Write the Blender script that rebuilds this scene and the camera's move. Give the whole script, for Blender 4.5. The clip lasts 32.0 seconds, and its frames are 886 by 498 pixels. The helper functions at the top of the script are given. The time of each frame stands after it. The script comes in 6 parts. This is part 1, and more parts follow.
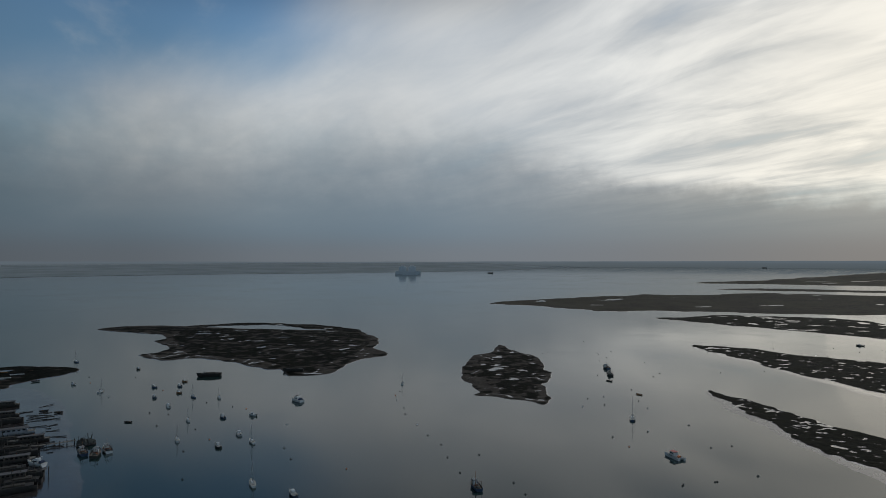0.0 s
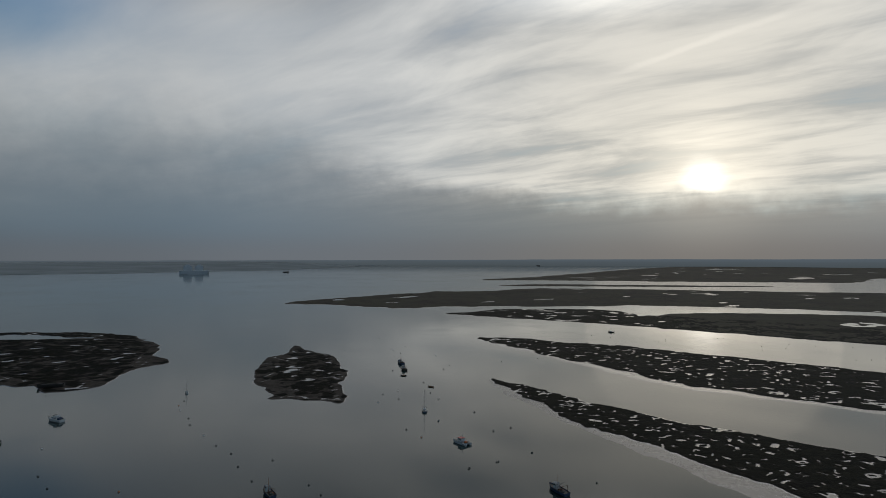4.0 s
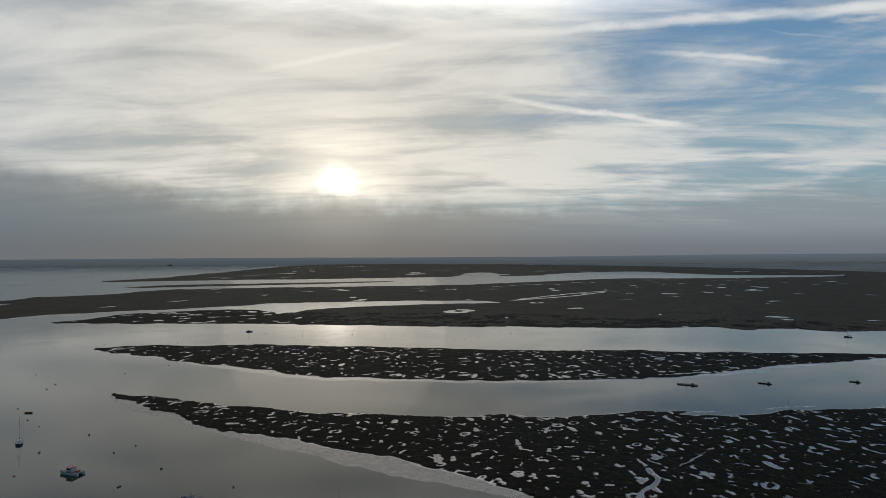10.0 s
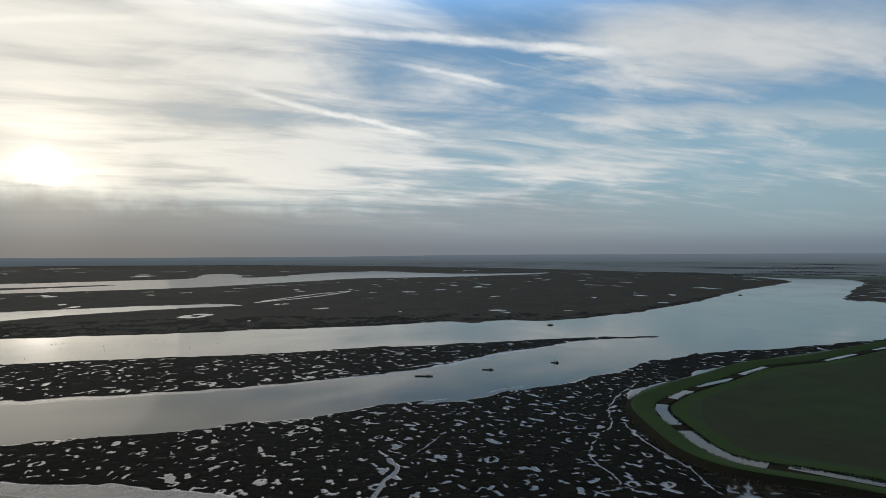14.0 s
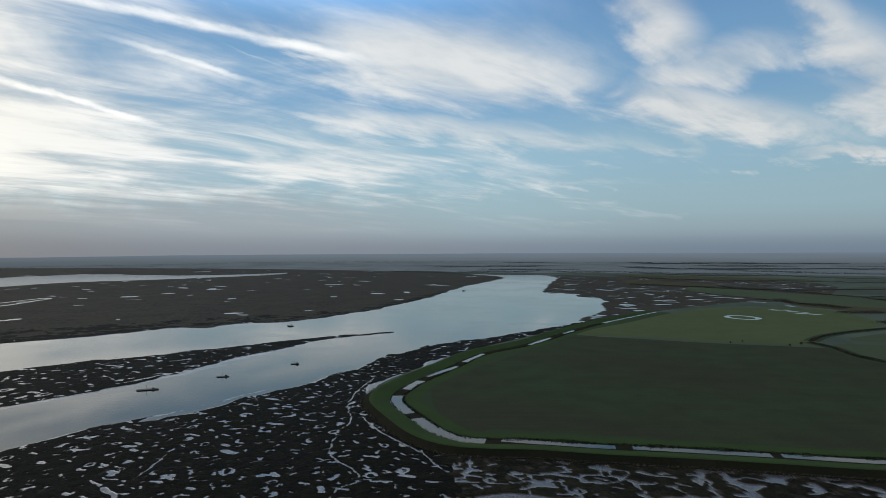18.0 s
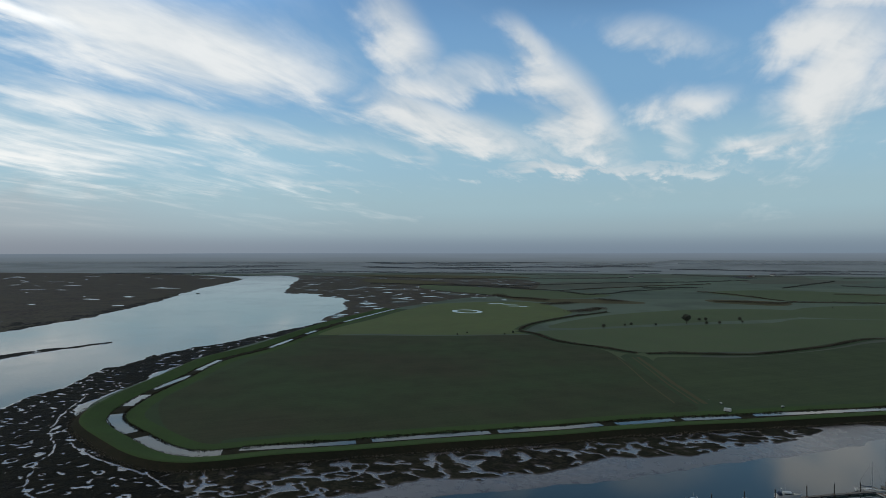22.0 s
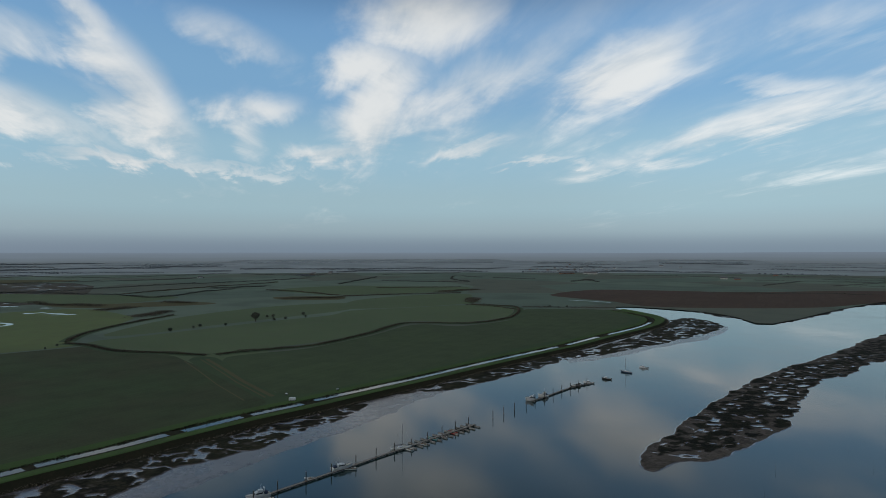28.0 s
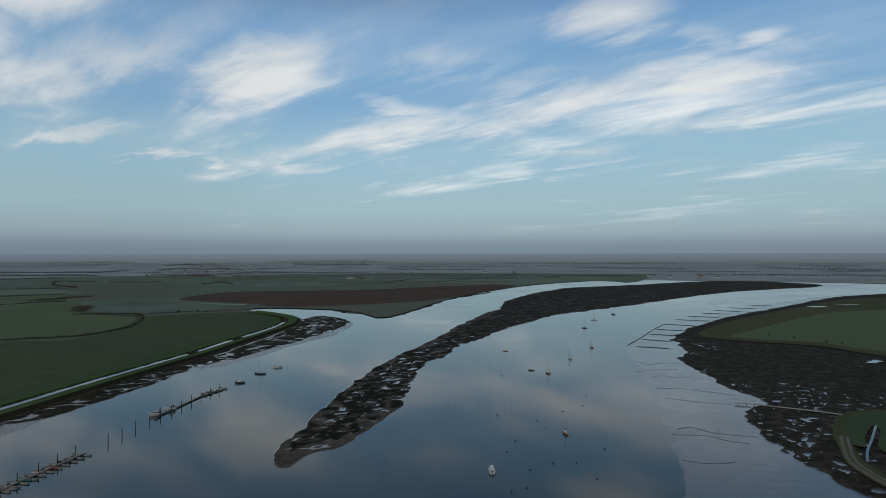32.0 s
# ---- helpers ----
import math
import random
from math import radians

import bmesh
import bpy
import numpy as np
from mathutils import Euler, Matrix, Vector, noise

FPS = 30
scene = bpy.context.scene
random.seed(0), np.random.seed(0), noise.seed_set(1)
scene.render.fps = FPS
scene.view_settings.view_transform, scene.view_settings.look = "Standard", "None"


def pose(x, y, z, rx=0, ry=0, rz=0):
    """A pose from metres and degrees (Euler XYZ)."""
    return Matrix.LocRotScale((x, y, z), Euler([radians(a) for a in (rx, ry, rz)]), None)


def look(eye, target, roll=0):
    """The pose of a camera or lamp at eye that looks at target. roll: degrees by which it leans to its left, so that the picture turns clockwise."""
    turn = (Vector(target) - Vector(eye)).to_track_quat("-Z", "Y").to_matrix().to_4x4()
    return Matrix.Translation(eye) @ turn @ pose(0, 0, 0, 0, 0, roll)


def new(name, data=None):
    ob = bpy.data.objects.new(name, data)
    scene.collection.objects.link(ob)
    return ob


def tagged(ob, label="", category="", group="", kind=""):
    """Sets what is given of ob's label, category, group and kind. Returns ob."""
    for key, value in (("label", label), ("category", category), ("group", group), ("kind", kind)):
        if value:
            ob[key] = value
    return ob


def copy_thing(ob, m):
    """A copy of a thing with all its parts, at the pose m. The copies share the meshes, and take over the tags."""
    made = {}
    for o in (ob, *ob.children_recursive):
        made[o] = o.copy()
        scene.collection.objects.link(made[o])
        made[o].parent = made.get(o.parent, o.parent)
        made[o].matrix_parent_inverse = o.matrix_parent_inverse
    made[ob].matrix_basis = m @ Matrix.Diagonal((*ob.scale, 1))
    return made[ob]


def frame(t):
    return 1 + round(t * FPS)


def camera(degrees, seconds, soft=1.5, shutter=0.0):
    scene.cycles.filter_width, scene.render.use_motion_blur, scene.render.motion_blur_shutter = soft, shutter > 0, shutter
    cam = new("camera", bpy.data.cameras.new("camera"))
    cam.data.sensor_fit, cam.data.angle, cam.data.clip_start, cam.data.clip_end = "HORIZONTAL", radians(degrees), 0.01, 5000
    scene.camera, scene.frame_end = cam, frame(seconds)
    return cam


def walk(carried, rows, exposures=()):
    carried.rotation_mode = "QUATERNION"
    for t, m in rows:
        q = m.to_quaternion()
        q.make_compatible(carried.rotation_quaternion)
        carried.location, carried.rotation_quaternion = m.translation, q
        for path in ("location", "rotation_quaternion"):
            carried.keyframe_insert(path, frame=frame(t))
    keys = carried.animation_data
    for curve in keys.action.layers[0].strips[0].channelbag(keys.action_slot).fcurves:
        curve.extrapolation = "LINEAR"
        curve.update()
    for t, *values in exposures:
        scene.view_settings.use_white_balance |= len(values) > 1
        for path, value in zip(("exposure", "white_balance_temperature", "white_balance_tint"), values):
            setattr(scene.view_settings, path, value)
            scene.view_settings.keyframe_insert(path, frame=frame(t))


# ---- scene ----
# Camera: a drone hovering 80 m over the estuary and turning to the right.
cam = camera(72.1, 32.0, soft=0.65)
ROWS = [
    (0, 11.67, 0.77, 0.07),
    (0.5, 9.35, 0.75, 0.07),
    (1, 7.06, 0.72, 0.04),
    (1.5, 4.66, 0.71, 0.02),
    (2, 2.30, 0.70, 0.00),
    (2.5, -0.07, 0.68, -0.01),
    (3, -2.45, 0.67, -0.00),
    (3.5, -4.85, 0.65, -0.01),
    (5.5, -14.56, 0.61, -0.03),
    (6, -17.00, 0.59, -0.04),
    (6.5, -19.62, 0.60, -0.05),
    (7, -22.70, 0.60, -0.06),
    (7.5, -25.70, 0.58, -0.05),
    (8, -28.71, 0.55, -0.01),
    (8.5, -31.59, 0.55, -0.02),
    (9, -34.45, 0.54, -0.01),
    (9.5, -37.37, 0.53, 0.00),
    (10, -40.33, 0.51, 0.00),
    (10.5, -43.20, 0.50, -0.00),
    (11, -46.12, 0.49, -0.01),
    (11.5, -49.10, 0.49, -0.04),
    (12, -52.05, 0.49, -0.07),
    (12.5, -55.03, 0.49, -0.09),
    (13, -58.03, 0.53, -0.07),
    (13.5, -60.98, 0.55, -0.08),
    (14, -63.94, 0.57, -0.09),
    (14.5, -66.90, 0.57, -0.07),
    (16.5, -78.87, 0.60, -0.04),
    (17, -81.88, 0.60, -0.00),
    (17.5, -84.92, 0.58, 0.02),
    (18, -88.00, 0.58, 0.03),
    (18.5, -91.01, 0.58, 0.04),
    (19, -93.98, 0.56, 0.03),
    (19.5, -96.97, 0.57, 0.03),
    (20, -99.70, 0.57, 0.01),
    (20.5, -102.66, 0.58, 0.00),
    (21, -105.71, 0.59, -0.02),
    (21.5, -108.79, 0.60, -0.03),
    (22, -111.89, 0.59, -0.02),
    (22.5, -114.90, 0.59, -0.01),
    (23, -117.91, 0.59, 0.01),
    (23.5, -120.97, 0.59, 0.03),
    (24, -123.96, 0.58, 0.04),
    (24.5, -126.94, 0.56, 0.06),
    (25, -130.05, 0.54, 0.06),
    (25.5, -133.62, 0.53, 0.05),
    (26, -137.33, 0.55, 0.02),
    (26.5, -141.09, 0.52, 0.02),
    (28.5, -154.13, 0.58, 0.03),
    (29, -158.27, 0.60, 0.02),
    (29.5, -164.10, 0.61, 0.03),
    (30, -169.13, 0.62, 0.06),
    (30.5, -173.43, 0.61, 0.11),
    (31, -177.78, 0.61, 0.11),
    (31.5, -181.33, 0.63, 0.10),
    (32, -184.22, 0.64, 0.08),
]
walk(cam, [(t, pose(0, 0, 80, 90 + p, r, y)) for t, y, p, r in ROWS],
     [(0, .22), (2, -.02), (3, -.08), (7, -.11), (12, .03), (15, .22), (20, .5), (26, .55), (32, .43)])

# ---- node helpers ----


class Val:
    """A number flowing through a node tree, with plain arithmetic."""

    def __init__(self, tree, out):
        self.tree, self.out = tree, out

    def op(self, kind, *others, clamp=False):
        n = self.tree.nodes.new("ShaderNodeMath")
        n.operation, n.use_clamp = kind, clamp
        for i, v in enumerate((self, *others)):
            if isinstance(v, Val):
                self.tree.links.new(v.out, n.inputs[i])
            else:
                n.inputs[i].default_value = v
        return Val(self.tree, n.outputs[0])

    def __add__(self, o): return self.op("ADD", o)
    def __radd__(self, o): return self.op("ADD", o)
    def __sub__(self, o): return self.op("SUBTRACT", o)
    def __rsub__(self, o): return (self * -1.0).op("ADD", o)
    def __mul__(self, o): return self.op("MULTIPLY", o)
    def __rmul__(self, o): return self.op("MULTIPLY", o)
    def __truediv__(self, o): return self.op("DIVIDE", o)

    def step(self, a, b, lo=0.0, hi=1.0):
        n = self.tree.nodes.new("ShaderNodeMapRange")
        n.interpolation_type = "SMOOTHSTEP"
        self.tree.links.new(self.out, n.inputs[0])
        for i, v in enumerate((a, b, lo, hi)):
            n.inputs[i + 1].default_value = v
        return Val(self.tree, n.outputs[0])

    def line(self, *stops):
        """Piecewise smooth curve through (x, y) stops, y within 0 to 1."""
        lo, hi = stops[0][0], stops[-1][0]
        n = self.tree.nodes.new("ShaderNodeMapRange")
        self.tree.links.new(self.out, n.inputs[0])
        n.inputs[1].default_value, n.inputs[2].default_value = lo, hi
        r = self.tree.nodes.new("ShaderNodeValToRGB")
        r.color_ramp.interpolation = "EASE"
        el = r.color_ramp.elements
        while len(el) < len(stops):
            el.new(0.5)
        for e, (x, y) in zip(el, stops):
            e.position = (x - lo) / (hi - lo)
            e.color = (y, y, y, 1) if not isinstance(y, tuple) else (*y, 1)
        self.tree.links.new(n.outputs[0], r.inputs[0])
        return Val(self.tree, r.outputs[0])


def mixed(tree, fac, a, b, blend="MIX"):
    n = tree.nodes.new("ShaderNodeMix")
    n.data_type, n.blend_type = "RGBA", blend
    for sock, v in ((n.inputs[0], fac), (n.inputs[6], a), (n.inputs[7], b)):
        if isinstance(v, Val):
            tree.links.new(v.out, sock)
        elif isinstance(v, bpy.types.NodeSocket):
            tree.links.new(v, sock)
        else:
            sock.default_value = (*v, 1) if isinstance(v, tuple) else v
    return Val(tree, n.outputs[2])


def noisy(tree, vec, scale, detail=3.0, rough=0.55, stretch=None, warp=0.0):
    if stretch:
        m = tree.nodes.new("ShaderNodeMapping")
        tree.links.new(vec, m.inputs[0])
        m.inputs[2].default_value = (0, 0, radians(stretch[3]) if len(stretch) > 3 else 0)
        m.inputs[3].default_value = stretch[:3]
        vec = m.outputs[0]
    n = tree.nodes.new("ShaderNodeTexNoise")
    tree.links.new(vec, n.inputs["Vector"])
    n.inputs["Scale"].default_value, n.inputs["Detail"].default_value = scale, detail
    n.inputs["Roughness"].default_value, n.inputs["Distortion"].default_value = rough, warp
    return Val(tree, n.outputs[0])


# ---- sky and sun ----
SUN_AZ, SUN_EL = -30.5, 6.55      # degrees; azimuth is anticlockwise from +y
world = bpy.data.worlds.new("sky")
scene.world = world
world.use_nodes = True
wt = world.node_tree
wt.nodes.clear()
coord = wt.nodes.new("ShaderNodeTexCoord")


def dotted(v):
    n = wt.nodes.new("ShaderNodeVectorMath")
    n.operation = "DOT_PRODUCT"
    wt.links.new(coord.outputs["Generated"], n.inputs[0])
    n.inputs[1].default_value = v
    return Val(wt, n.outputs["Value"])


def heading(az, el=0.0):
    a, e = radians(az), radians(el)
    return Vector((-math.sin(a) * math.cos(e), math.cos(a) * math.cos(e), math.sin(e)))


MID = -86.0
up = dotted((0, 0, 1))
elev = up.op("ARCSINE") * 57.29578
side = dotted(heading(MID - 90)).op("ARCTAN2", dotted(heading(MID))) * 57.29578
joined = wt.nodes.new("ShaderNodeCombineXYZ")
wt.links.new(side.out, joined.inputs[0])
wt.links.new(elev.out, joined.inputs[1])
flat = joined.outputs[0]          # degrees right of MID, degrees up

wisp = noisy(wt, flat, 0.16, 6, 0.58, (1, 1.5, 1, -25), 0.9)
fine = noisy(wt, flat, 0.45, 5, 0.6, (0.55, 1.6, 1, -14), 0.6)
bands = noisy(wt, flat, 0.07, 4, 0.5, (0.5, 2.2, 1, -9), 0.4)

# streaks of high cloud lie along one wind and run together towards the horizon
WIND = -136.0
over = up + 0.10
plan = wt.nodes.new("ShaderNodeCombineXYZ")
wt.links.new((dotted(heading(WIND)) / over).out, plan.inputs[0])
wt.links.new((dotted(heading(WIND + 90)) / over).out, plan.inputs[1])
streak = noisy(wt, plan.outputs[0], 0.75, 6, 0.56, (0.30, 1.0, 1), 0.5)
curl = noisy(wt, plan.outputs[0], 1.8, 6, 0.58, (0.58, 1.0, 1), 0.55)
shred = noisy(wt, plan.outputs[0], 3.4, 5, 0.58, (0.55, 1.0, 1), 0.7)
fibre = noisy(wt, plan.outputs[0], 4.2, 4, 0.58, (0.28, 1.0, 1), 0.6)
broad = noisy(wt, plan.outputs[0], 0.30, 4, 0.5, (0.45, 1.0, 1), 0.5)

# clear air: pale over the haze, deeper blue above
clear = elev.line((-10, (.10, .115, .13)), (0.2, (.165, .212, .258)), (2.2, (.235, .315, .355)), (4.5, (.255, .37, .42)),
                  (9, (.235, .375, .465)), (15, (.15, .29, .45)), (24, (.112, .235, .42)), (38, (.17, .21, .265)), (90, (.20, .213, .23)))
nishita = wt.nodes.new("ShaderNodeTexSky")
nishita.sky_type, nishita.sun_disc = "NISHITA", False
nishita.sun_elevation, nishita.sun_rotation = radians(SUN_EL), radians(-SUN_AZ)
air = wt.nodes.new("ShaderNodeMix")
air.data_type, air.blend_type = "RGBA", "ADD"
air.inputs[0].default_value = 0.0002
wt.links.new(clear.out, air.inputs[6])
wt.links.new(nishita.outputs[0], air.inputs[7])
sky = Val(wt, air.outputs[2])

# thin high veil on the sunward side, with the blue showing through in bands
soft = side.step(-102.0, -64.0, 0.15, 1.0)      # smoother cloud out to sea
veil = side.line((-180, .3), (-140, .40), (-116, .60), (-100, .78), (-84, .93), (-45, .93), (-28, .66), (-8, .46), (6, .32), (30, .18), (60, .12), (85, .2), (110, .26), (180, .3))
veil = veil + (broad - 0.5) * 0.9 + ((streak - 0.5) * 1.0 + (curl - 0.5) * 0.9 + (fibre - 0.5) * 0.5) * soft - elev.step(10.0, 22.0) * side.step(-50.0, -15.0) * 0.3 - elev.step(13.0, 20.0) * side.step(-118.0, -96.0, 1.0, 0.0) * 0.3
veil = veil.step(0.25, 0.85) * elev.step(1.0, 7.0) * elev.step(30.0, 60.0, 1.0, 0.7)
fleece = (broad - 0.5) * 0.30 + ((streak - 0.5) * 0.42 + (curl - 0.5) * 0.38 + (fibre - 0.5) * 0.2) * soft + 0.5
veil_tone = mixed(wt, fleece.step(0.41, 0.59), (.43, .45, .465), (.80, .795, .765))
sky = mixed(wt, veil * 0.92, sky, veil_tone)

# feathered white clouds: place, reach, width, slope in degrees and weight
CLOUDS_SUNWARD = [
    (-8.0, 9.1, 12.5, 1.1, -9, 0.5),
    (6.5, 8.3, 6.1, 1.2, -13, 0.55),
    (11.5, 10.4, 2.9, 0.4, -15, 0.6),
    (-1.8, 12.5, 3.3, 0.4, -11, 0.7),
    (-8.2, 11.5, 3.0, 0.6, 11, 0.6),
    (-32.2, 10.5, 6.2, 0.7, -11, 0.6),
    (-22.3, 16.6, 4.7, 0.6, -6, 0.5),
    (8.4, 14.2, 4.8, 1.2, -9, 0.7),
    (-9.6, 9.7, 6.9, 0.8, -1, 0.55),
    (-2.9, 6.5, 8.2, 0.6, 1, 0.4),
]
CLOUDS_OVER_FIELDS = [
    (3.5, 16.9, 11.9, 3.0, -6, 1.0),
    (-9.7, 18.2, 6.7, 0.6, -8, 0.8),
    (5.8, 15.2, 7.6, 1.6, -11, 0.8),
    (2.8, 11.4, 15.6, 1.2, -6, 0.85),
    (-9.3, 8.5, 11.6, 2.0, -4, 0.65),
    (3.4, 6.2, 11.4, 0.6, -0, 0.45),
    (21.9, 19.5, 5.4, 2.2, -49, 0.85),
    (25.8, 12.1, 9.7, 1.6, -16, 0.9),
    (25.9, 15.7, 6.7, 1.5, 5, 0.8),
    (34.5, 18.5, 4.0, 1.0, -44, 0.85),
    (37.8, 13.5, 6.4, 2.0, -50, 1.0),
    (36.8, 11.2, 4.7, 1.3, -31, 0.8),
    (36.2, 7.9, 8.5, 0.5, -1, 0.85),
    (23.7, 9.6, 3.3, 0.9, -58, 0.6),
    (15.9, 6.5, 7.2, 0.4, 1, 0.45),
    (11.7, 11.0, 5.4, 0.6, -15, 0.7),
]
CLOUDS_INLAND = [
    (44.0, 19.0, 5.9, 1.5, -13, 0.75),
    (47.5, 13.2, 3.6, 1.2, 3, 0.8),
    (46.5, 11.2, 3.4, 1.4, -81, 0.65),
    (54.0, 9.2, 4.1, 0.9, 6, 0.85),
    (62.6, 21.1, 6.6, 2.1, 5, 0.95),
    (58.3, 17.1, 4.2, 2.2, -10, 0.9),
    (58.8, 13.4, 5.3, 2.2, 56, 1.0),
    (64.7, 13.8, 8.7, 1.6, 21, 0.65),
    (66.7, 9.6, 4.1, 0.6, 18, 0.8),
    (72.8, 8.5, 4.0, 0.3, 8, 0.65),
    (78.3, 8.5, 1.1, 0.3, 2, 0.5),
    (82.2, 16.6, 4.8, 1.9, 18, 1.0),
    (81.8, 14.5, 2.6, 0.7, -9, 0.6),
    (42.6, 7.7, 9.3, 0.4, -2, 0.7),
    (81.5, 11.1, 2.1, 0.6, 21, 0.4),
]
CLOUDS_OVER_CREEK = [
    (89.8, 10.4, 9.3, 1.2, 14, 0.85),
    (102.1, 11.9, 4.7, 0.7, 12, 0.65),
    (94.0, 13.9, 4.5, 0.7, -6, 0.65),
    (105.2, 15.9, 5.4, 1.2, 28, 0.6),
    (111.0, 14.1, 8.7, 1.1, 12, 0.75),
    (101.0, 17.8, 8.1, 1.2, 2, 0.4),
    (113.4, 20.4, 5.0, 1.9, 2, 1.0),
    (120.8, 18.7, 3.5, 0.8, -15, 0.5),
    (123.4, 15.0, 5.0, 0.6, -1, 0.75),
    (126.7, 17.6, 1.7, 0.6, 4, 0.65),
    (122.5, 11.2, 5.6, 0.6, 5, 0.5),
    (112.0, 8.9, 3.5, 0.8, 11, 0.6),
    (120.1, 9.7, 5.9, 0.8, -0, 0.3),
    (123.4, 6.2, 4.1, 0.4, 2, 0.3),
    (105.9, 7.2, 2.4, 0.3, 1, 0.5),
    (92.9, 8.8, 2.1, 0.3, 9, 0.55),
]
warped = wt.nodes.new("ShaderNodeCombineXYZ")       # ragged, drifting outlines
wt.links.new((side + (curl - 0.5) * 7.0 + (streak - 0.5) * 4.0).out, warped.inputs[0])
wt.links.new((elev + (shred - 0.5) * 3.0 + (fibre - 0.5) * 2.6).out, warped.inputs[1])
mass = None
for cx, cy, reach, width, slope, weight in CLOUDS_SUNWARD + CLOUDS_OVER_FIELDS + CLOUDS_INLAND + CLOUDS_OVER_CREEK:
    m = wt.nodes.new("ShaderNodeMapping")
    m.vector_type = "TEXTURE"
    wt.links.new(warped.outputs[0], m.inputs[0])
    m.inputs[1].default_value = (cx, cy, 0)
    m.inputs[2].default_value = (0, 0, radians(slope))
    m.inputs[3].default_value = (reach * 1.04, width * 1.16, 1)
    n = wt.nodes.new("ShaderNodeVectorMath")
    n.operation = "LENGTH"
    wt.links.new(m.outputs[0], n.inputs[0])
    v = Val(wt, n.outputs["Value"]).step(0.15, 2.0, weight, 0.0)
    mass = v if mass is None else mass.op("MAXIMUM", v)
puff = mass * 1.1 + (streak - 0.5) * 0.9 + (curl - 0.5) * 1.3 + (shred - 0.5) * 0.7 + (fibre - 0.5) * 0.6
puff = puff.step(0.16, 1.22) * elev.step(2.5, 7.0) * elev.step(24.0, 46.0, 1.0, 0.45)
fleecy = (curl * 0.4 + shred * 0.3 + fibre * 0.3).step(0.38, 0.60)
sky = mixed(wt, puff * 0.92, sky, mixed(wt, side.step(-40.0, 10.0), (.74, .74, .71), mixed(wt, fleecy, (.43, .47, .495), (.60, .61, .605))))
thin = (streak * 0.35 + broad * 0.25 + curl * 0.2 + fibre * 0.2).step(0.46, 0.70, 0.0, 0.42) * side.step(-104.0, -66.0, 0.05, 1.0) * elev.step(4.0, 9.0) * elev.step(24.0, 46.0, 1.0, 0.45)
sky = mixed(wt, thin, sky, (.48, .51, .525))

# vapour trails: each lies in a plane through the eye
TRAILS = [
    (-41.0, 14.6, -22.0, 10.6, 0.45, 0.95),
    (-26.6, 17.6, -15.0, 15.2, 0.40, 0.70),
    (-46.4, 19.7, -26.6, 19.6, 0.60, 0.55),
    (-33.9, 20.0, -5.0, 17.6, 0.70, 0.75),
    (-15.9, 17.6, -13.4, 16.9, 0.16, 0.60),
    (-63.3, 15.9, -48.2, 19.4, 0.45, 0.55),
]
for a1, e1, a2, e2, thick, weight in TRAILS:
    p, q = heading(MID - a1, e1), heading(MID - a2, e2)
    off = (dotted(p.cross(q).normalized()) * 57.29578 + (wisp - 0.5) * 0.9 + (curl - 0.5) * 0.5).op("ABSOLUTE")
    along = side.step(a1 - 3, a1 + 5) * side.step(a2 - 5, a2 + 2, 1.0, 0.0)
    line = off.step(thick * 0.1, thick * 0.85, 1.0, 0.0) * along * weight * (fine * 0.5 + curl * 0.5).step(0.3, 0.6, 0.3, 0.9)
    sky = mixed(wt, line, sky, (.86, .86, .84))

# grey bank low on the sunward horizon, thinning to the right
bank = side.line((-180, .5), (-130, .85), (-95, .95), (-55, .9), (-15, .6), (10, .18), (40, .04), (120, .04), (180, .4))
puffy = noisy(wt, flat, 0.42, 4, 0.55)
edge = elev + (bands - 0.5) * 4.5 + (fine - 0.5) * 1.2 + (puffy - 0.5) * 2.4
lid = edge * side.line((-180, .45), (-98, .42), (-62, .95), (-40, 1.0), (0, .9), (180, .8))
bank = bank * (lid.step(3.4, 5.8, 1.0, 0.0) * soft + lid.step(1.6, 6.6, 1.0, 0.0) * (1.0 - soft))
bank_tone = side.line((-180, (.12, .17, .22)), (-105, (.122, .167, .212)), (-75, (.170, .188, .205)), (-50, (.238, .236, .242)),
                      (-15, (.27, .275, .29)), (20, (.24, .27, .295)), (180, (.2, .25, .3)))
sky = mixed(wt, bank * 0.9, sky, bank_tone)
haze = elev.step(-0.3, 3.0, 1.0, 0.0)
haze_tone = side.line((-180, (.16, .185, .21)), (-95, (.165, .185, .205)), (-55, (.18, .178, .182)), (-10, (.185, .205, .235)), (30, (.160, .208, .262)),
                      (100, (.150, .200, .240)), (180, (.16, .185, .21)))
sky = mixed(wt, haze * 0.75, sky, haze_tone)
mist = elev.step(-0.4, 2.6, 0.85, 0.0) * side.line((-180, .55), (-100, .35), (-50, .35), (-5, .5), (120, .5), (180, .45))
sky = mixed(wt, mist, sky, side.line((-180, (.125, .150, .180)), (-50, (.150, .150, .158)), (0, (.122, .150, .188)), (60, (.104, .145, .196)), (180, (.108, .146, .192))))

dusk = side.line((-180, .6), (-140, .50), (-127, .60), (-110, .83), (-93, .97), (-80, 1.0), (180, 1.0))
sky = mixed(wt, 1.0, sky, dusk * side.line((-180, 1.0), (5, 1.0), (24, .92), (40, .90), (70, .92), (90, 1.0), (180, 1.0)), "MULTIPLY")

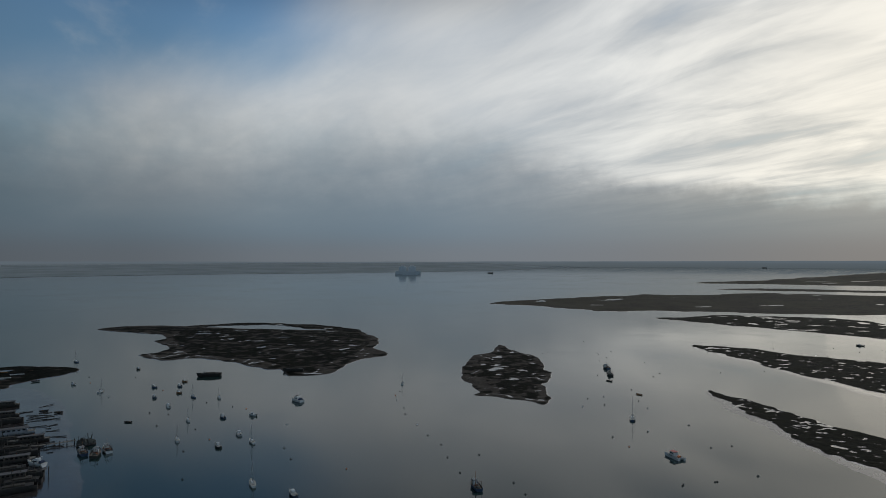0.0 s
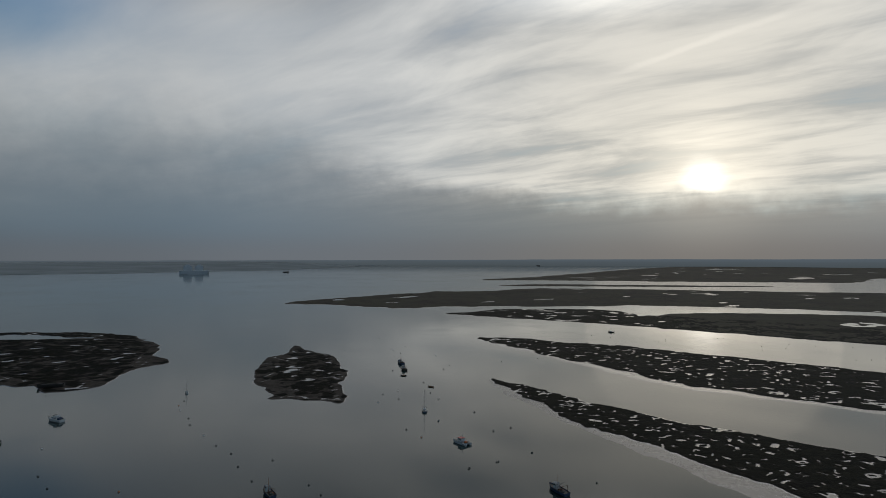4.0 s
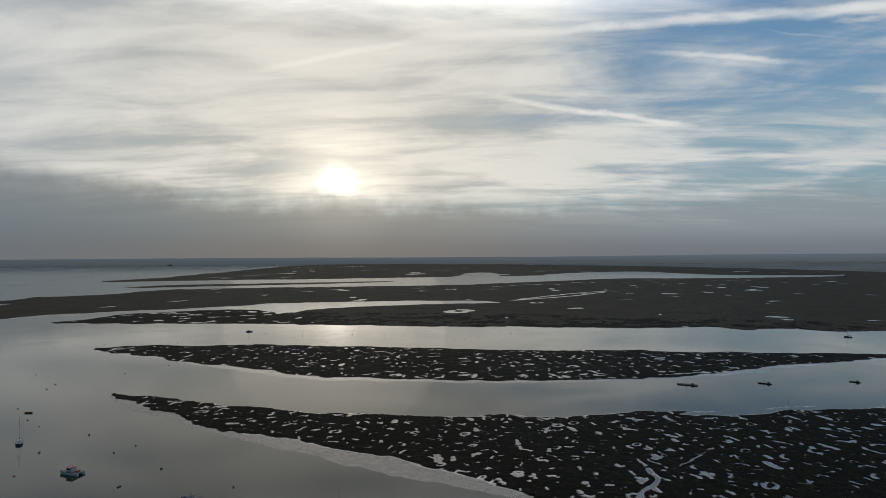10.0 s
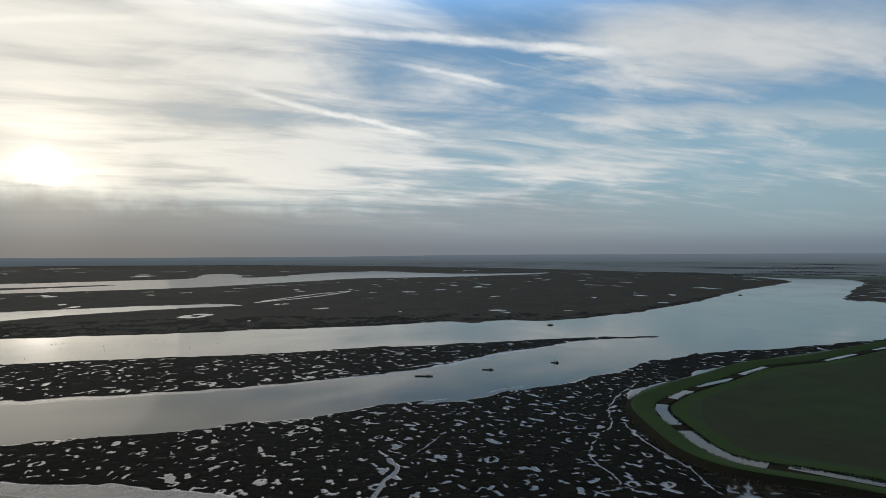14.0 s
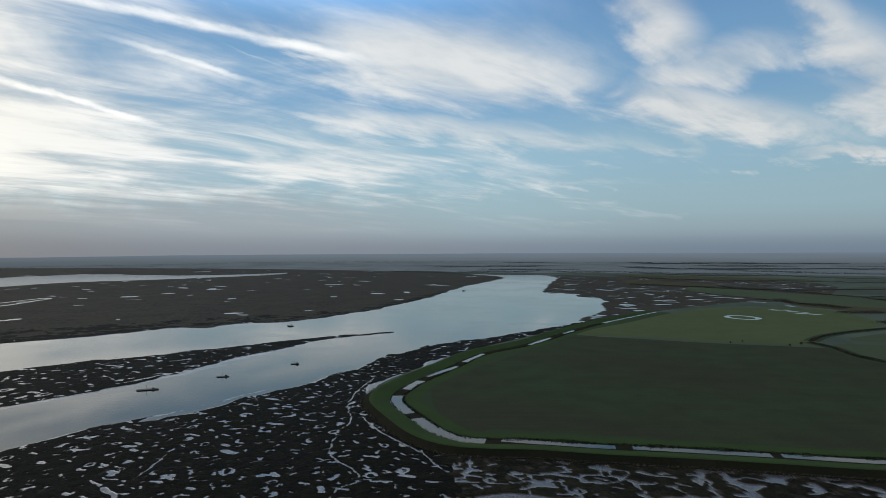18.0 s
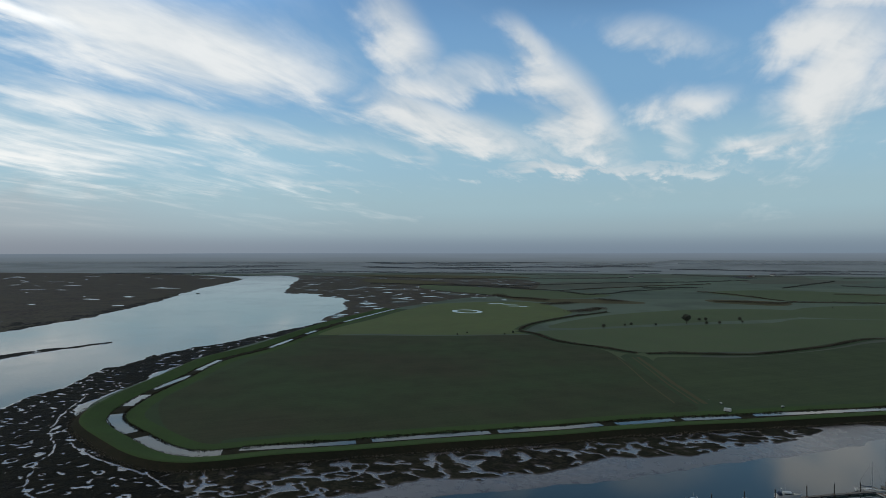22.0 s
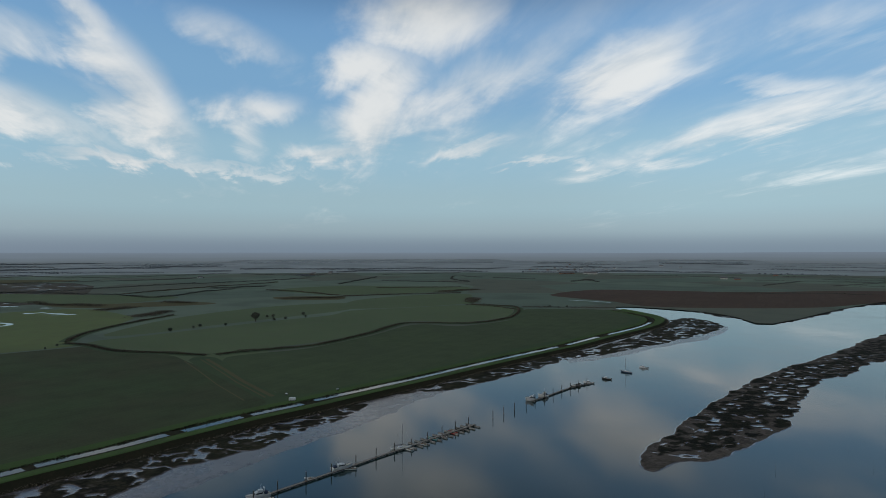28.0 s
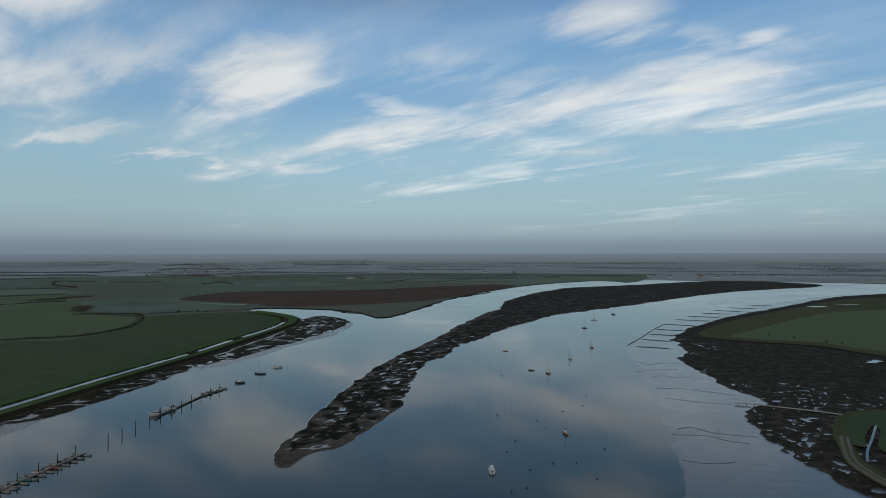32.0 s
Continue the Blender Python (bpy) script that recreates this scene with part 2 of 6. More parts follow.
# the sun's side glows warmer and stays bright overhead; away from it the zenith deepens
lift = side.line((-180, .0), (-122, .0), (-95, .02), (-82, .22), (-62, 1.0), (-15, .9), (22, .18), (45, .03), (85, .0), (108, .14), (180, .0))
sky = mixed(wt, elev.step(19.5, 28.0), sky, mixed(wt, 1.0, sky, lift * 3.0 + 0.26, "MULTIPLY"))

# the veiled sun and its aureole, cut below by the bank
near = dotted(heading(SUN_AZ, SUN_EL)).op("ARCCOSINE") * 57.29578
gap = edge.step(5.0, 6.6) * 0.8 + 0.2
sky = mixed(wt, near.step(4.0, 36.0, 0.75, 0.0), sky, mixed(wt, 1.0, sky, (1.02, .955, .85), "MULTIPLY"))
core = near + (fine - 0.5) * 1.2 + (curl - 0.5) * 1.2
disc_glow = core.step(0.0, 2.5, 1.0, 0.0) * 0.6 * (elev + (fine - 0.5) * 1.6).step(5.1, 6.0)
halo = near.step(0.0, 8.0, 0.42, 0.0) * gap + near.step(0.0, 28.0, 0.15, 0.0) * elev.step(2.0, 8.0, 0.25, 1.0)
sky = mixed(wt, 1.0, sky, mixed(wt, disc_glow, (0.0, 0.0, 0.0), (1.0, .95, .86)), "ADD")
sky = mixed(wt, 1.0, sky, mixed(wt, halo, (0.0, 0.0, 0.0), (1.0, .87, .66)), "ADD")
bg = wt.nodes.new("ShaderNodeBackground")
wt.links.new(sky.out, bg.inputs[0])
bg.inputs[1].default_value = 1.0
wout = wt.nodes.new("ShaderNodeOutputWorld")
wt.links.new(bg.outputs[0], wout.inputs[0])

sun = new("sun", bpy.data.lights.new("sun", "SUN"))
sun.data.energy, sun.data.angle, sun.data.color = 0.012, radians(20.0), (1.0, .88, .72)
sun.matrix_world = look(heading(SUN_AZ, SUN_EL) * 100, (0, 0, 0))

# ---- materials ----
def material(name, build, rough=0.9, bump=0.0, spec=0.3, metal=0.0):
    """build(tree, position socket) returns the colour, or colour, roughness and relief."""
    m = bpy.data.materials.new(name)
    m.use_nodes = True
    t = m.node_tree
    b = t.nodes["Principled BSDF"]
    b.inputs["Roughness"].default_value, b.inputs["Metallic"].default_value = rough, metal
    b.inputs["Specular IOR Level"].default_value = spec
    g = t.nodes.new("ShaderNodeNewGeometry")
    got = build(t, g.outputs["Position"])
    colour, rgh, relief, gloss = (*got, None)[:4] if isinstance(got, tuple) and isinstance(got[0], (Val, tuple)) else (got, None, None, None)
    if gloss is not None:
        t.links.new(gloss.out, b.inputs["Specular IOR Level"])
    if isinstance(colour, Val):
        t.links.new(colour.out, b.inputs["Base Color"])
    else:
        b.inputs["Base Color"].default_value = (*colour, 1)
    if rgh is not None:
        t.links.new(rgh.out, b.inputs["Roughness"])
    if relief is not None:
        n = t.nodes.new("ShaderNodeBump")
        n.inputs["Strength"].default_value, n.inputs["Distance"].default_value = 1.0, bump
        t.links.new(relief.out, n.inputs["Height"])
        t.links.new(n.outputs[0], b.inputs["Normal"])
    return m


def height_of(t, pos):
    s = t.nodes.new("ShaderNodeSeparateXYZ")
    t.links.new(pos, s.inputs[0])
    return Val(t, s.outputs[2])


def plain(name, colour, rough=0.6, metal=0.0, vary=0.25, scale=1.5, spec=0.4):
    """A coat of one colour with soft dirt and grain."""
    def build(t, pos):
        a, b = noisy(t, pos, scale, 4), noisy(t, pos, scale * 9, 3)
        dark = tuple(c * (1 - vary) for c in colour)
        lite = tuple(min(1, c * (1 + vary * 0.5)) for c in colour)
        return mixed(t, (a * 0.65 + b * 0.35).step(0.3, 0.7), dark, lite)
    return material(name, build, rough, 0, spec, metal)


def water_build(t, pos):
    broad = noisy(t, pos, 0.006, 4, 0.55, (1, 1, 1), 0.5)
    patch = noisy(t, pos, 0.03, 3, 0.5, (1, 1, 1), 0.3)
    ripple = noisy(t, pos, 0.22, 3, 0.6, (1.0, 0.45, 1, 35))
    rgh = (broad * 0.6 + patch * 0.4).step(0.42, 0.66, 0.055, 0.13)
    tone = mixed(t, broad.step(0.3, 0.7), (.011, .024, .023), (.017, .031, .029))
    return tone, rgh, ripple * (broad * 0.6 + patch * 0.4).step(0.45, 0.7, 0.12, 1.0)


WATER = material("estuary_water", water_build, 0.06, 0.035, 0.5)
WATER.node_tree.nodes["Principled BSDF"].inputs["IOR"].default_value = 1.33


def marsh_build(t, pos, brown=False, shore=0.6, wet=1.0, gloss=0.8, low=0.28, specks=0.4, dim=1.0):
    z = height_of(t, pos)
    broad, mid, grain = noisy(t, pos, 0.02, 4), noisy(t, pos, 0.16, 4), noisy(t, pos, 0.9, 4, 0.65)
    if brown:
        plant = mixed(t, (mid * 0.6 + broad * 0.4).step(0.36, 0.64), (.034 * dim, .031 * dim, .023 * dim), (.053 * dim, .048 * dim, .035 * dim))
    else:
        plant = mixed(t, broad.step(0.35, 0.65), (.0052 * dim, .0051 * dim, .0038 * dim), (.0080 * dim, .0086 * dim, .0052 * dim))
        plant = mixed(t, (mid * 0.5 + grain * 0.5).step(0.44, 0.62), plant, (.0175 * dim, .0160 * dim, .0105 * dim))
    bank = mixed(t, (mid * 0.5 + grain * 0.5).step(0.4, 0.6), (.045 * shore, .038 * shore, .032 * shore), (.098 * shore, .084 * shore, .073 * shore))
    flat_mud = mixed(t, mid.step(0.3, 0.7), (.066 * wet, .057 * wet, .055 * wet), (.090 * wet, .078 * wet, .074 * wet))
    rill = (noisy(t, pos, 0.05, 5, 0.62, (0.45, 1, 1), 0.9) - 0.5).op("ABSOLUTE").step(0.002, 0.009, 0.45, 0.0)
    speck = noisy(t, pos, 2.2, 4, 0.7)
    flat_mud = mixed(t, (speck * 0.5 + grain * 0.5).step(0.36, 0.60, specks, 0.0), flat_mud, (.034, .029, .027))
    flat_mud = mixed(t, rill, flat_mud, (.030, .020, .021))
    dry = (z + (grain - 0.5) * 0.10 + (mid - 0.5) * 0.06).step(0.12, 0.18)
    green = (z + (grain - 0.5) * 0.16 + (mid - 0.5) * 0.1).step(low, low + 0.09)
    tone = mixed(t, green, mixed(t, dry, flat_mud, bank), plant)
    shine = (dry * 0.6 + (mid * 0.5 + broad * 0.5).step(0.35, 0.65, 0.06, 0.15) + speck.step(0.3, 0.7) * specks * 0.22 + max(0.0, 0.8 - gloss) * 0.35).op("MINIMUM", 0.95)
    return tone, shine, grain * dry.step(0, 1, 0.05, 1.0), dry.step(0, 1, gloss, 0.02) * (1.0 - rill * 0.8)


# mud tone raised 1.6 so pans carry some of the sky's glare in colour
MARSH = material("salt_marsh", lambda t, pos: marsh_build(t, pos, False, 0.6, 1.6, 1.0, 0.17, 0.15), 0.9, 0.6, 0.35)
ISLE = material("muddy_isle", lambda t, pos: marsh_build(t, pos, False, 0.8, 1.0, 0.8, 0.26, 0.4, 0.65), 0.9, 0.6, 0.35)
CREEKMUD = material("creek_isle_mud", lambda t, pos: marsh_build(t, pos, False, 1.0, 1.0, 0.8, 0.26, 0.4, 1.15), 0.9, 0.6, 0.35)
FORE = material("foreshore_mud", lambda t, pos: marsh_build(t, pos, False, 0.9, 1.1, 0.55, 0.20, 0.3, 2.0), 0.9, 0.25, 0.35)
SHORE = material("shore_mud", lambda t, pos: marsh_build(t, pos, False, 0.9, 1.25, 0.38, 0.28, 0.28), 0.9, 0.25, 0.35)
OLIVE = material("olive_saltings", lambda t, pos: marsh_build(t, pos, True, 0.6, 0.42, 0.62, 0.28, 0.1, 0.5), 0.9, 0.4, 0.35)
# brown plants raised by 1.4, putting the far plain's haze into their colour
SALTING = material("brown_saltings", lambda t, pos: marsh_build(t, pos, True, 0.7, 0.42, 0.62, 0.28, 0.1, 1.4), 0.9, 0.25, 0.35)


def grass_build(tone_a, tone_b, tone_c, rows=0.0, angle=0.0):
    def build(t, pos):
        broad, mid, grain = noisy(t, pos, 0.008, 4), noisy(t, pos, 0.05, 4), noisy(t, pos, 0.9, 3, 0.7)
        c = mixed(t, broad.step(0.3, 0.7), tone_a, tone_b)
        c = mixed(t, (mid * 0.5 + grain * 0.5).step(0.4, 0.68, 0.0, 0.8), c, tone_c)
        if rows:
            drill = noisy(t, pos, rows, 2, 0.5, (1.0, 0.015, 1, angle))
            c = mixed(t, drill.step(0.35, 0.7, 0.0, 0.26), c, tuple(v * 0.62 for v in tone_a))
        return c, None, grain
    return build


def sea_land_build(t, pos):
    broad, mid = noisy(t, pos, 0.0012, 4), noisy(t, pos, 0.01, 5)
    v = t.nodes.new("ShaderNodeTexVoronoi")
    m = t.nodes.new("ShaderNodeMapping")
    t.links.new(pos, m.inputs[0])
    m.inputs[3].default_value = (1, 1, 0)
    t.links.new(m.outputs[0], v.inputs["Vector"])
    v.inputs["Scale"].default_value = 0.0032
    s = t.nodes.new("ShaderNodeSeparateColor")
    t.links.new(v.outputs["Color"], s.inputs[0])
    # bluish grey-greens: some of the distance haze is in these tones
    c = mixed(t, Val(t, s.outputs[0]), (.088, .117, .092), (.112, .143, .110))
    c = mixed(t, Val(t, s.outputs[1]).step(0.72, 0.76), c, (.092, .102, .080))
    return mixed(t, (mid * 0.7 + broad * 0.3).step(0.46, 0.62, 0.0, 0.5), c, (.060, .076, .062))


DISTANT = material("distant_farmland", sea_land_build, 0.95, 0, 0.03)
# aerial haze put into the base colour: paler, bluer than the near fields
HAZYLAND = material("haze_paled_far_land", lambda t, pos: mixed(t, noisy(t, pos, 0.004, 5, 0.6, (1, 1, 0)).step(0.35, 0.65), (.182, .204, .210), (.235, .260, .265)), 0.95, 0, 0.03)
GRASS = material("pasture", grass_build((0.0730, 0.1000, 0.0545), (0.0819, 0.1110, 0.0587), (0.0846, 0.0990, 0.0608)), 0.95, 0.1, 0.03)
CROP = material("young_winter_crop", grass_build((.056, .056, .036), (.049, .074, .037), (.036, .045, .026), 0.7, 8), 0.95, 0.1, 0.03)
CROP_B = material("drilled_crop", grass_build((.055, .072, .041), (.060, .082, .042), (.042, .054, .031), 0.5, 70), 0.95, 0.1, 0.03)
BANK = material("sea_wall_grass", grass_build((0.0436, 0.0760, 0.0260), (0.0531, 0.0880, 0.0299), (0.0399, 0.0560, 0.0260)), 0.95, 0.15, 0.03)
ROUGH = material("rough_bank_herbage", grass_build((.0170, .0180, .0120), (.0230, .0230, .0140), (.0350, .0290, .0180)), 0.95, 0.3, 0.03)
PALE = material("pale_pasture", grass_build((0.0924, 0.1209, 0.0559), (0.1035, 0.1328, 0.0588), (0.0924, 0.1032, 0.0559)), 0.95, 0.1, 0.03)
HEADLAND = material("headland_grass", grass_build((0.0422, 0.0649, 0.0342), (0.0545, 0.0767, 0.0397), (0.0396, 0.0531, 0.0342)), 0.95, 0.1, 0.03)
TRACKGRASS = material("rough_track_grass", grass_build((.050, .060, .030), (.066, .066, .034), (.052, .050, .030)), 0.95, 0.1, 0.03)
STRIP = material("yellowed_rough_grass", grass_build((.074, .072, .039), (.080, .080, .042), (.076, .064, .039)), 0.95, 0.2, 0.03)
PLOUGH = material("ploughed_soil", grass_build((.0625, .0440, .0340), (.0750, .0525, .0400), (.0525, .0390, .0300), 0.6, 20), 0.95, 0.15, 0.03)


# ---- terrain helpers ----
def lattice(X, Y, seed):
    xi, yi = np.floor(X).astype(np.int64), np.floor(Y).astype(np.int64)
    fx, fy = X - xi, Y - yi
    fx, fy = fx * fx * (3 - 2 * fx), fy * fy * (3 - 2 * fy)

    def val(i, j):
        k = (i * 374761393 + j * 668265263 + seed * 1442695041) & 0xFFFFFFFF
        k = ((k ^ (k >> 13)) * 1274126177) & 0xFFFFFFFF
        return ((k ^ (k >> 16)) & 0xFFFF) / 65535.0
    return (val(xi, yi) * (1 - fx) + val(xi + 1, yi) * fx) * (1 - fy) + (val(xi, yi + 1) * (1 - fx) + val(xi + 1, yi + 1) * fx) * fy


def fractal(X, Y, size, seed, octaves=3):
    """Soft noise from -1 to 1, its largest lumps size metres apart."""
    total, amp, norm = 0.0, 1.0, 0.0
    for k in range(octaves):
        f = 2.0 ** k / size
        total = total + amp * (lattice(X * f + 17.3 * k, Y * f - 9.1 * k, seed + k) * 2 - 1)
        norm, amp = norm + amp, amp * 0.5
    return total / norm


def rounded(pts, steps=4, closed=True):
    """A smooth line through the plan's corner points."""
    n, out = len(pts), []
    for i in range(n if closed else n - 1):
        g = [Vector(pts[(i + k) % n] if closed else pts[min(max(i + k, 0), n - 1)]) for k in (-1, 0, 1, 2)]
        for s in range(steps):
            t = s / steps
            out.append(0.5 * (2 * g[1] + (g[2] - g[0]) * t + (2 * g[0] - 5 * g[1] + 4 * g[2] - g[3]) * t * t + (3 * g[1] - g[0] - 3 * g[2] + g[3]) * t ** 3))
    if not closed:
        out.append(Vector(pts[-1]))
    return [(v[0], v[1]) for v in out]


def depth_in(line, X, Y, closed=True):
    """Distance from the line; inside a closed line positive, outside negative."""
    best, inside = np.full(X.shape, 1e9), np.zeros(X.shape, bool)
    n = len(line)
    for i in range(n if closed else n - 1):
        (ax, ay), (bx, by) = line[i], line[(i + 1) % n]
        dx, dy = bx - ax, by - ay
        t = np.clip(((X - ax) * dx + (Y - ay) * dy) / (dx * dx + dy * dy + 1e-9), 0, 1)
        best = np.minimum(best, (X - ax - t * dx) ** 2 + (Y - ay - t * dy) ** 2)
        if closed and ay != by:
            inside ^= ((ay > Y) != (by > Y)) & (X < dx * (Y - ay) / dy + ax)
    best = np.sqrt(best)
    return np.where(inside, best, -best) if closed else best


class Field:
    """Depth inside a line, worked out on a coarse grid and read between its points."""

    def __init__(self, line, lo, hi, step, closed=True):
        self.lo, self.step = lo - 40, step
        xs, ys = np.arange(lo[0] - 40, hi[0] + 40 + step * 2, step), np.arange(lo[1] - 40, hi[1] + 40 + step * 2, step)
        X, Y = np.meshgrid(xs, ys)
        self.d = depth_in(line, X, Y, closed)

    def at(self, X, Y):
        u, v = (X - self.lo[0]) / self.step, (Y - self.lo[1]) / self.step
        ny, nx = self.d.shape
        u, v = np.clip(u, 0, nx - 1.001), np.clip(v, 0, ny - 1.001)
        i, j = u.astype(int), v.astype(int)
        u, v = u - i, v - j
        d = self.d
        return (d[j, i] * (1 - u) + d[j, i + 1] * u) * (1 - v) + (d[j + 1, i] * (1 - u) + d[j + 1, i + 1] * u) * v


def smooth(x, a, b):
    t = np.clip((x - a) / (b - a), 0, 1)
    return t * t * (3 - 2 * t)


def sheet(name, X, Y, Z, keep, mat, label, category, kind="structure"):
    """A ground mesh over a grid, with the squares that keep marks."""
    ny, nx = X.shape
    k = keep[:-1, :-1] | keep[1:, :-1] | keep[:-1, 1:] | keep[1:, 1:]
    idx = np.arange(nx * ny).reshape(ny, nx)
    quads = np.stack([idx[:-1, :-1][k], idx[:-1, 1:][k], idx[1:, 1:][k], idx[1:, :-1][k]], 1)
    used, inv = np.unique(quads, return_inverse=True)
    co = np.stack([X.ravel(), Y.ravel(), Z.ravel()], 1)[used]
    return solid(name, co, inv.reshape(-1, 4), mat, label, category, kind, True)


def solid(name, co, quads, mat, label="", category="", kind="", shade=False):
    me = bpy.data.meshes.new(name)
    me.vertices.add(len(co))
    me.vertices.foreach_set("co", np.asarray(co, np.float32).ravel())
    w = quads.shape[1]
    me.loops.add(quads.size)
    me.loops.foreach_set("vertex_index", quads.astype(np.int32).ravel())
    me.polygons.add(len(quads))
    me.polygons.foreach_set("loop_start", np.arange(0, quads.size, w, dtype=np.int32))
    me.polygons.foreach_set("use_smooth", np.full(len(quads), shade))
    me.materials.append(mat)
    me.update(calc_edges=True)
    return tagged(new(name, me), label, category, "", kind)


def pan_depth(X, Y, lo, hi, cell, top, gap, share, seed):
    """Distance outside the nearest pan, in metres, up to 3."""
    r = random.Random(seed)
    base = gap / 8.0
    D = np.full(X.shape, 5.0 * base)
    # the pans bend and swell with the ground's own lumps
    bx = 1.5 * base * fractal(X, Y, 7 * base, seed + 31, 3)
    by = 1.5 * base * fractal(X, Y, 7 * base, seed + 37, 3)
    swell = 0.75 * base * fractal(X, Y, 3.2 * base, seed + 3, 3)
    for gy in np.arange(lo[1], hi[1], gap):
        for gx in np.arange(lo[0], hi[0], gap):
            x, y = gx + r.uniform(0, gap), gy + r.uniform(0, gap)
            luck, a, form = r.random(), r.uniform(0, math.tau), r.random()
            i, j = int((x - lo[0]) / cell), int((y - lo[1]) / cell)
            if luck > share or not (0 <= j < X.shape[0] and 0 <= i < X.shape[1]) or top[j, i] < 1.5 * base:
                continue
            k = base * min(1.7, max(0.45, r.lognormvariate(-0.12, 0.45)))
            segs, p, w = [], (x, y), k * r.uniform(0.55, 1.0)
            if form < 0.22:            # straight-sided trough
                half = k * r.uniform(1.0, 2.6)
                a = r.gauss(0.9, 0.35)
                segs.append((x - math.cos(a) * half, y - math.sin(a) * half, x + math.cos(a) * half, y + math.sin(a) * half, w * 1.35))
            elif form < 0.34:          # ring round an islet
                rad, n = k * r.uniform(1.5, 2.3), 7
                skip = r.randint(0, 6)
                q = [(x + math.cos(a + u * math.tau / n) * rad * 1.25, y + math.sin(a + u * math.tau / n) * rad * 0.85) for u in range(n + 1)]
                segs += [(*q[u], *q[u + 1], w * r.uniform(0.7, 1.0)) for u in range(n) if u != skip]
            else:                      # winding worm with stubs
                for st in range(r.randint(1, 4)):
                    step = k * r.uniform(0.9, 2.0)
                    q = (p[0] + math.cos(a) * step, p[1] + math.sin(a) * step)
                    segs.append((*p, *q, w * r.uniform(0.6, 1.3)))
                    if r.random() < 0.4:
                        b = a + r.choice((-1.3, 1.3))
                        segs.append((*q, q[0] + math.cos(b) * step * 0.7, q[1] + math.sin(b) * step * 0.7, w * r.uniform(0.6, 1.0)))
                    p, a = q, a + r.gauss(0, 0.95)
            n = int(11 * k / cell) + 3
            j0, j1, i0, i1 = max(j - n, 0), j + n, max(i - n, 0), i + n
            U, V = X[j0:j1, i0:i1] + bx[j0:j1, i0:i1], Y[j0:j1, i0:i1] + by[j0:j1, i0:i1]
            for ax, ay, cx, cy, wd in segs:
                dx, dy = cx - ax, cy - ay
                t = np.clip(((U - ax) * dx + (V - ay) * dy) / (dx * dx + dy * dy + 1e-9), 0, 1)
                D[j0:j1, i0:i1] = np.minimum(D[j0:j1, i0:i1], np.hypot(U - ax - t * dx, V - ay - t * dy) - wd)
    return D + swell


def marsh(name, cell, tops, muds, label, seed, pools=0.5, pool_size=13.0, creeks=(), crest=0.46, ragged=5.0, mud_slope=0.03, mat=None, mud_top=0.085, lumpy=0.02, net=0.0, inset=0.0, floor=0.02, reach=1e9, clumps=0.0):
    """Salt marsh on mud flats: a raised, drained platform cut by pans and creeks, low mud round it."""
    lines = [rounded(p) for p in tops]
    flats = [rounded(p) for p in muds]
    every = np.array([q for l in lines + flats for q in l])
    lo, hi = every.min(0) - 3 * cell, every.max(0) + 3 * cell
    X, Y = np.meshgrid(np.arange(lo[0], hi[0], cell), np.arange(lo[1], hi[1], cell))
    wx, wy = fractal(X, Y, ragged * 4, seed, 4) * ragged, fractal(X, Y, ragged * 4, seed + 50, 4) * ragged
    wx = wx + 2.4 * cell * fractal(X, Y, 8 * cell, seed + 52, 3)
    wy = wy + 2.4 * cell * fractal(X, Y, 8 * cell, seed + 55, 3)
    Z = np.full(X.shape, -0.6)
    for l in flats:
        d = Field(l, lo, hi, cell * 3).at(X + wx * 0.7, Y + wy * 0.7)
        rill = 1 - np.abs(fractal(X, Y, 14, seed + 11, 2))
        Z = np.maximum(Z, np.where(d > -cell * 2, np.minimum(mud_top, d * mud_slope) - 5.5 * lumpy * smooth(rill, 0.93, 1.0) * smooth(d, 0, 6) + lumpy * fractal(X, Y, 4, seed + 12, 2), -0.6))
    if clumps > 0:        # weedy hummocks strewn over the mud
        Z = np.where(Z > 0.1, Z + clumps * smooth(fractal(X, Y, 7, seed + 91, 4), 0.05, 0.3), Z)
    top = np.full(X.shape, -1e9)
    for l in lines:
        top = np.maximum(top, Field(l, lo, hi, cell * 3).at(X + wx, Y + wy))
    if inset > 0:
        top = top - inset * np.clip(0.9 + 1.1 * fractal(X, Y, inset * 8, seed + 81, 3), 0.15, 2.2)
    # pans: bent, forked or oval hollows with steep sides, strewn over the platform
    hollow = np.ones(X.shape)
    if pools > 0:
        hollow = np.clip(pan_depth(X, Y, lo, hi, cell, top, pool_size, pools, seed) / 0.55 + 0.5 + 4 * smooth(np.hypot(X, Y) + 0.12 * reach * fractal(X, Y, 60, seed + 61, 2), reach * 0.8, reach * 1.1) * (fractal(X, Y, 30, seed + 63, 1) > -0.45), 0, 1)
    if net > 0:
        web = np.abs(fractal(X + wx, (Y + wy), net, seed + 21, 3))
        hollow = np.minimum(hollow, smooth(web, 0.065, 0.10))
    plat = crest * (0.75 + 0.3 * fractal(X, Y, pool_size * 0.6, seed + 5, 3)) + 0.12 * fractal(X, Y, 2.6, seed + 6, 2)
    plat = floor + (plat - floor) * hollow
    for line, width in creeks:
        d = Field(rounded(line, 5, False), lo, hi, cell * 2, False).at(X + wx * 0.4, Y + wy * 0.4)
        plat = np.minimum(plat, np.where(d < width * 0.18, -0.06, 0.02 + 0.68 * smooth(d, width * 0.35, width * 0.9) + 3 * smooth(d, width * 0.9, width * 1.2)))
    rim = smooth(top, 0, 1.8)
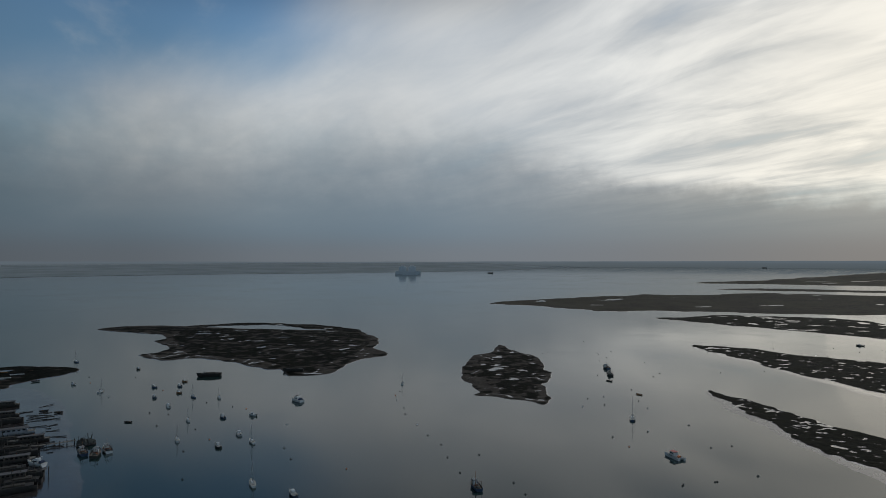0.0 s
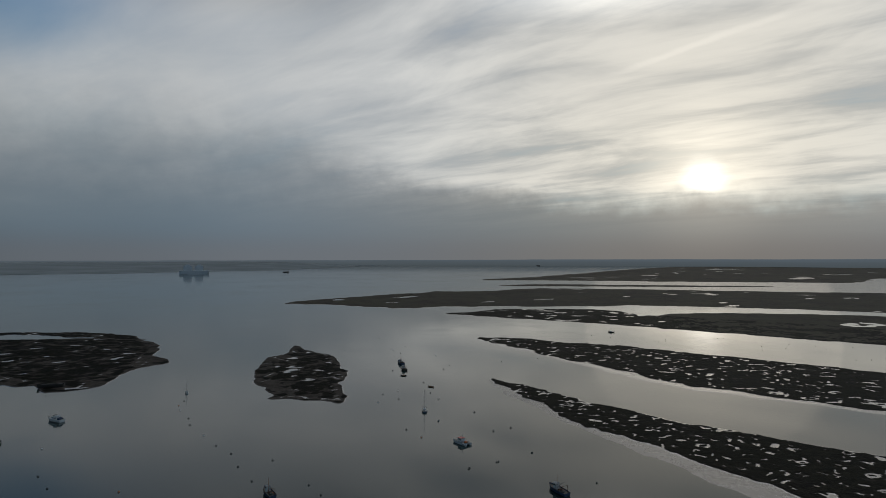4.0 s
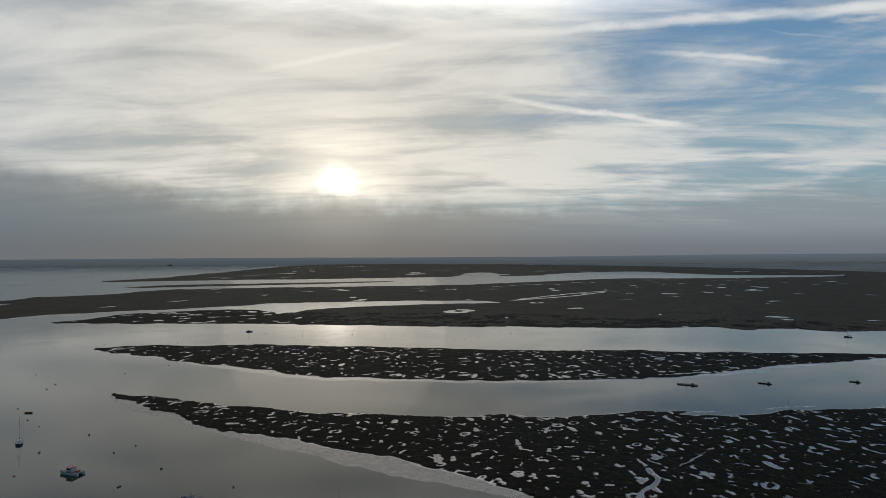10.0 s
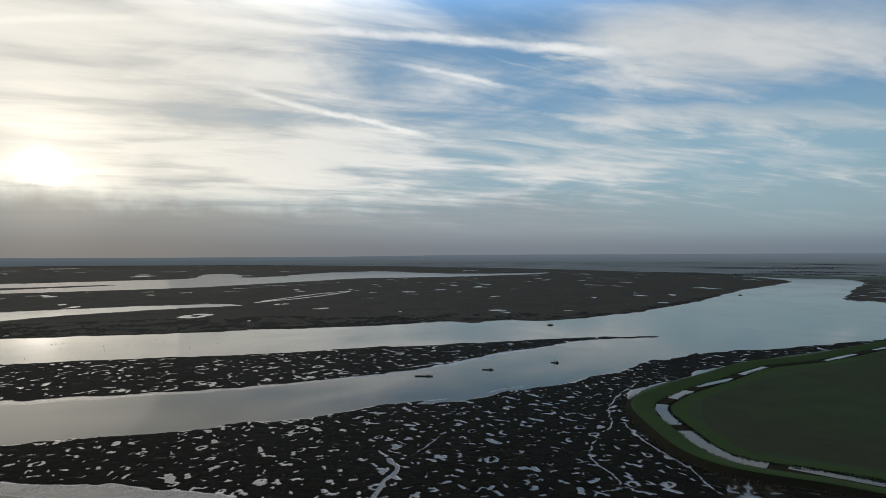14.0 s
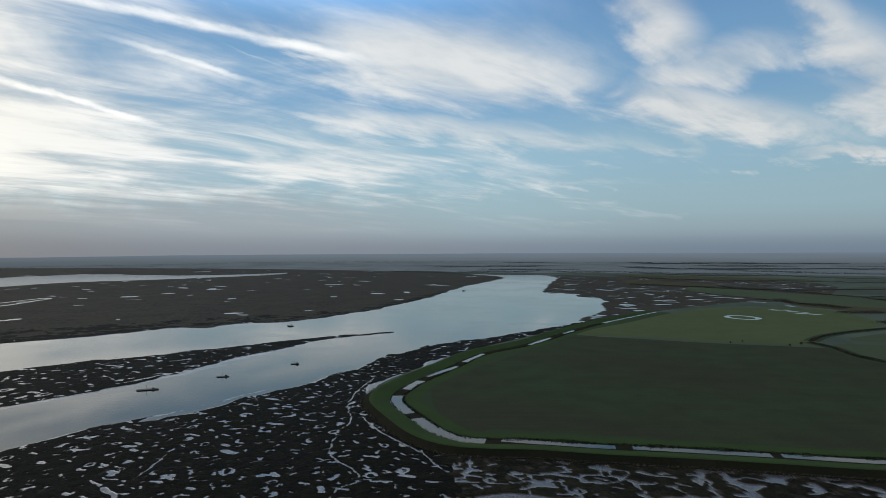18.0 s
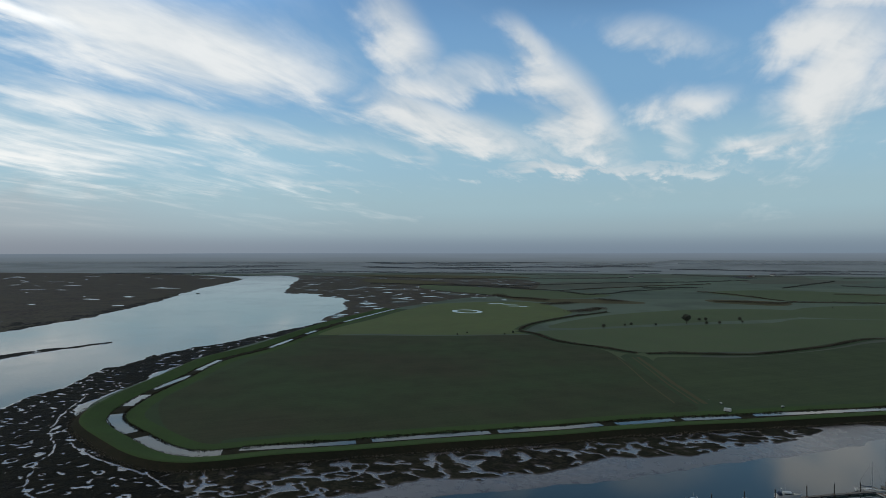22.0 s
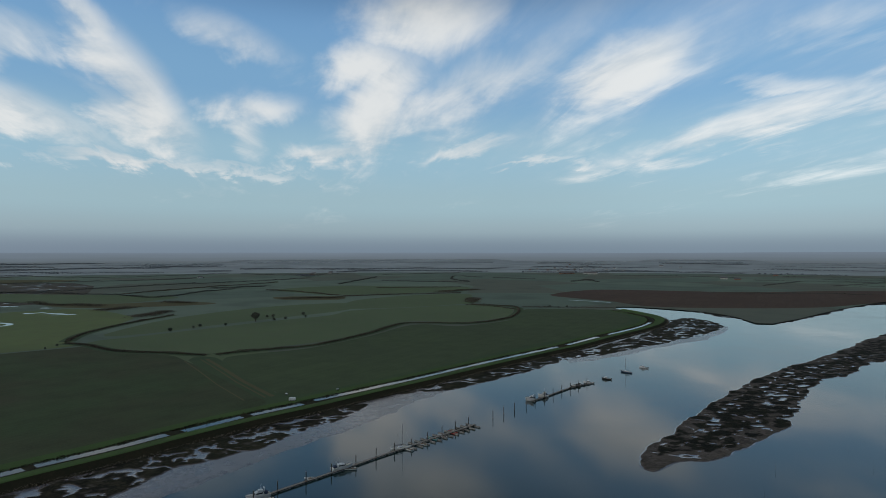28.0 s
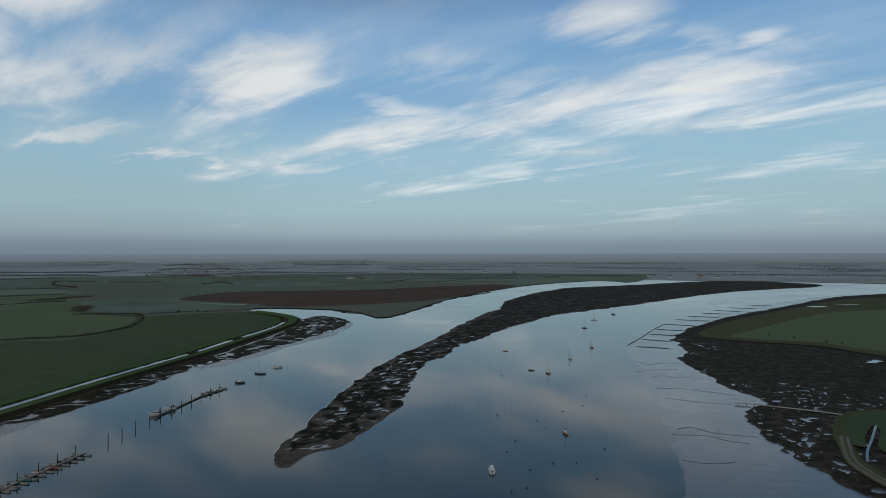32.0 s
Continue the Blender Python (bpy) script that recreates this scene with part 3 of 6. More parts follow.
    Z = np.where(top > 0, np.maximum(Z, -0.1) * (1 - rim) + plat * rim, Z)
    return sheet(name, X, Y, Z, Z > -0.12, mat or MARSH, label, "salt marsh")


# ---- plan: outlines in metres round the point under the camera ----
WEST_ISLE = [(-517, 588), (-502, 613), (-461, 627), (-428, 622), (-377, 621), (-336, 634), (-271, 626), (-214, 611), (-178, 561), (-171, 528), (-168, 495), (-169, 443), (-170, 407), (-176, 391), (-193, 392), (-219, 414), (-250, 427), (-277, 443), (-308, 449), (-342, 473), (-367, 512), (-390, 540), (-422, 571), (-465, 577)]
WEST_ISLE_MUD = [(-514, 583), (-506, 618), (-458, 634), (-380, 626), (-273, 630), (-216, 616), (-177, 561), (-167, 518), (-146, 484), (-156, 459), (-159, 430), (-160, 398), (-174, 387), (-188, 381), (-200, 399), (-213, 403), (-242, 414), (-270, 428), (-296, 431), (-309, 421), (-346, 438), (-339, 461), (-348, 479), (-389, 511), (-387, 532), (-417, 562), (-458, 568)]
WEST_SPIT = [(-436, 632), (-426, 652), (-386, 685), (-321, 691), (-269, 671), (-226, 645), (-197, 615), (-199, 605), (-241, 616), (-290, 638), (-325, 654), (-367, 651), (-415, 625)]
SMALL_ISLE = [(-64, 413), (-71, 463), (-63, 500), (-60, 536), (-57, 547), (-44, 513), (-29, 496), (-22, 467), (-19, 442), (-14, 424), (-13, 410), (-17, 385), (-14, 362), (-10, 340), (-12, 336), (-21, 343), (-34, 349), (-46, 356), (-52, 359), (-49, 372), (-57, 388)]
SMALL_ISLE_MUD = [(-73, 410), (-76, 449), (-77, 489), (-65, 509), (-63, 549), (-58, 558), (-45, 519), (-28, 502), (-21, 473), (-19, 444), (-13, 426), (-11, 410), (-16, 386), (-13, 362), (-10, 342), (-11, 333), (-21, 341), (-34, 345), (-44, 351), (-54, 351), (-52, 364), (-61, 377), (-68, 391)]
NEAR_MARSH = [(79, 390), (93, 374), (109, 345), (122, 321), (135, 301), (147, 282), (167, 260), (195, 230), (221, 210), (241, 191), (269, 177), (292, 159), (317, 142), (345, 125), (379, 109), (289, 156), (305, 139), (337, 124), (367, 103), (406, 88), (431, 74), (484, 62), (494, 49), (538, 29), (438, 28), (396, 49), (360, 57), (314, 45), (278, 27), (251, 9), (229, 4), (171, 1), (149, 28), (151, 56), (172, 77), (154, 122), (151, 143), (148, 158), (145, 171), (142, 181), (140, 194), (129, 217), (118, 246), (104, 273), (93, 319), (84, 361)]
WALL_MARSH = [(494, 49), (538, 29), (568, 5), (597, -28), (667, -88), (784, -177), (762, -183), (686, -122), (598, -62), (519, -10), (454, 25), (424, 42)]
FORESHORE = [(253, 11), (244, 2), (257, -4), (250, -29), (244, -55), (237, -85), (230, -119), (225, -161), (218, -203), (212, -237), (197, -268), (189, -249), (187, -209), (190, -178), (199, -154), (199, -137), (192, -120), (197, -101), (195, -92), (202, -67), (203, -31), (201, -3), (158, 3), (218, 6)]
FORESHORE_FAR = [(197, -288), (189, -332), (175, -405), (163, -462), (155, -497), (145, -501), (136, -546), (121, -651), (117, -737), (117, -804), (93, -817), (60, -758), (65, -676), (97, -574), (120, -499), (144, -451), (150, -402), (162, -361), (172, -321)]
NEAR_MUD = [(78, 391), (89, 309), (101, 267), (108, 242), (117, 219), (123, 199), (130, 179), (137, 162), (144, 145), (147, 125), (151, 82), (144, 53), (138, 26), (138, 1), (182, -3), (191, -43), (187, -84), (183, -105), (180, -124), (177, -145), (177, -181), (175, -215), (174, -255), (175, -306), (168, -353), (159, -407), (146, -467), (137, -440), (113, -488), (93, -552), (61, -637), (53, -726), (76, -793), (104, -789), (119, -708), (128, -625), (159, -437), (184, -344), (183, -352), (213, -238), (227, -144), (243, -55), (256, -4), (243, 4), (278, 28), (292, 130), (234, 185), (175, 242), (119, 316)]
MID_MARSH = [(108, 587), (123, 587), (156, 572), (193, 537), (230, 514), (257, 482), (289, 450), (328, 405), (373, 354), (407, 322), (482, 262), (554, 201), (457, 286), (473, 256), (501, 228), (534, 197), (572, 160), (585, 143), (604, 126), (615, 106), (635, 75), (621, 73), (610, 94), (584, 122), (546, 143), (497, 165), (465, 179), (435, 186), (400, 199), (375, 216), (459, 166), (419, 187), (375, 204), (341, 224), (310, 245), (280, 266), (251, 296), (230, 318), (197, 361), (178, 397), (164, 434), (140, 484), (138, 506), (115, 547)]
MID_MUD = [(108, 588), (151, 520), (235, 397), (346, 273), (422, 228), (504, 185), (596, 124), (625, 72), (606, 94), (576, 120), (536, 141), (486, 162), (453, 175), (424, 182), (395, 197), (369, 212), (454, 165), (372, 202), (306, 242), (276, 263), (246, 290), (210, 326), (190, 349), (172, 384), (159, 421), (136, 498), (114, 541)]
THIRD_MARSH = [(110, 838), (148, 853), (195, 896), (250, 891), (310, 885), (351, 862), (367, 802), (359, 767), (387, 774), (454, 707), (539, 635), (641, 507), (708, 386), (866, 210), (800, 194), (706, 273), (727, 290), (698, 294), (656, 337), (632, 350), (603, 361), (513, 444), (437, 515), (374, 583), (302, 660), (214, 741), (145, 800)]
PLAIN = [(-139, 1050), (-69, 1148), (60, 1272), (122, 1302), (154, 1367), (197, 1351), (286, 1361), (420, 1452), (657, 1374), (1023, 1205), (1243, 1181), (1481, 1171), (1764, 1159), (2099, 937), (2795, 804), (4398, 1621), (3930, 750), (3292, 209), (2668, 22), (2238, -137), (1895, -89), (1616, -16), (1366, 37), (1136, 72), (889, 137), (733, 205), (719, 246), (704, 265), (668, 275), (658, 322), (624, 343), (591, 370), (727, 290), (637, 353), (497, 472), (377, 588), (352, 647), (419, 803), (637, 751), (726, 705), (681, 808), (444, 929), (378, 928), (197, 936), (126, 955), (80, 920), (116, 932), (59, 921), (-6, 969), (-61, 1014)]
PLAIN_FRINGE = [(497, 462), (591, 366), (660, 318), (704, 262), (735, 202), (889, 134), (1136, 69), (1366, 34), (1366, 56), (1136, 96), (897, 162), (758, 226), (724, 283), (676, 338), (606, 392), (512, 486)]
PLAIN_CREEK = [(775, 729), (925, 731), (1077, 759), (1108, 784), (977, 773), (805, 737)]
THIN_STRIP = [(354, 1600), (481, 1665), (616, 1630), (785, 1571), (1045, 1491), (1031, 1454), (802, 1472), (605, 1523), (449, 1551)]
FAR_MARSH = [(372, 1968), (494, 2121), (648, 2241), (911, 2601), (1335, 3131), (1934, 3870), (2496, 4216), (3171, 3735), (3844, 3038), (4461, 1991), (4763, 1152), (3085, 747), (2386, 1065), (2516, 1563), (2055, 1625), (1589, 1509), (1875, 1882), (1747, 1888), (1435, 1641), (1220, 1687), (967, 1776), (711, 1881), (552, 1911)]
FAR_BANK = [(-3791, 2243), (-2668, 2425), (-2315, 2389), (-2120, 2514), (-1636, 2690), (-1126, 2877), (-909, 3142), (-659, 3449), (-645, 4356), (-320, 4638), (16, 4900), (16, 4900), (-4217, 2495)]
BAY_EAST = [(2561, -288), (2221, -330), (1662, -228), (1308, -169), (1264, -226), (1193, -219), (1126, -249), (961, -217), (855, -192), (745, -133), (749, -169), (858, -268), (920, -332), (1026, -460), (1082, -625), (1815, -1049), (2256, -618), (2633, -371)]
FARMLAND = [(3044, 26), (2853, 129), (2499, -141), (2479, -368), (2142, -587), (1741, -988), (1112, -631), (1039, -466), (930, -336), (867, -271), (743, -168), (623, -82), (516, -10), (442, 24), (392, 46), (359, 53), (323, 43), (288, 26), (264, 7), (258, -9), (258, -17), (251, -57), (239, -123), (228, -213), (221, -247), (204, -327), (185, -428), (165, -523), (153, -557), (131, -643), (129, -732), (138, -799), (219, -912), (194, -948), (96, -910), (51, -853), (11, -795), (-79, -1075), (-178, -1315), (-382, -1659), (-639, -1900), (-746, -1845), (-1333, -3293), (-302, -4094), (1694, -3937), (3054, -2296), (3621, -2421)]
CREEK_ISLE = [(47, -239), (48, -259), (49, -272), (44, -290), (40, -322), (32, -368), (18, -426), (2, -476), (-23, -549), (-46, -619), (-85, -732), (-132, -854), (-161, -980), (-202, -1105), (-300, -1303), (-411, -1478), (-522, -1551), (-659, -1630), (-831, -1755), (-1063, -1854), (-1153, -1612), (-1064, -1466), (-943, -1399), (-734, -1281), (-516, -1090), (-345, -920), (-228, -820), (-168, -731), (-120, -656), (-77, -571), (-34, -465), (-12, -380), (-2, -342), (4, -313), (21, -275), (34, -256), (42, -238)]
CREEK_ISLE_MUD = [(48, -237), (49, -263), (45, -293), (41, -325), (18, -430), (-23, -556), (-87, -745), (-138, -880), (-206, -976), (-43, -585), (2, -366), (-2, -334), (4, -304), (20, -266), (33, -250), (41, -234)]
NORTH_BANK = [(-1781, -1482), (-1318, -1336), (-1012, -1194), (-836, -1107), (-632, -937), (-445, -777), (-351, -685), (-287, -607), (-262, -567), (-240, -492), (-212, -446), (-209, -412), (-198, -353), (-197, -319), (-175, -301), (-159, -264), (-159, -251), (-162, -241), (-154, -237), (-153, -215), (-155, -200), (-159, -189), (-166, -169), (-250, -152), (-732, -292)]
NORTH_MUD = [(-204, -531), (-175, -437), (-148, -350), (-118, -256), (-95, -195), (-78, -153), (-110, -126), (-188, -144), (-198, -234), (-224, -333), (-283, -495), (-478, -767), (-947, -1129), (-872, -1153), (-651, -995), (-483, -858), (-312, -688)]
FIELD_MAIN = [(360, 19), (388, 10), (426, -8), (471, -33), (544, -71), (596, -109), (583, -160), (560, -207), (531, -296), (522, -305), (468, -300), (426, -314), (389, -303), (301, -268), (249, -245), (238, -223), (246, -184), (258, -121), (268, -67), (278, -15), (271, -8), (285, 5), (314, 15)]
FIELD_PALE = [(608, -111), (664, -144), (731, -200), (799, -249), (880, -317), (926, -370), (928, -481), (874, -522), (750, -493), (698, -466), (613, -366), (560, -315), (538, -300), (568, -210), (596, -163)]
FIELD_SECOND = [(368, -319), (371, -349), (351, -395), (353, -489), (366, -566), (356, -596), (320, -594), (305, -617), (290, -677), (304, -728), (322, -803), (315, -840), (206, -879), (177, -804), (161, -740), (167, -609), (192, -511), (206, -429), (207, -418), (226, -323), (237, -266), (250, -259), (287, -272)]
FIELD_THIRD = [(548, -323), (546, -379), (540, -455), (534, -540), (518, -624), (536, -692), (493, -769), (432, -859), (355, -837), (310, -724), (320, -648), (337, -624), (373, -623), (390, -598), (373, -516), (367, -442), (381, -385), (404, -334), (472, -315)]
FIELD_FOURTH = [(589, -363), (669, -513), (684, -691), (626, -794), (549, -703), (554, -559), (559, -470), (559, -388)]
FIELD_FIFTH = [(648, -844), (637, -995), (564, -1102), (493, -989), (445, -885), (552, -713)]
FIELD_STRIP = [(1524, -560), (1405, -633), (1202, -709), (992, -761), (953, -587), (1099, -544), (1349, -496)]
FIELD_SIXTH = [(1012, -1023), (997, -1222), (834, -1280), (686, -1341), (622, -1175), (754, -957), (855, -960)]
FIELD_PLOUGH = [(404, -1154), (379, -1358), (258, -1405), (74, -1429), (-106, -1572), (-321, -1631), (-188, -1331), (-85, -1126), (-31, -1055), (52, -1000), (125, -971), (187, -970), (249, -1036), (323, -1081)]
TRACK_STRIP = [(390, -306), (381, -324), (295, -277), (246, -254), (246, -242), (297, -264)]
PLOUGH_SHORE = [(105, -980), (53, -1024), (-31, -1069), (-96, -1158), (-234, -1383), (-178, -1262), (-101, -1121), (-59, -992), (-18, -868), (9, -805), (43, -828), (91, -884)]
BANK_GREEN = [(-203, -269), (-219, -282), (-238, -291), (-260, -296), (-281, -286), (-231, -235), (-194, -231), (-216, -259), (-220, -268), (-203, -252), (-192, -238), (-189, -244), (-193, -254)]
NORTH_FIELD = [(-1196, -995), (-706, -834), (-564, -778), (-370, -614), (-323, -565), (-381, -525), (-399, -471), (-498, -415)]
NORTH_RIM = [(-1502, -1250), (-916, -1081), (-762, -1008), (-582, -864), (-411, -718), (-303, -597), (-313, -546), (-366, -506), (-381, -450), (-450, -375), (-498, -415), (-1196, -995)]
SPIT = [(-421, 357), (-404, 367), (-387, 380), (-363, 382), (-343, 373), (-335, 351), (-340, 329), (-338, 308), (-343, 291)]
YARD_MUD = [(-372, 301), (-318, 312), (-273, 285), (-220, 236), (-195, 213), (-158, 175), (-132, 148), (-135, 110), (-242, 159)]
DITCH = [(857, -268), (787, -215), (716, -162), (642, -115), (542, -58), (489, -16), (429, 8), (385, 26), (354, 35), (336, 37), (321, 34), (296, 23), (274, 12), (263, 2), (260, -9), (259, -30), (254, -58), (250, -90), (245, -121), (240, -150), (237, -177), (231, -212), (223, -246), (215, -289), (206, -330), (197, -378), (186, -431), (173, -489), (167, -514), (156, -584), (139, -680), (136, -737), (147, -791), (179, -839), (210, -874)]
DITCH_WATER = [[(857, -268), (787, -215), (716, -162)], [(642, -115), (619, -99)], [(586, -82), (539, -58)], [(489, -16), (451, 0)], [(433, 4), (397, 25)], [(383, 27), (358, 34)], [(342, 38), (327, 36), (304, 27)], [(295, 23), (274, 12), (263, 2), (260, -9)], [(262, -16), (259, -30), (253, -62)], [(253, -69), (250, -90), (245, -121)], [(245, -125), (240, -150), (237, -175)], [(235, -182), (231, -212)], [(230, -217), (223, -246)], [(223, -255), (215, -289), (206, -330), (197, -378), (186, -431), (173, -489), (170, -505)], [(166, -520), (156, -584)], [(151, -607), (139, -680), (136, -737)]]
THICKETS = [[(1162, -979), (1155, -1056), (1130, -1111)], [(790, -821), (748, -853), (703, -871)], [(842, -511), (842, -540), (851, -571)], [(714, -479), (724, -509), (748, -552)], [(635, -1117), (616, -1179), (606, -1240)], [(1070, -543), (985, -544), (921, -564)], [(886, -652), (847, -670)], [(446, -895), (490, -991)], [(555, -1916), (514, -1850)]]
HEDGES_NEAR = [[(562, -311), (532, -314), (478, -306), (434, -320), (397, -328)], [(393, -334), (383, -360), (363, -400), (358, -431), (366, -505), (384, -589), (364, -609), (334, -620), (313, -634), (300, -687), (308, -746), (331, -815), (363, -863), (434, -871)], [(570, -317), (613, -358), (659, -431), (701, -527)]]
HEDGES_MID = [[(1642, -442), (1546, -546), (1384, -676), (1405, -893), (1419, -1082), (1380, -1262), (1405, -1587)], [(1518, -633), (1285, -703), (1145, -734), (1013, -724), (1083, -888), (1105, -992)], [(1159, -750), (1192, -861), (1245, -1098), (1270, -1296)], [(1016, -999), (895, -984), (754, -934)], [(732, -907), (660, -1026), (581, -1112)], [(1058, -1518), (803, -1572), (931, -1725), (1063, -2000), (914, -1913)], [(849, -1194), (690, -1321)], [(1046, -1296), (1260, -1773)], [(331, -815), (388, -850), (439, -859)], [(342, -854), (284, -885), (216, -910)]]
HEDGES_OUTER = [[(2216, -596), (1928, -725), (1850, -994)], [(2743, -737), (2357, -905), (2377, -1206)], [(2377, -1206), (2032, -1315), (2082, -1835)], [(1850, -994), (1717, -1217), (1763, -1446)], [(1978, -1808), (1669, -1766), (1611, -1996)], [(1387, -1989), (1245, -2384)], [(864, -1892), (713, -1895)], [(542, -1737), (527, -1841), (465, -1754)], [(553, -2335), (386, -2394), (113, -2262)]]
BELTS = [[(3433, -923), (3047, -1146), (3093, -1539)], [(3109, -1518), (3117, -1908), (2969, -2183)], [(3033, -2230), (3672, -3237)], [(2347, -1917), (2258, -1990)], [(2396, -2211), (2280, -2413), (1966, -2436)], [(1765, -2187), (1610, -2502), (1205, -2522)], [(1930, -2464), (1714, -2831), (1371, -2869)], [(1371, -2869), (1354, -3690)], [(1222, -3248), (1116, -3475), (918, -3409)], [(1426, -3887), (1272, -4582)], [(744, -2762), (462, -2868), (154, -2796)], [(618, -3836), (174, -3481)], [(1632, -1793), (1521, -1718)], [(4293, -1154), (3798, -1583), (3817, -2336)]]
ROUGH_GROUND = [[(1097, -557), (1022, -559), (950, -603), (910, -669), (833, -695), (802, -670), (840, -596), (887, -543), (969, -521)], [(833, -850), (741, -918), (685, -848), (770, -800)], [(2424, -652), (2035, -1093), (1850, -994), (2168, -583)], [(1960, -527), (1666, -681), (1568, -590), (1729, -465)]]
FIELD_DITCHES = [[(328, -1034), (285, -1026), (249, -1015)]]
NEAR_CREEKS = [([(397, 59), (345, 63), (318, 60), (292, 55), (274, 58), (257, 56), (245, 54), (236, 49), (226, 41), (216, 38), (208, 44), (196, 46), (184, 52)], 1.25), ([(300, 50), (281, 42), (264, 30), (244, 16), (233, 12), (225, 7), (216, -1), (202, -1), (190, 4)], 1.3), ([(232, -67), (222, -70), (210, -71), (196, -70)], 1.4), ([(206, 124), (199, 115), (186, 113), (177, 111), (165, 108), (152, 112)], 2.0), ([(213, 118), (241, 119), (250, 121)], 1.1)]


# ---- water and land ----
def disc(name, r, z, mat, label, category):
    bm = bmesh.new()
    bmesh.ops.create_circle(bm, cap_ends=True, segments=256, radius=r)
    me = bpy.data.meshes.new(name)
    bm.to_mesh(me)
    bm.free()
    me.materials.append(mat)
    ob = tagged(new(name, me), label, category, "", "structure")
    ob.location.z = z
    return ob


disc("water", 4960, 0, WATER, "calm grey-green estuary water at low tide", "water")


def poly(name, pts, z, mat, label, category, steps=3, kind="structure"):
    bm = bmesh.new()
    f = bm.faces.new([bm.verts.new((x, y, z)) for x, y in (rounded(pts, steps) if steps > 1 else pts)])
    if f.normal.z == 0:
        f.normal_update()
    if f.normal.z < 0:
        f.normal_flip()
    bmesh.ops.triangulate(bm, faces=[f])
    me = bpy.data.meshes.new(name)
    bm.to_mesh(me)
    bm.free()
    me.materials.append(mat)
    return tagged(new(name, me), label, category, "", kind)


marsh("marsh_ground", 0.7, [NEAR_MARSH], [NEAR_MARSH], "dark salt marsh full of bright pans beside a mud shore", 3, 0.97, 6.3, NEAR_CREEKS, floor=0.075)
marsh("mud_ground", 1.2, [], [NEAR_MUD], "smooth wet mud shore along the channel", 5, 0, 20, mat=SHORE, mud_top=0.05, lumpy=0.006)
marsh("marsh_ground", 0.8, [WALL_MARSH], [WALL_MARSH], "salt marsh cut by pans below the sea wall", 8, 0.9, 8.0)
marsh("marsh_ground", 1.0, [FORESHORE], [FORESHORE], "broken salt marsh and wet mud below the sea wall", 18, 0.85, 7.0, net=13, floor=0.06, lumpy=0.008, mat=FORE, mud_slope=0.05, mud_top=0.1)
marsh("marsh_ground", 1.3, [FORESHORE_FAR], [FORESHORE_FAR], "ribbed mud and saltings below the sea wall", 9, 0.6, 10, net=14, floor=0.06, lumpy=0.008, mat=FORE, mud_slope=0.05, mud_top=0.1)
marsh("marsh_ground", 1.1, [MID_MARSH], [MID_MUD], "long low marsh island between two channels", 14, 0.6, 7.5)
marsh("marsh_ground", 1.8, [WEST_ISLE, WEST_SPIT], [WEST_ISLE_MUD], "broad dark marsh island with muddy margins", 23, 0.2, 11, mud_slope=0.22, mud_top=0.25, mat=ISLE, inset=6, ragged=8, lumpy=0.04, clumps=0.13)
marsh("marsh_ground", 1.1, [SMALL_ISLE], [SMALL_ISLE_MUD], "small marsh island with a pool and shelly mud margin", 31, 0.4, 11, mud_slope=0.22, mud_top=0.25, mat=ISLE, inset=5, ragged=7, lumpy=0.04, clumps=0.13)
marsh("marsh_ground", 2.4, [THIRD_MARSH], [THIRD_MARSH], "dark saltings strip along the far channel", 37, 0.6, 20)
marsh("marsh_ground", 1.2, [CREEK_ISLE], [CREEK_ISLE_MUD], "long marsh island in the creek with many pans", 43, 0.9, 7.6, reach=640, mud_slope=0.22, mud_top=0.25, mat=CREEKMUD, inset=5, lumpy=0.04, clumps=0.13)
marsh("marsh_ground", 1.4, [NORTH_BANK], [NORTH_MUD], "dark saltings and wide wet mudflat on the creek bank", 52, 0.8, 6.0, reach=470, mud_slope=0.03, mat=OLIVE, mud_top=0.07, lumpy=0.004)
marsh("marsh_ground", 4.0, [PLAIN], [PLAIN], "flat brown saltings plain across the channel", 60, 0.12, 45, [(PLAIN_CREEK, 10.0)], ragged=9, mat=SALTING, floor=-0.2)
marsh("marsh_ground", 14.0, [FAR_MARSH], [FAR_MARSH], "flat distant saltings", 69, 0.10, 110, ragged=16, floor=-0.2, mat=SALTING)
marsh("marsh_ground", 5.0, [THIN_STRIP], [THIN_STRIP], "thin strip of far mud and marsh", 78, 0, 90, ragged=6, mat=SALTING)
marsh("marsh_ground", 4.0, [BAY_EAST], [BAY_EAST], "dark saltings beside the bay", 87, 0.45, 30, ragged=12, mat=SALTING, floor=-0.2)
marsh("marsh_ground", 3.0, [PLOUGH_SHORE], [PLOUGH_SHORE], "dark saltings below the ploughed field", 93, 0.3, 20)
marsh("marsh_ground", 1.5, [SPIT], [SPIT], "low muddy spit with beached boats", 97, 0.1, 20, crest=0.5, mud_slope=0.05, mud_top=0.27, mat=ISLE)
marsh("mud_ground", 1.2, [], [YARD_MUD], "wet tidal mud round the houseboats", 99, 0, 20, mat=OLIVE, lumpy=0.008)

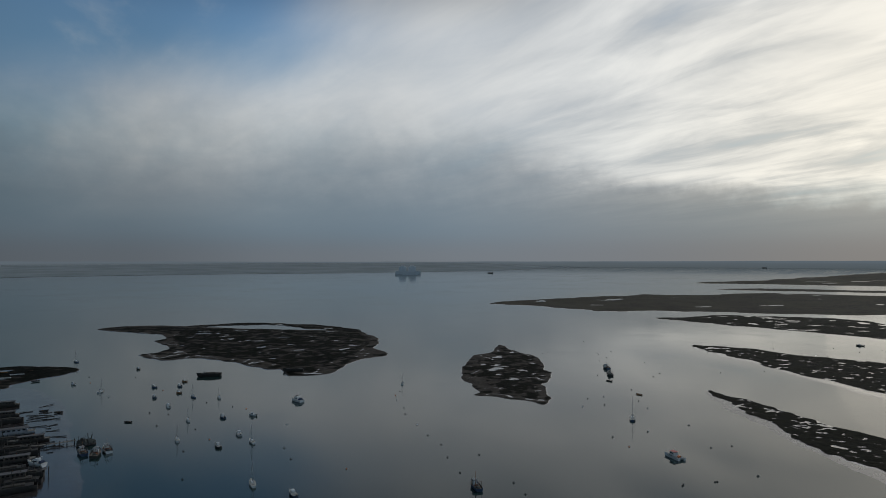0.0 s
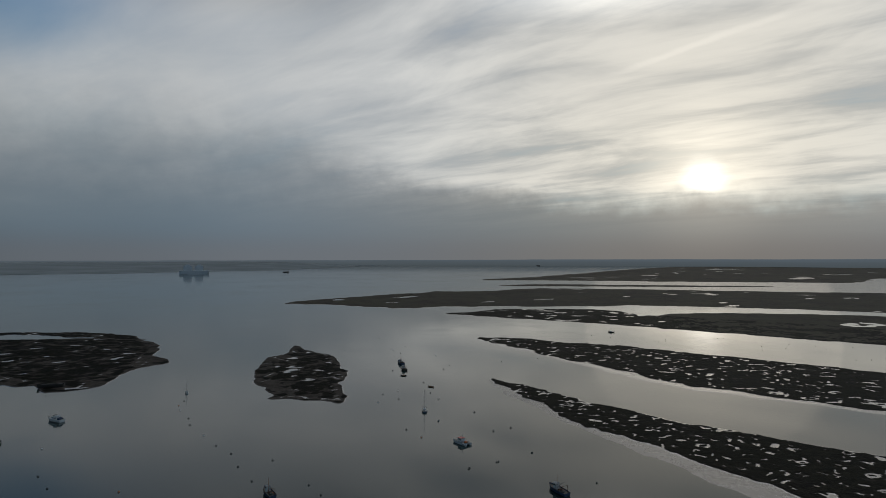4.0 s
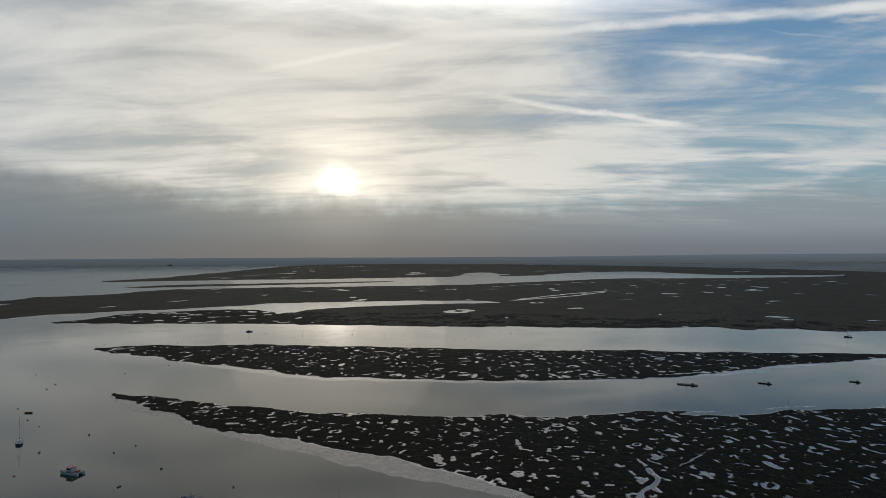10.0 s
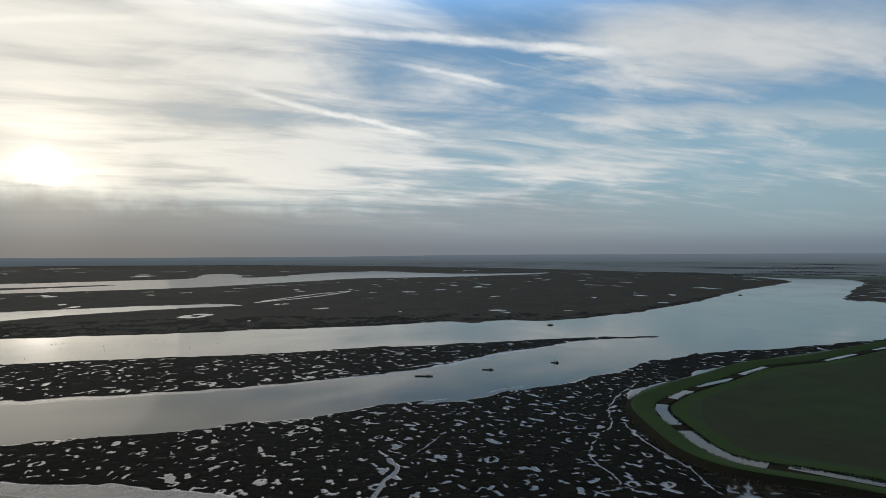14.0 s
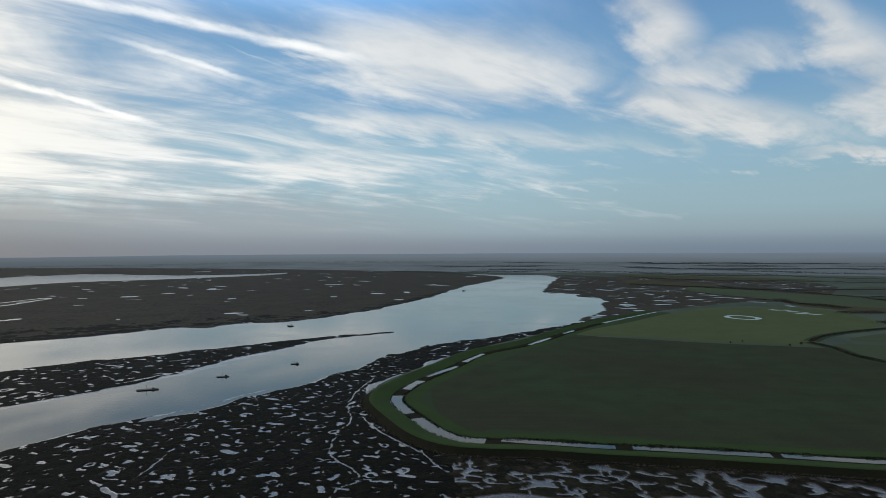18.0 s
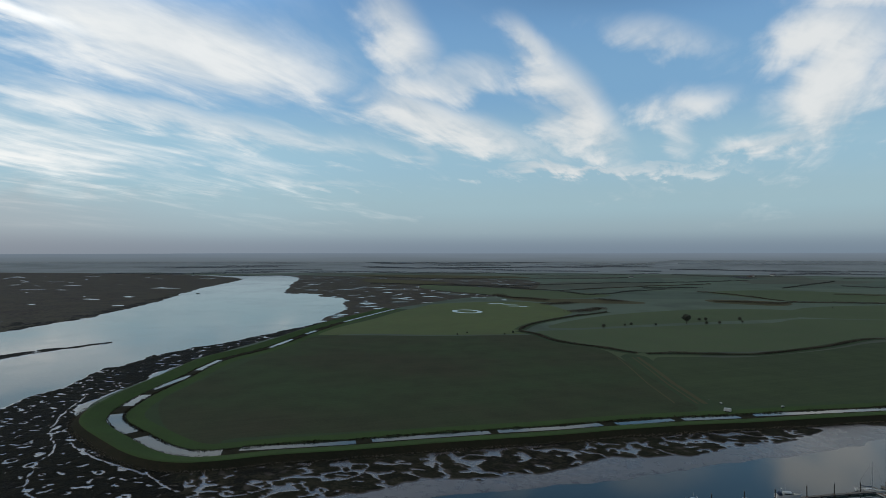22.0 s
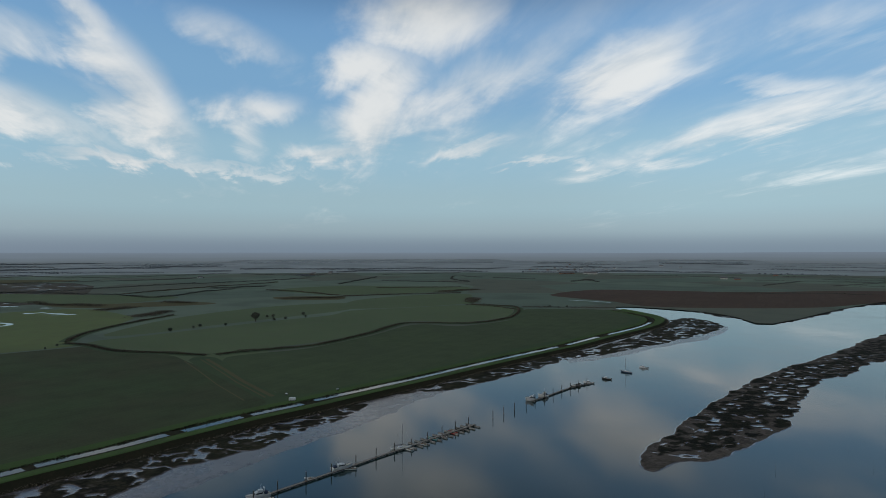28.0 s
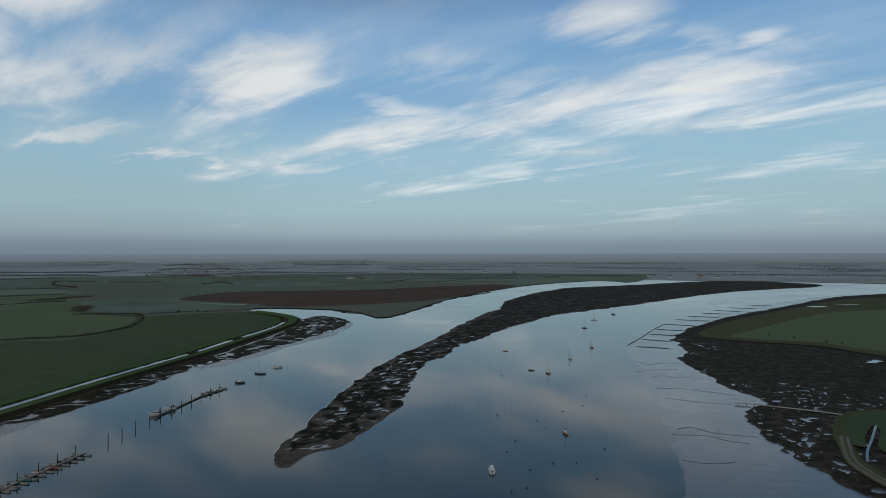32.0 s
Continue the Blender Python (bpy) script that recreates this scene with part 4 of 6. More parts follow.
marsh("marsh_ground", 1.6, [PLAIN_FRINGE], [PLAIN_FRINGE], "dark broken saltings along the channel's edge", 64, 0.85, 9.5, ragged=6)
poly("farmland_ground", FARMLAND, 0.9, DISTANT, "flat grazing and arable land behind the sea wall", "farmland")
poly("field", FIELD_MAIN, 1.02, CROP, "dark green young crop in drilled rows", "field")
poly("field", FIELD_PALE, 1.028, PALE, "pale green pasture with a ring-shaped pond", "field")
poly("field", FIELD_SECOND, 1.036, CROP_B, "dark green crop beside the sea wall ditch", "field")
poly("field", FIELD_THIRD, 1.012, GRASS, "green field behind a winding hedge", "field")
poly("field", FIELD_FOURTH, 1.004, GRASS, "dull green field with scattered trees", "field")
poly("field", FIELD_FIFTH, 0.996, GRASS, "green field beyond a thicket", "field")
poly("field", FIELD_STRIP, 0.988, GRASS, "narrow green field beside the saltings", "field")
poly("field", FIELD_SIXTH, 0.980, GRASS, "distant green field between hedges", "field")
poly("field", FIELD_PLOUGH, 0.972, PLOUGH, "brown ploughed field by the creek", "field")
poly("field", TRACK_STRIP, 1.06, HEADLAND, "rough green strip beside a farm track", "field")
poly("field", [(445, -338), (405, -372), (360, -360), (345, -300), (400, -290)], 0.964, GRASS, "green corner where hedges and a farm track meet", "field")
poly("field", NORTH_RIM, 0.95, TRACKGRASS, "brown rough herbage round a bank field", "field")
poly("field", BANK_GREEN, 1.15, HEADLAND, "short green turf by the bank ditch", "grass")
poly("field", NORTH_FIELD, 1.05, GRASS, "green field on the far creek bank", "field")


WATER_SPANS = ((-155.5, -133), (-177, -170.3))


EDGE = ((-362, 4900), (-352, 3500), (-340, 3150), (-312, 3000), (-270, 2100), (-205, 2100), (-150, 2300), (-120, 2400), (-95, 2500), (-80, 3200), (-60, 4300), (-48, 4800))


def inner_edge(A):
    return np.interp(A, [s[0] for s in EDGE], [s[1] for s in EDGE])


def skyline(A, R, X, Y):
    rise = smooth(R, np.maximum(2600, inner_edge(A)), 4945)
    tall = np.where(A < -300, 30 + 6 * fractal(X, Y, 1500, 8, 3), 24 + 10 * fractal(X, Y, 1500, 5, 3))
    Z = 0.6 + rise * tall * (1 - smooth(A, -75, -48)) * smooth(A, -362, -350)
    for lo, hi in WATER_SPANS:
        basin = smooth(A, lo - 3, lo) * (1 - smooth(A, hi, hi + 3)) * smooth(R, 3500, 3900)
        Z = Z * (1 - basin) + basin * (27 + 16 * smooth(R, 4700, 4900))
    return Z


def distant_height(x, y):
    az, r = math.degrees(math.atan2(-x, y)), math.hypot(x, y)
    az = az - 360 if az > 0 else az
    one = lambda v: np.array([float(v)])
    return max(1.0, float(skyline(one(az), one(r), one(x), one(y))[0]))


def far_land():
    """Low land rising to the hazy skyline, from a nearer or farther inner edge."""
    A, Rn = np.meshgrid(np.linspace(-48, -362, 600), np.linspace(0, 1, 40))
    r0 = inner_edge(A)
    R = r0 + (4940 - r0) * Rn
    a = np.radians(A)
    X, Y = -np.sin(a) * R, np.cos(a) * R
    sheet("distant_ground", X, Y, skyline(A, R, X, Y), np.ones(X.shape, bool), HAZYLAND, "low farmland and woods on the skyline, paled for haze", "farmland")
    for lo, hi in WATER_SPANS:
        A, R = np.meshgrid(np.radians(np.linspace(lo, hi, 40)), np.linspace(4000, 4650, 4))
        sheet("far_water", -np.sin(A) * R, np.cos(A) * R, np.full(A.shape, 28.5), np.ones(A.shape, bool), WATER, "thin pale gleam of a distant creek", "water")


far_land()
poly("far_shore_ground", FAR_BANK, 0.3, HAZYLAND, "low land across the estuary, paled for haze", "farmland")


def backdrop():
    """A glowing ring with haze painted in for the farthest land, higher inland than out to sea."""
    az, Zn = np.meshgrid(np.linspace(-300, 60, 721), np.linspace(0, 1, 8))
    A = np.radians(az)
    X, Y = -np.sin(A) * 4950, np.cos(A) * 4950
    crest = np.interp(az, (-300, -200, -95, -70, -50, -25, 0, 20, 60), (96, 96, 97, 84, 62, 52, 46, 44, 60))
    crest = crest + (2.2 * fractal(az * 0.0 + az, az * 0.0, 9, 4, 4) + 1.2 * fractal(az, az * 0.0, 1.3, 9, 2))
    Z = Zn * (crest + 2) - 2
    m = bpy.data.materials.new("painted_haze_glow")
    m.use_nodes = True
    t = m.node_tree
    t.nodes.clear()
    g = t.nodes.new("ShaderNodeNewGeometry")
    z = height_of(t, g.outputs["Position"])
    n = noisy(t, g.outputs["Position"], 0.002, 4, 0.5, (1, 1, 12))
    # haze painted as an emission ramp, paler and bluer upwards
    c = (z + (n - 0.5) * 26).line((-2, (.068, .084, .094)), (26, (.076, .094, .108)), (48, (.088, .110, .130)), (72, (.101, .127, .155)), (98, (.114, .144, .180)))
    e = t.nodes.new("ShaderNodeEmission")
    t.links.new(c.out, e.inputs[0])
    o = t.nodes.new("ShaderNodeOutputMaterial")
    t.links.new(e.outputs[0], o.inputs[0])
    sheet("backdrop", X, Y, Z, np.ones(X.shape, bool), m, "glowing backdrop with haze painted over the farthest water and land", "backdrop")


backdrop()

# ---- building helpers for things ----
def part(name, bm, mat, parent=None, label=""):
    me = bpy.data.meshes.new(name)
    bm.normal_update()
    bm.to_mesh(me)
    bm.free()
    me.materials.append(mat)
    ob = new(name, me)
    ob.parent = parent
    return tagged(ob, label)


def thing(name, label, category, group="", kind=""):
    return tagged(new(name), label, category, group, kind)


def block(size, at=(0, 0, 0), bevel=0.0, taper=1.0, turn=0.0, bm=None):
    """A box standing on its base, drawn in towards the top by taper, its edges rounded."""
    bm = bm or bmesh.new()
    made = bmesh.ops.create_cube(bm, size=1)["verts"]
    for v in made:
        k = taper if v.co.z > 0 else 1.0
        v.co = Vector((v.co.x * size[0] * k, v.co.y * size[1] * k, (v.co.z + 0.5) * size[2]))
    if bevel:
        es = list({e for v in made for e in v.link_edges})
        made = list({v for f in bmesh.ops.bevel(bm, geom=es, offset=bevel, segments=2, affect="EDGES")["faces"] for v in f.verts} | {v for v in made if v.is_valid})
    bmesh.ops.transform(bm, matrix=pose(*at, 0, 0, turn), verts=made)
    return bm


def rod(a, b, r, sides=6, bm=None, r2=None):
    bm = bm or bmesh.new()
    a, b = Vector(a), Vector(b)
    made = bmesh.ops.create_cone(bm, cap_ends=True, segments=sides, radius1=r, radius2=r if r2 is None else r2, depth=(b - a).length)["verts"]
    m = Matrix.Translation((a + b) / 2) @ (b - a).to_track_quat("Z", "Y").to_matrix().to_4x4()
    bmesh.ops.transform(bm, matrix=m, verts=made)
    return bm


def hull(L, beam, side=0.8, sheer=0.35, transom=0.75, full=0.55, sink=0.35):
    """A boat's shell: stations from the stern to the bow, rounded below, with a raised bow and a rubbing edge."""
    bm = bmesh.new()
    rows = []
    for i in range(11):
        s = i / 10
        w = beam / 2 * (transom + (1 - transom) * min(1, s / 0.4) ** 0.7) * (1 - max(0, (s - full) / (1 - full)) ** 2.2)
        w = max(w, 0.03)
        top = side + sheer * s ** 2.2 + 0.08 * (1 - s) ** 2
        y = (s - 0.5) * L
        low = -sink * (1 - max(0, (s - 0.75) / 0.25) ** 2 * 0.9)
        ring = [(-w, top), (-w * 1.03, top * 0.8), (-w * 0.9, top * 0.25), (-w * 0.5, low * 0.8), (0, low),
                (w * 0.5, low * 0.8), (w * 0.9, top * 0.25), (w * 1.03, top * 0.8), (w, top)]
        lean = 0.10 * L * max(0, s - 0.8) / 0.2
        rows.append([bm.verts.new((x, y + lean * max(0, z) / (side + sheer) * 0.6, z)) for x, z in ring])
    for a, b in zip(rows, rows[1:]):
        for k in range(8):
            bm.faces.new((a[k], a[k + 1], b[k + 1], b[k])).smooth = True
    bm.faces.new(rows[0][::-1])
    return bm


def deck(L, beam, side, sheer, transom, full, drop):
    bm = bmesh.new()
    left, right = [], []
    for i in range(11):
        s = i / 10
        w = beam / 2 * (transom + (1 - transom) * min(1, s / 0.4) ** 0.7) * (1 - max(0, (s - full) / (1 - full)) ** 2.2)
        w = max(w, 0.03) * 0.985
        z = side + sheer * s ** 2.2 + 0.08 * (1 - s) ** 2 - drop
        lean = 0.06 * L * max(0, s - 0.8) / 0.2
        left.append(bm.verts.new((-w, (s - 0.5) * L + lean, z)))
        right.append(bm.verts.new((w, (s - 0.5) * L + lean, z)))
    for i in range(10):
        bm.faces.new((left[i], right[i], right[i + 1], left[i + 1]))
    return bm


WHITE = plain("white_gelcoat", (.50, .51, .51), 0.35, 0, 0.12, 1.2)
NAVY = plain("navy_paint", (.035, .06, .11), 0.4, 0, 0.3)
TAN = plain("varnished_wood", (.24, .11, .045), 0.5, 0, 0.35)
TAR = plain("tarred_timber", (.03, .027, .024), 0.8, 0, 0.4)
TEAL = plain("turquoise_paint", (.10, .36, .36), 0.4, 0, 0.15)
RED = plain("red_paint", (.34, .045, .03), 0.45, 0, 0.25)
CREAM = plain("cream_deck", (.42, .40, .35), 0.7, 0, 0.2)
GREYDECK = plain("grey_deck", (.22, .23, .23), 0.8, 0, 0.25)
CANVAS = plain("blue_canvas", (.03, .045, .08), 0.9, 0, 0.25)
ALLOY = plain("mast_alloy", (.42, .43, .44), 0.35, 0.8, 0.15)
STEEL = plain("galvanised_steel", (.20, .20, .20), 0.5, 0.7, 0.3)
RUST = plain("rusted_iron", (.12, .055, .03), 0.85, 0.2, 0.5)
BLACK = plain("black_rubber", (.015, .015, .016), 0.6, 0, 0.2)
GLASS = plain("dark_window_glass", (.012, .014, .016), 0.08, 0, 0.1, 1.0, 0.6)
PLANK = plain("weathered_planks", (.16, .145, .125), 0.85, 0, 0.35, 2.5)
PILE = plain("wet_timber_pile", (.045, .038, .03), 0.7, 0, 0.45, 1.0)
ORANGE = plain("orange_plastic", (.45, .12, .03), 0.5, 0, 0.2)
NET = plain("dark_netting", (.05, .055, .05), 0.95, 0, 0.5, 4)
STONE = plain("old_concrete", (.26, .25, .23), 0.9, 0, 0.3, 0.8)
PAINTS = [WHITE, NAVY, TAN, TAR, TEAL, RED]
WORDS = ["white", "navy blue", "varnished brown", "black tarred", "turquoise", "red"]


def stand(ob, x, y, rel, z=0.0):
    """Puts a thing at a place, its bow turned by rel degrees from the line away from the eye."""
    away = math.degrees(math.atan2(-x, y))
    ob.matrix_world = pose(x, y, z, 0, 0, away + rel)
    return ob


def yacht(L, paint, word, mood="lying to a mooring", group="moored yachts"):
    t = thing("sailing_yacht", f"{word} sailing yacht with a bare mast {mood}", "yacht", group)
    b = L * 0.31
    h = part("hull", hull(L, b, 0.75, 0.4, 0.62, 0.5), paint, t)
    part("deck", deck(L, b, 0.75, 0.4, 0.62, 0.5, 0.05), CREAM, h, "cream deck")
    bm = block((b * 0.5, L * 0.36, 0.5), (0, 0.04 * L, 0.74), 0.09, 0.86)
    c = part("coachroof", bm, WHITE, t)
    for s in (-1, 1):
        part("window", block((0.03, L * 0.24, 0.15), (s * b * 0.245, 0.05 * L, 0.98), 0.01), GLASS, c)
    part("cockpit_well", block((b * 0.42, L * 0.2, 0.06), (0, -0.3 * L, 0.745), 0.02), GREYDECK, t)
    part("mast", rod((0, 0.08 * L, 0.7), (0, 0.08 * L, L * 1.22), 0.075, 8, r2=0.05), ALLOY, t)
    boom = part("boom", rod((0, 0.07 * L, 1.75), (0, -0.32 * L, 1.8), 0.05), ALLOY, t)
    bm = block((0.24, L * 0.36, 0.26), (0, -0.12 * L, 1.72), 0.08)
    part("sail_cover", bm, CANVAS, boom, "dark blue sail cover")
    for a, z in (((0, 0.56 * L, 1.15), 1.18), ((0, -0.5 * L, 0.85), 1.2), ((b * .46, .04 * L, .8), 1.15), ((-b * .46, .04 * L, .8), 1.15)):
        part("stay", rod(a, (0, 0.08 * L, L * z), 0.018, 3), STEEL, t)
    part("spreader", rod((-b * 0.3, 0.08 * L, L * 0.65), (b * 0.3, 0.08 * L, L * 0.65), 0.03, 4), ALLOY, t)
    part("pulpit", rod((-0.25, 0.46 * L, 1.6), (0.25, 0.46 * L, 1.6), 0.025, 4, rod((0, 0.5 * L, 1.1), (0, 0.48 * L, 1.6), 0.025, 4)), STEEL, t)
    return t


def motor_boat(L, paint, word, group="moored motor boats", mood="lying to a mooring"):
    t = thing("motor_boat", f"{word} motor boat with a small cabin {mood}", "boat", group)
    b = L * 0.36
    h = part("hull", hull(L, b, 0.7, 0.45, 0.85, 0.55), paint, t)
    part("deck", deck(L, b, 0.7, 0.45, 0.85, 0.55, 0.06), CREAM, h)
    c = part("cabin", block((b * 0.68, L * 0.34, 0.95), (0, 0.08 * L, 0.7), 0.1, 0.8), WHITE, t)
    part("windscreen", block((b * 0.56, 0.05, 0.34), (0, 0.235 * L, 1.2), 0.015), GLASS, c)
    for s in (-1, 1):
        part("side_window", block((0.04, L * 0.22, 0.3), (s * b * 0.302, 0.07 * L, 1.22), 0.015), GLASS, c)
    part("cabin_roof", block((b * 0.64, L * 0.3, 0.07), (0, 0.06 * L, 1.64), 0.03), WHITE, c)
    part("cockpit_floor", block((b * 0.62, L * 0.3, 0.05), (0, -0.28 * L, 0.72), 0.02), GREYDECK, t)
    e = part("outboard_motor", block((0.35, 0.45, 0.65), (0, -0.53 * L, 0.55), 0.08, 0.9), BLACK, t)
    part("motor_leg", block((0.14, 0.2, 0.75), (0, -0.53 * L, -0.2), 0.03), STEEL, e)
    part("rail", rod((-b * 0.3, 0.36 * L, 1.45), (0, 0.5 * L, 1.6), 0.025, 4, rod((b * 0.3, 0.36 * L, 1.45), (0, 0.5 * L, 1.6), 0.025, 4)), STEEL, t)
    return t


def fishing_boat(L, paint, word, seed=0):
    t = thing("fishing_boat", f"{word} inshore fishing boat with wheelhouse and gear", "boat", "fishing boats")
    b = L * 0.37
    h = part("hull", hull(L, b, 1.0, 0.7, 0.8, 0.55, 0.6), paint, t)
    part("deck", deck(L, b, 1.0, 0.7, 0.8, 0.55, 0.35), PLANK, h)
    part("bulwark_rail", rod((-b * .47, -0.3 * L, 1.12), (-b * .5, 0.1 * L, 1.2), .05, 5, rod((b * .47, -0.3 * L, 1.12), (b * .5, .1 * L, 1.2), .05, 5)), RUST, t)
    c = part("wheelhouse", block((b * 0.48, L * 0.2, 1.9), (0, 0.14 * L, 0.75), 0.08, 0.92), WHITE, t)
    part("wheelhouse_roof", block((b * 0.56, L * 0.24, 0.1), (0, 0.14 * L, 2.64), 0.03), GREYDECK, c)
    part("window", block((b * 0.4, 0.05, 0.45), (0, 0.24 * L, 1.95), 0.02), GLASS, c)
    for s in (-1, 1):
        part("side_window", block((0.05, L * 0.13, 0.42), (s * b * 0.228, 0.14 * L, 1.95), 0.02), GLASS, c)
    part("mast", rod((0, 0.04 * L, 1), (0, 0.04 * L, 5.6), 0.07, 6, r2=0.04), TAN, t)
    g = rod((-b * .36, -.36 * L, .8), (-b * .36, -.36 * L, 3.0), .07, 6)
    rod((b * .36, -.36 * L, .8), (b * .36, -.36 * L, 3.0), .07, 6, g)
    rod((-b * .36, -.36 * L, 3.0), (b * .36, -.36 * L, 3.0), .07, 6, g)
    part("stern_gallows", g, RUST, t)
    part("winch_drum", rod((-b * .2, -.08 * L, 1.1), (b * .2, -.08 * L, 1.1), .32, 10), RUST, t)
    part("net_heap", heap(0.9, 0.6, seed), NET, t).location = (0, -0.24 * L, 0.7)
    part("fish_box", block((0.8, 0.5, 0.4), (b * .2, -.2 * L, .72), .04), ORANGE, t)
    part("derrick", rod((0, 0.04 * L, 1.6), (0, -0.3 * L, 4.2), .05, 5), STEEL, t)
    return t


def heap(r, h, seed):
    """A rumpled mound."""
    rnd = random.Random(seed)
    bm = bmesh.new()
    bmesh.ops.create_icosphere(bm, subdivisions=2, radius=1)
    for v in bm.verts:
        k = 0.8 + 0.4 * rnd.random()
        v.co = Vector((v.co.x * r * k, v.co.y * r * k, max(-0.05, v.co.z) * h * k))
    return bm


def dinghy(L, paint, word, group="small open boats", mood="lying afloat"):
    t = thing("dinghy", f"{word} open dinghy with thwarts {mood}", "dinghy", group)
    b = L * 0.4
    h = part("hull", hull(L, b, 0.45, 0.2, 0.8, 0.55, 0.2), paint, t)
    part("floor_boards", deck(L * 0.96, b * 0.9, 0.45, 0.2, 0.8, 0.55, 0.28), PLANK, h)
    for y in (-0.25, 0.08):
        part("thwart", block((b * 0.85, 0.25, 0.04), (0, y * L, 0.4), 0.01), TAN, t)
    part("outboard_motor", block((0.25, 0.3, 0.45), (0, -0.5 * L, 0.35), 0.06), BLACK, t)
    return t


def cruiser(L, label, flybridge=True, paint=WHITE):
    t = thing("motor_cruiser", label, "boat", "large motor cruisers")
    b = L * 0.36
    h = part("hull", hull(L, b, 1.15, 0.75, 0.9, 0.5, 0.5), paint, t)
    part("deck", deck(L, b, 1.15, 0.75, 0.9, 0.5, 0.05), CREAM, h)
    c = part("saloon", block((b * 0.74, L * 0.42, 1.15), (0, -0.02 * L, 1.1), 0.15, 0.84), WHITE, t)
    for s in (-1, 1):
        part("side_window", block((0.05, L * 0.3, 0.42), (s * b * 0.338, -0.02 * L, 1.6), 0.02), GLASS, c)
    part("windscreen", block((b * 0.6, 0.06, 0.5), (0, 0.185 * L, 1.62), 0.02), GLASS, c)
    if flybridge:
        f = part("flybridge", block((b * 0.58, L * 0.26, 0.55), (0, -0.08 * L, 2.22), 0.1, 0.9), WHITE, t)
        part("flybridge_screen", block((b * 0.5, 0.05, 0.35), (0, 0.05 * L, 2.72), 0.015), GLASS, f)
    part("radar_arch", rod((-b * .3, -.24 * L, 2.2), (-b * .22, -.26 * L, 3.3), .07, 6, rod((b * .3, -.24 * L, 2.2), (b * .22, -.26 * L, 3.3), .07, 6, rod((-b * .24, -.26 * L, 3.3), (b * .24, -.26 * L, 3.3), .07, 6))), WHITE, t)
    part("canopy", block((b * .72, L * .18, .9), (0, -.33 * L, 1.2), .18, .8), CANVAS, t, "dark canvas cockpit cover")
    part("bow_rail", rod((-b * .42, .2 * L, 2.0), (0, .54 * L, 2.6), .03, 4, rod((b * .42, .2 * L, 2.0), (0, .54 * L, 2.6), .03, 4)), STEEL, t)
    part("aerial", rod((0, -.1 * L, 2.7), (0, -.12 * L, 4.8), .03, 4), WHITE, t)
    return t


def buoy(paint, label, r=0.33):
    t = thing("mooring_buoy", label, "buoy", "mooring buoys")
    bm = bmesh.new()
    bmesh.ops.create_uvsphere(bm, u_segments=12, v_segments=8, radius=r)
    for v in bm.verts:
        v.co.z = v.co.z * 0.85 + r * 0.3
    part("float", bm, paint, t)
    part("ring", rod((0, 0, r), (0, 0, r * 1.6), r * 0.16, 6), STEEL, t)
    return t


# ---- places of things, in metres ----
YACHTS = [(-369.9, 400.7, 9, 20, 1), (-272.9, 314.5, 7.5, -30, 0), (-211.1, 313.5, 7.5, 20, 1), (-194.9, 313.9, 6, 15, 0), (-182.9, 267.6, 6.5, 10, 0), (-167.8, 237.9, 7.5, 5, 0), (-134.5, 242.1, 8, 15, 0), (-109.3, 197.2, 8.5, 8, 0), (-103.1, 371.6, 7, 0, 0), (30.5, 313.8, 11, 0, 1), (-75.0, -270.1, 6, 15, 2), (-102.1, -410.0, 9, 10, 2), (-132.8, -464.7, 6, 25, 0), (-204.8, -658.6, 8, 40, 2), (-241.7, -738.1, 8, 70, 0), (-290.7, -806.4, 7, 40, 1), (-168.2, -520.3, 6.5, 20, 2), (93.3, -421.8, 8, 60, 1), (679.7, 195.5, 8, 90, 1)]
MOTORBOATS = [(-305.9, 329.2, 5, 30, 0), (-250.2, 331.9, 5.5, 35, 1), (-232.1, 307.9, 5.5, 20, 1), (-236.9, 337.9, 6, 25, 1), (-225.4, 321.0, 5, 40, 2), (-242.3, 350.8, 4.5, 50, 2), (-210.6, 290.8, 7, 10, 0), (-169.8, 276.7, 7, 20, 1), (-145.4, 233.5, 6.5, 20, 3), (-156.5, 282.7, 5.5, 50, 0), (-146.3, 251.7, 8, 10, 0), (-91.2, 191.5, 7, 20, 1), (-34.6, -224.9, 6.5, 5, 0), (99.4, -392.9, 6, 70, 3), (86.3, -444.3, 6, 70, 0), (255.2, 610.0, 7, 85, 3), (1366.5, 0.8, 7, 80, 3), (-301.8, 383.2, 4, 40, 3)]
FISHING = [(26.2, 453.2, 10, 20, 1), (27.0, 427.6, 9, 15, 3), (-31.9, 210.2, 8, 20, 1), (65.1, 200.6, 9, 40, 1), (-194.7, 214.5, 9, 10, 1), (-188.2, 214.3, 10, -10, 3), (-187.4, 219.6, 9, 10, 0)]
DINGHIES = [(25.2, 406.2, 4, 60, 3), (39.7, 369.8, 3.5, 60, 2), (-89.3, -504.8, 4, 80, 2), (-92.4, -419.0, 4, 85, 3), (-209.5, 259.1, 3.5, 60, 3), (147.6, -146.5, 4, 80, 0), (147.4, -167.2, 4.5, 75, 0), (141.9, -181.7, 6, 80, 0)]
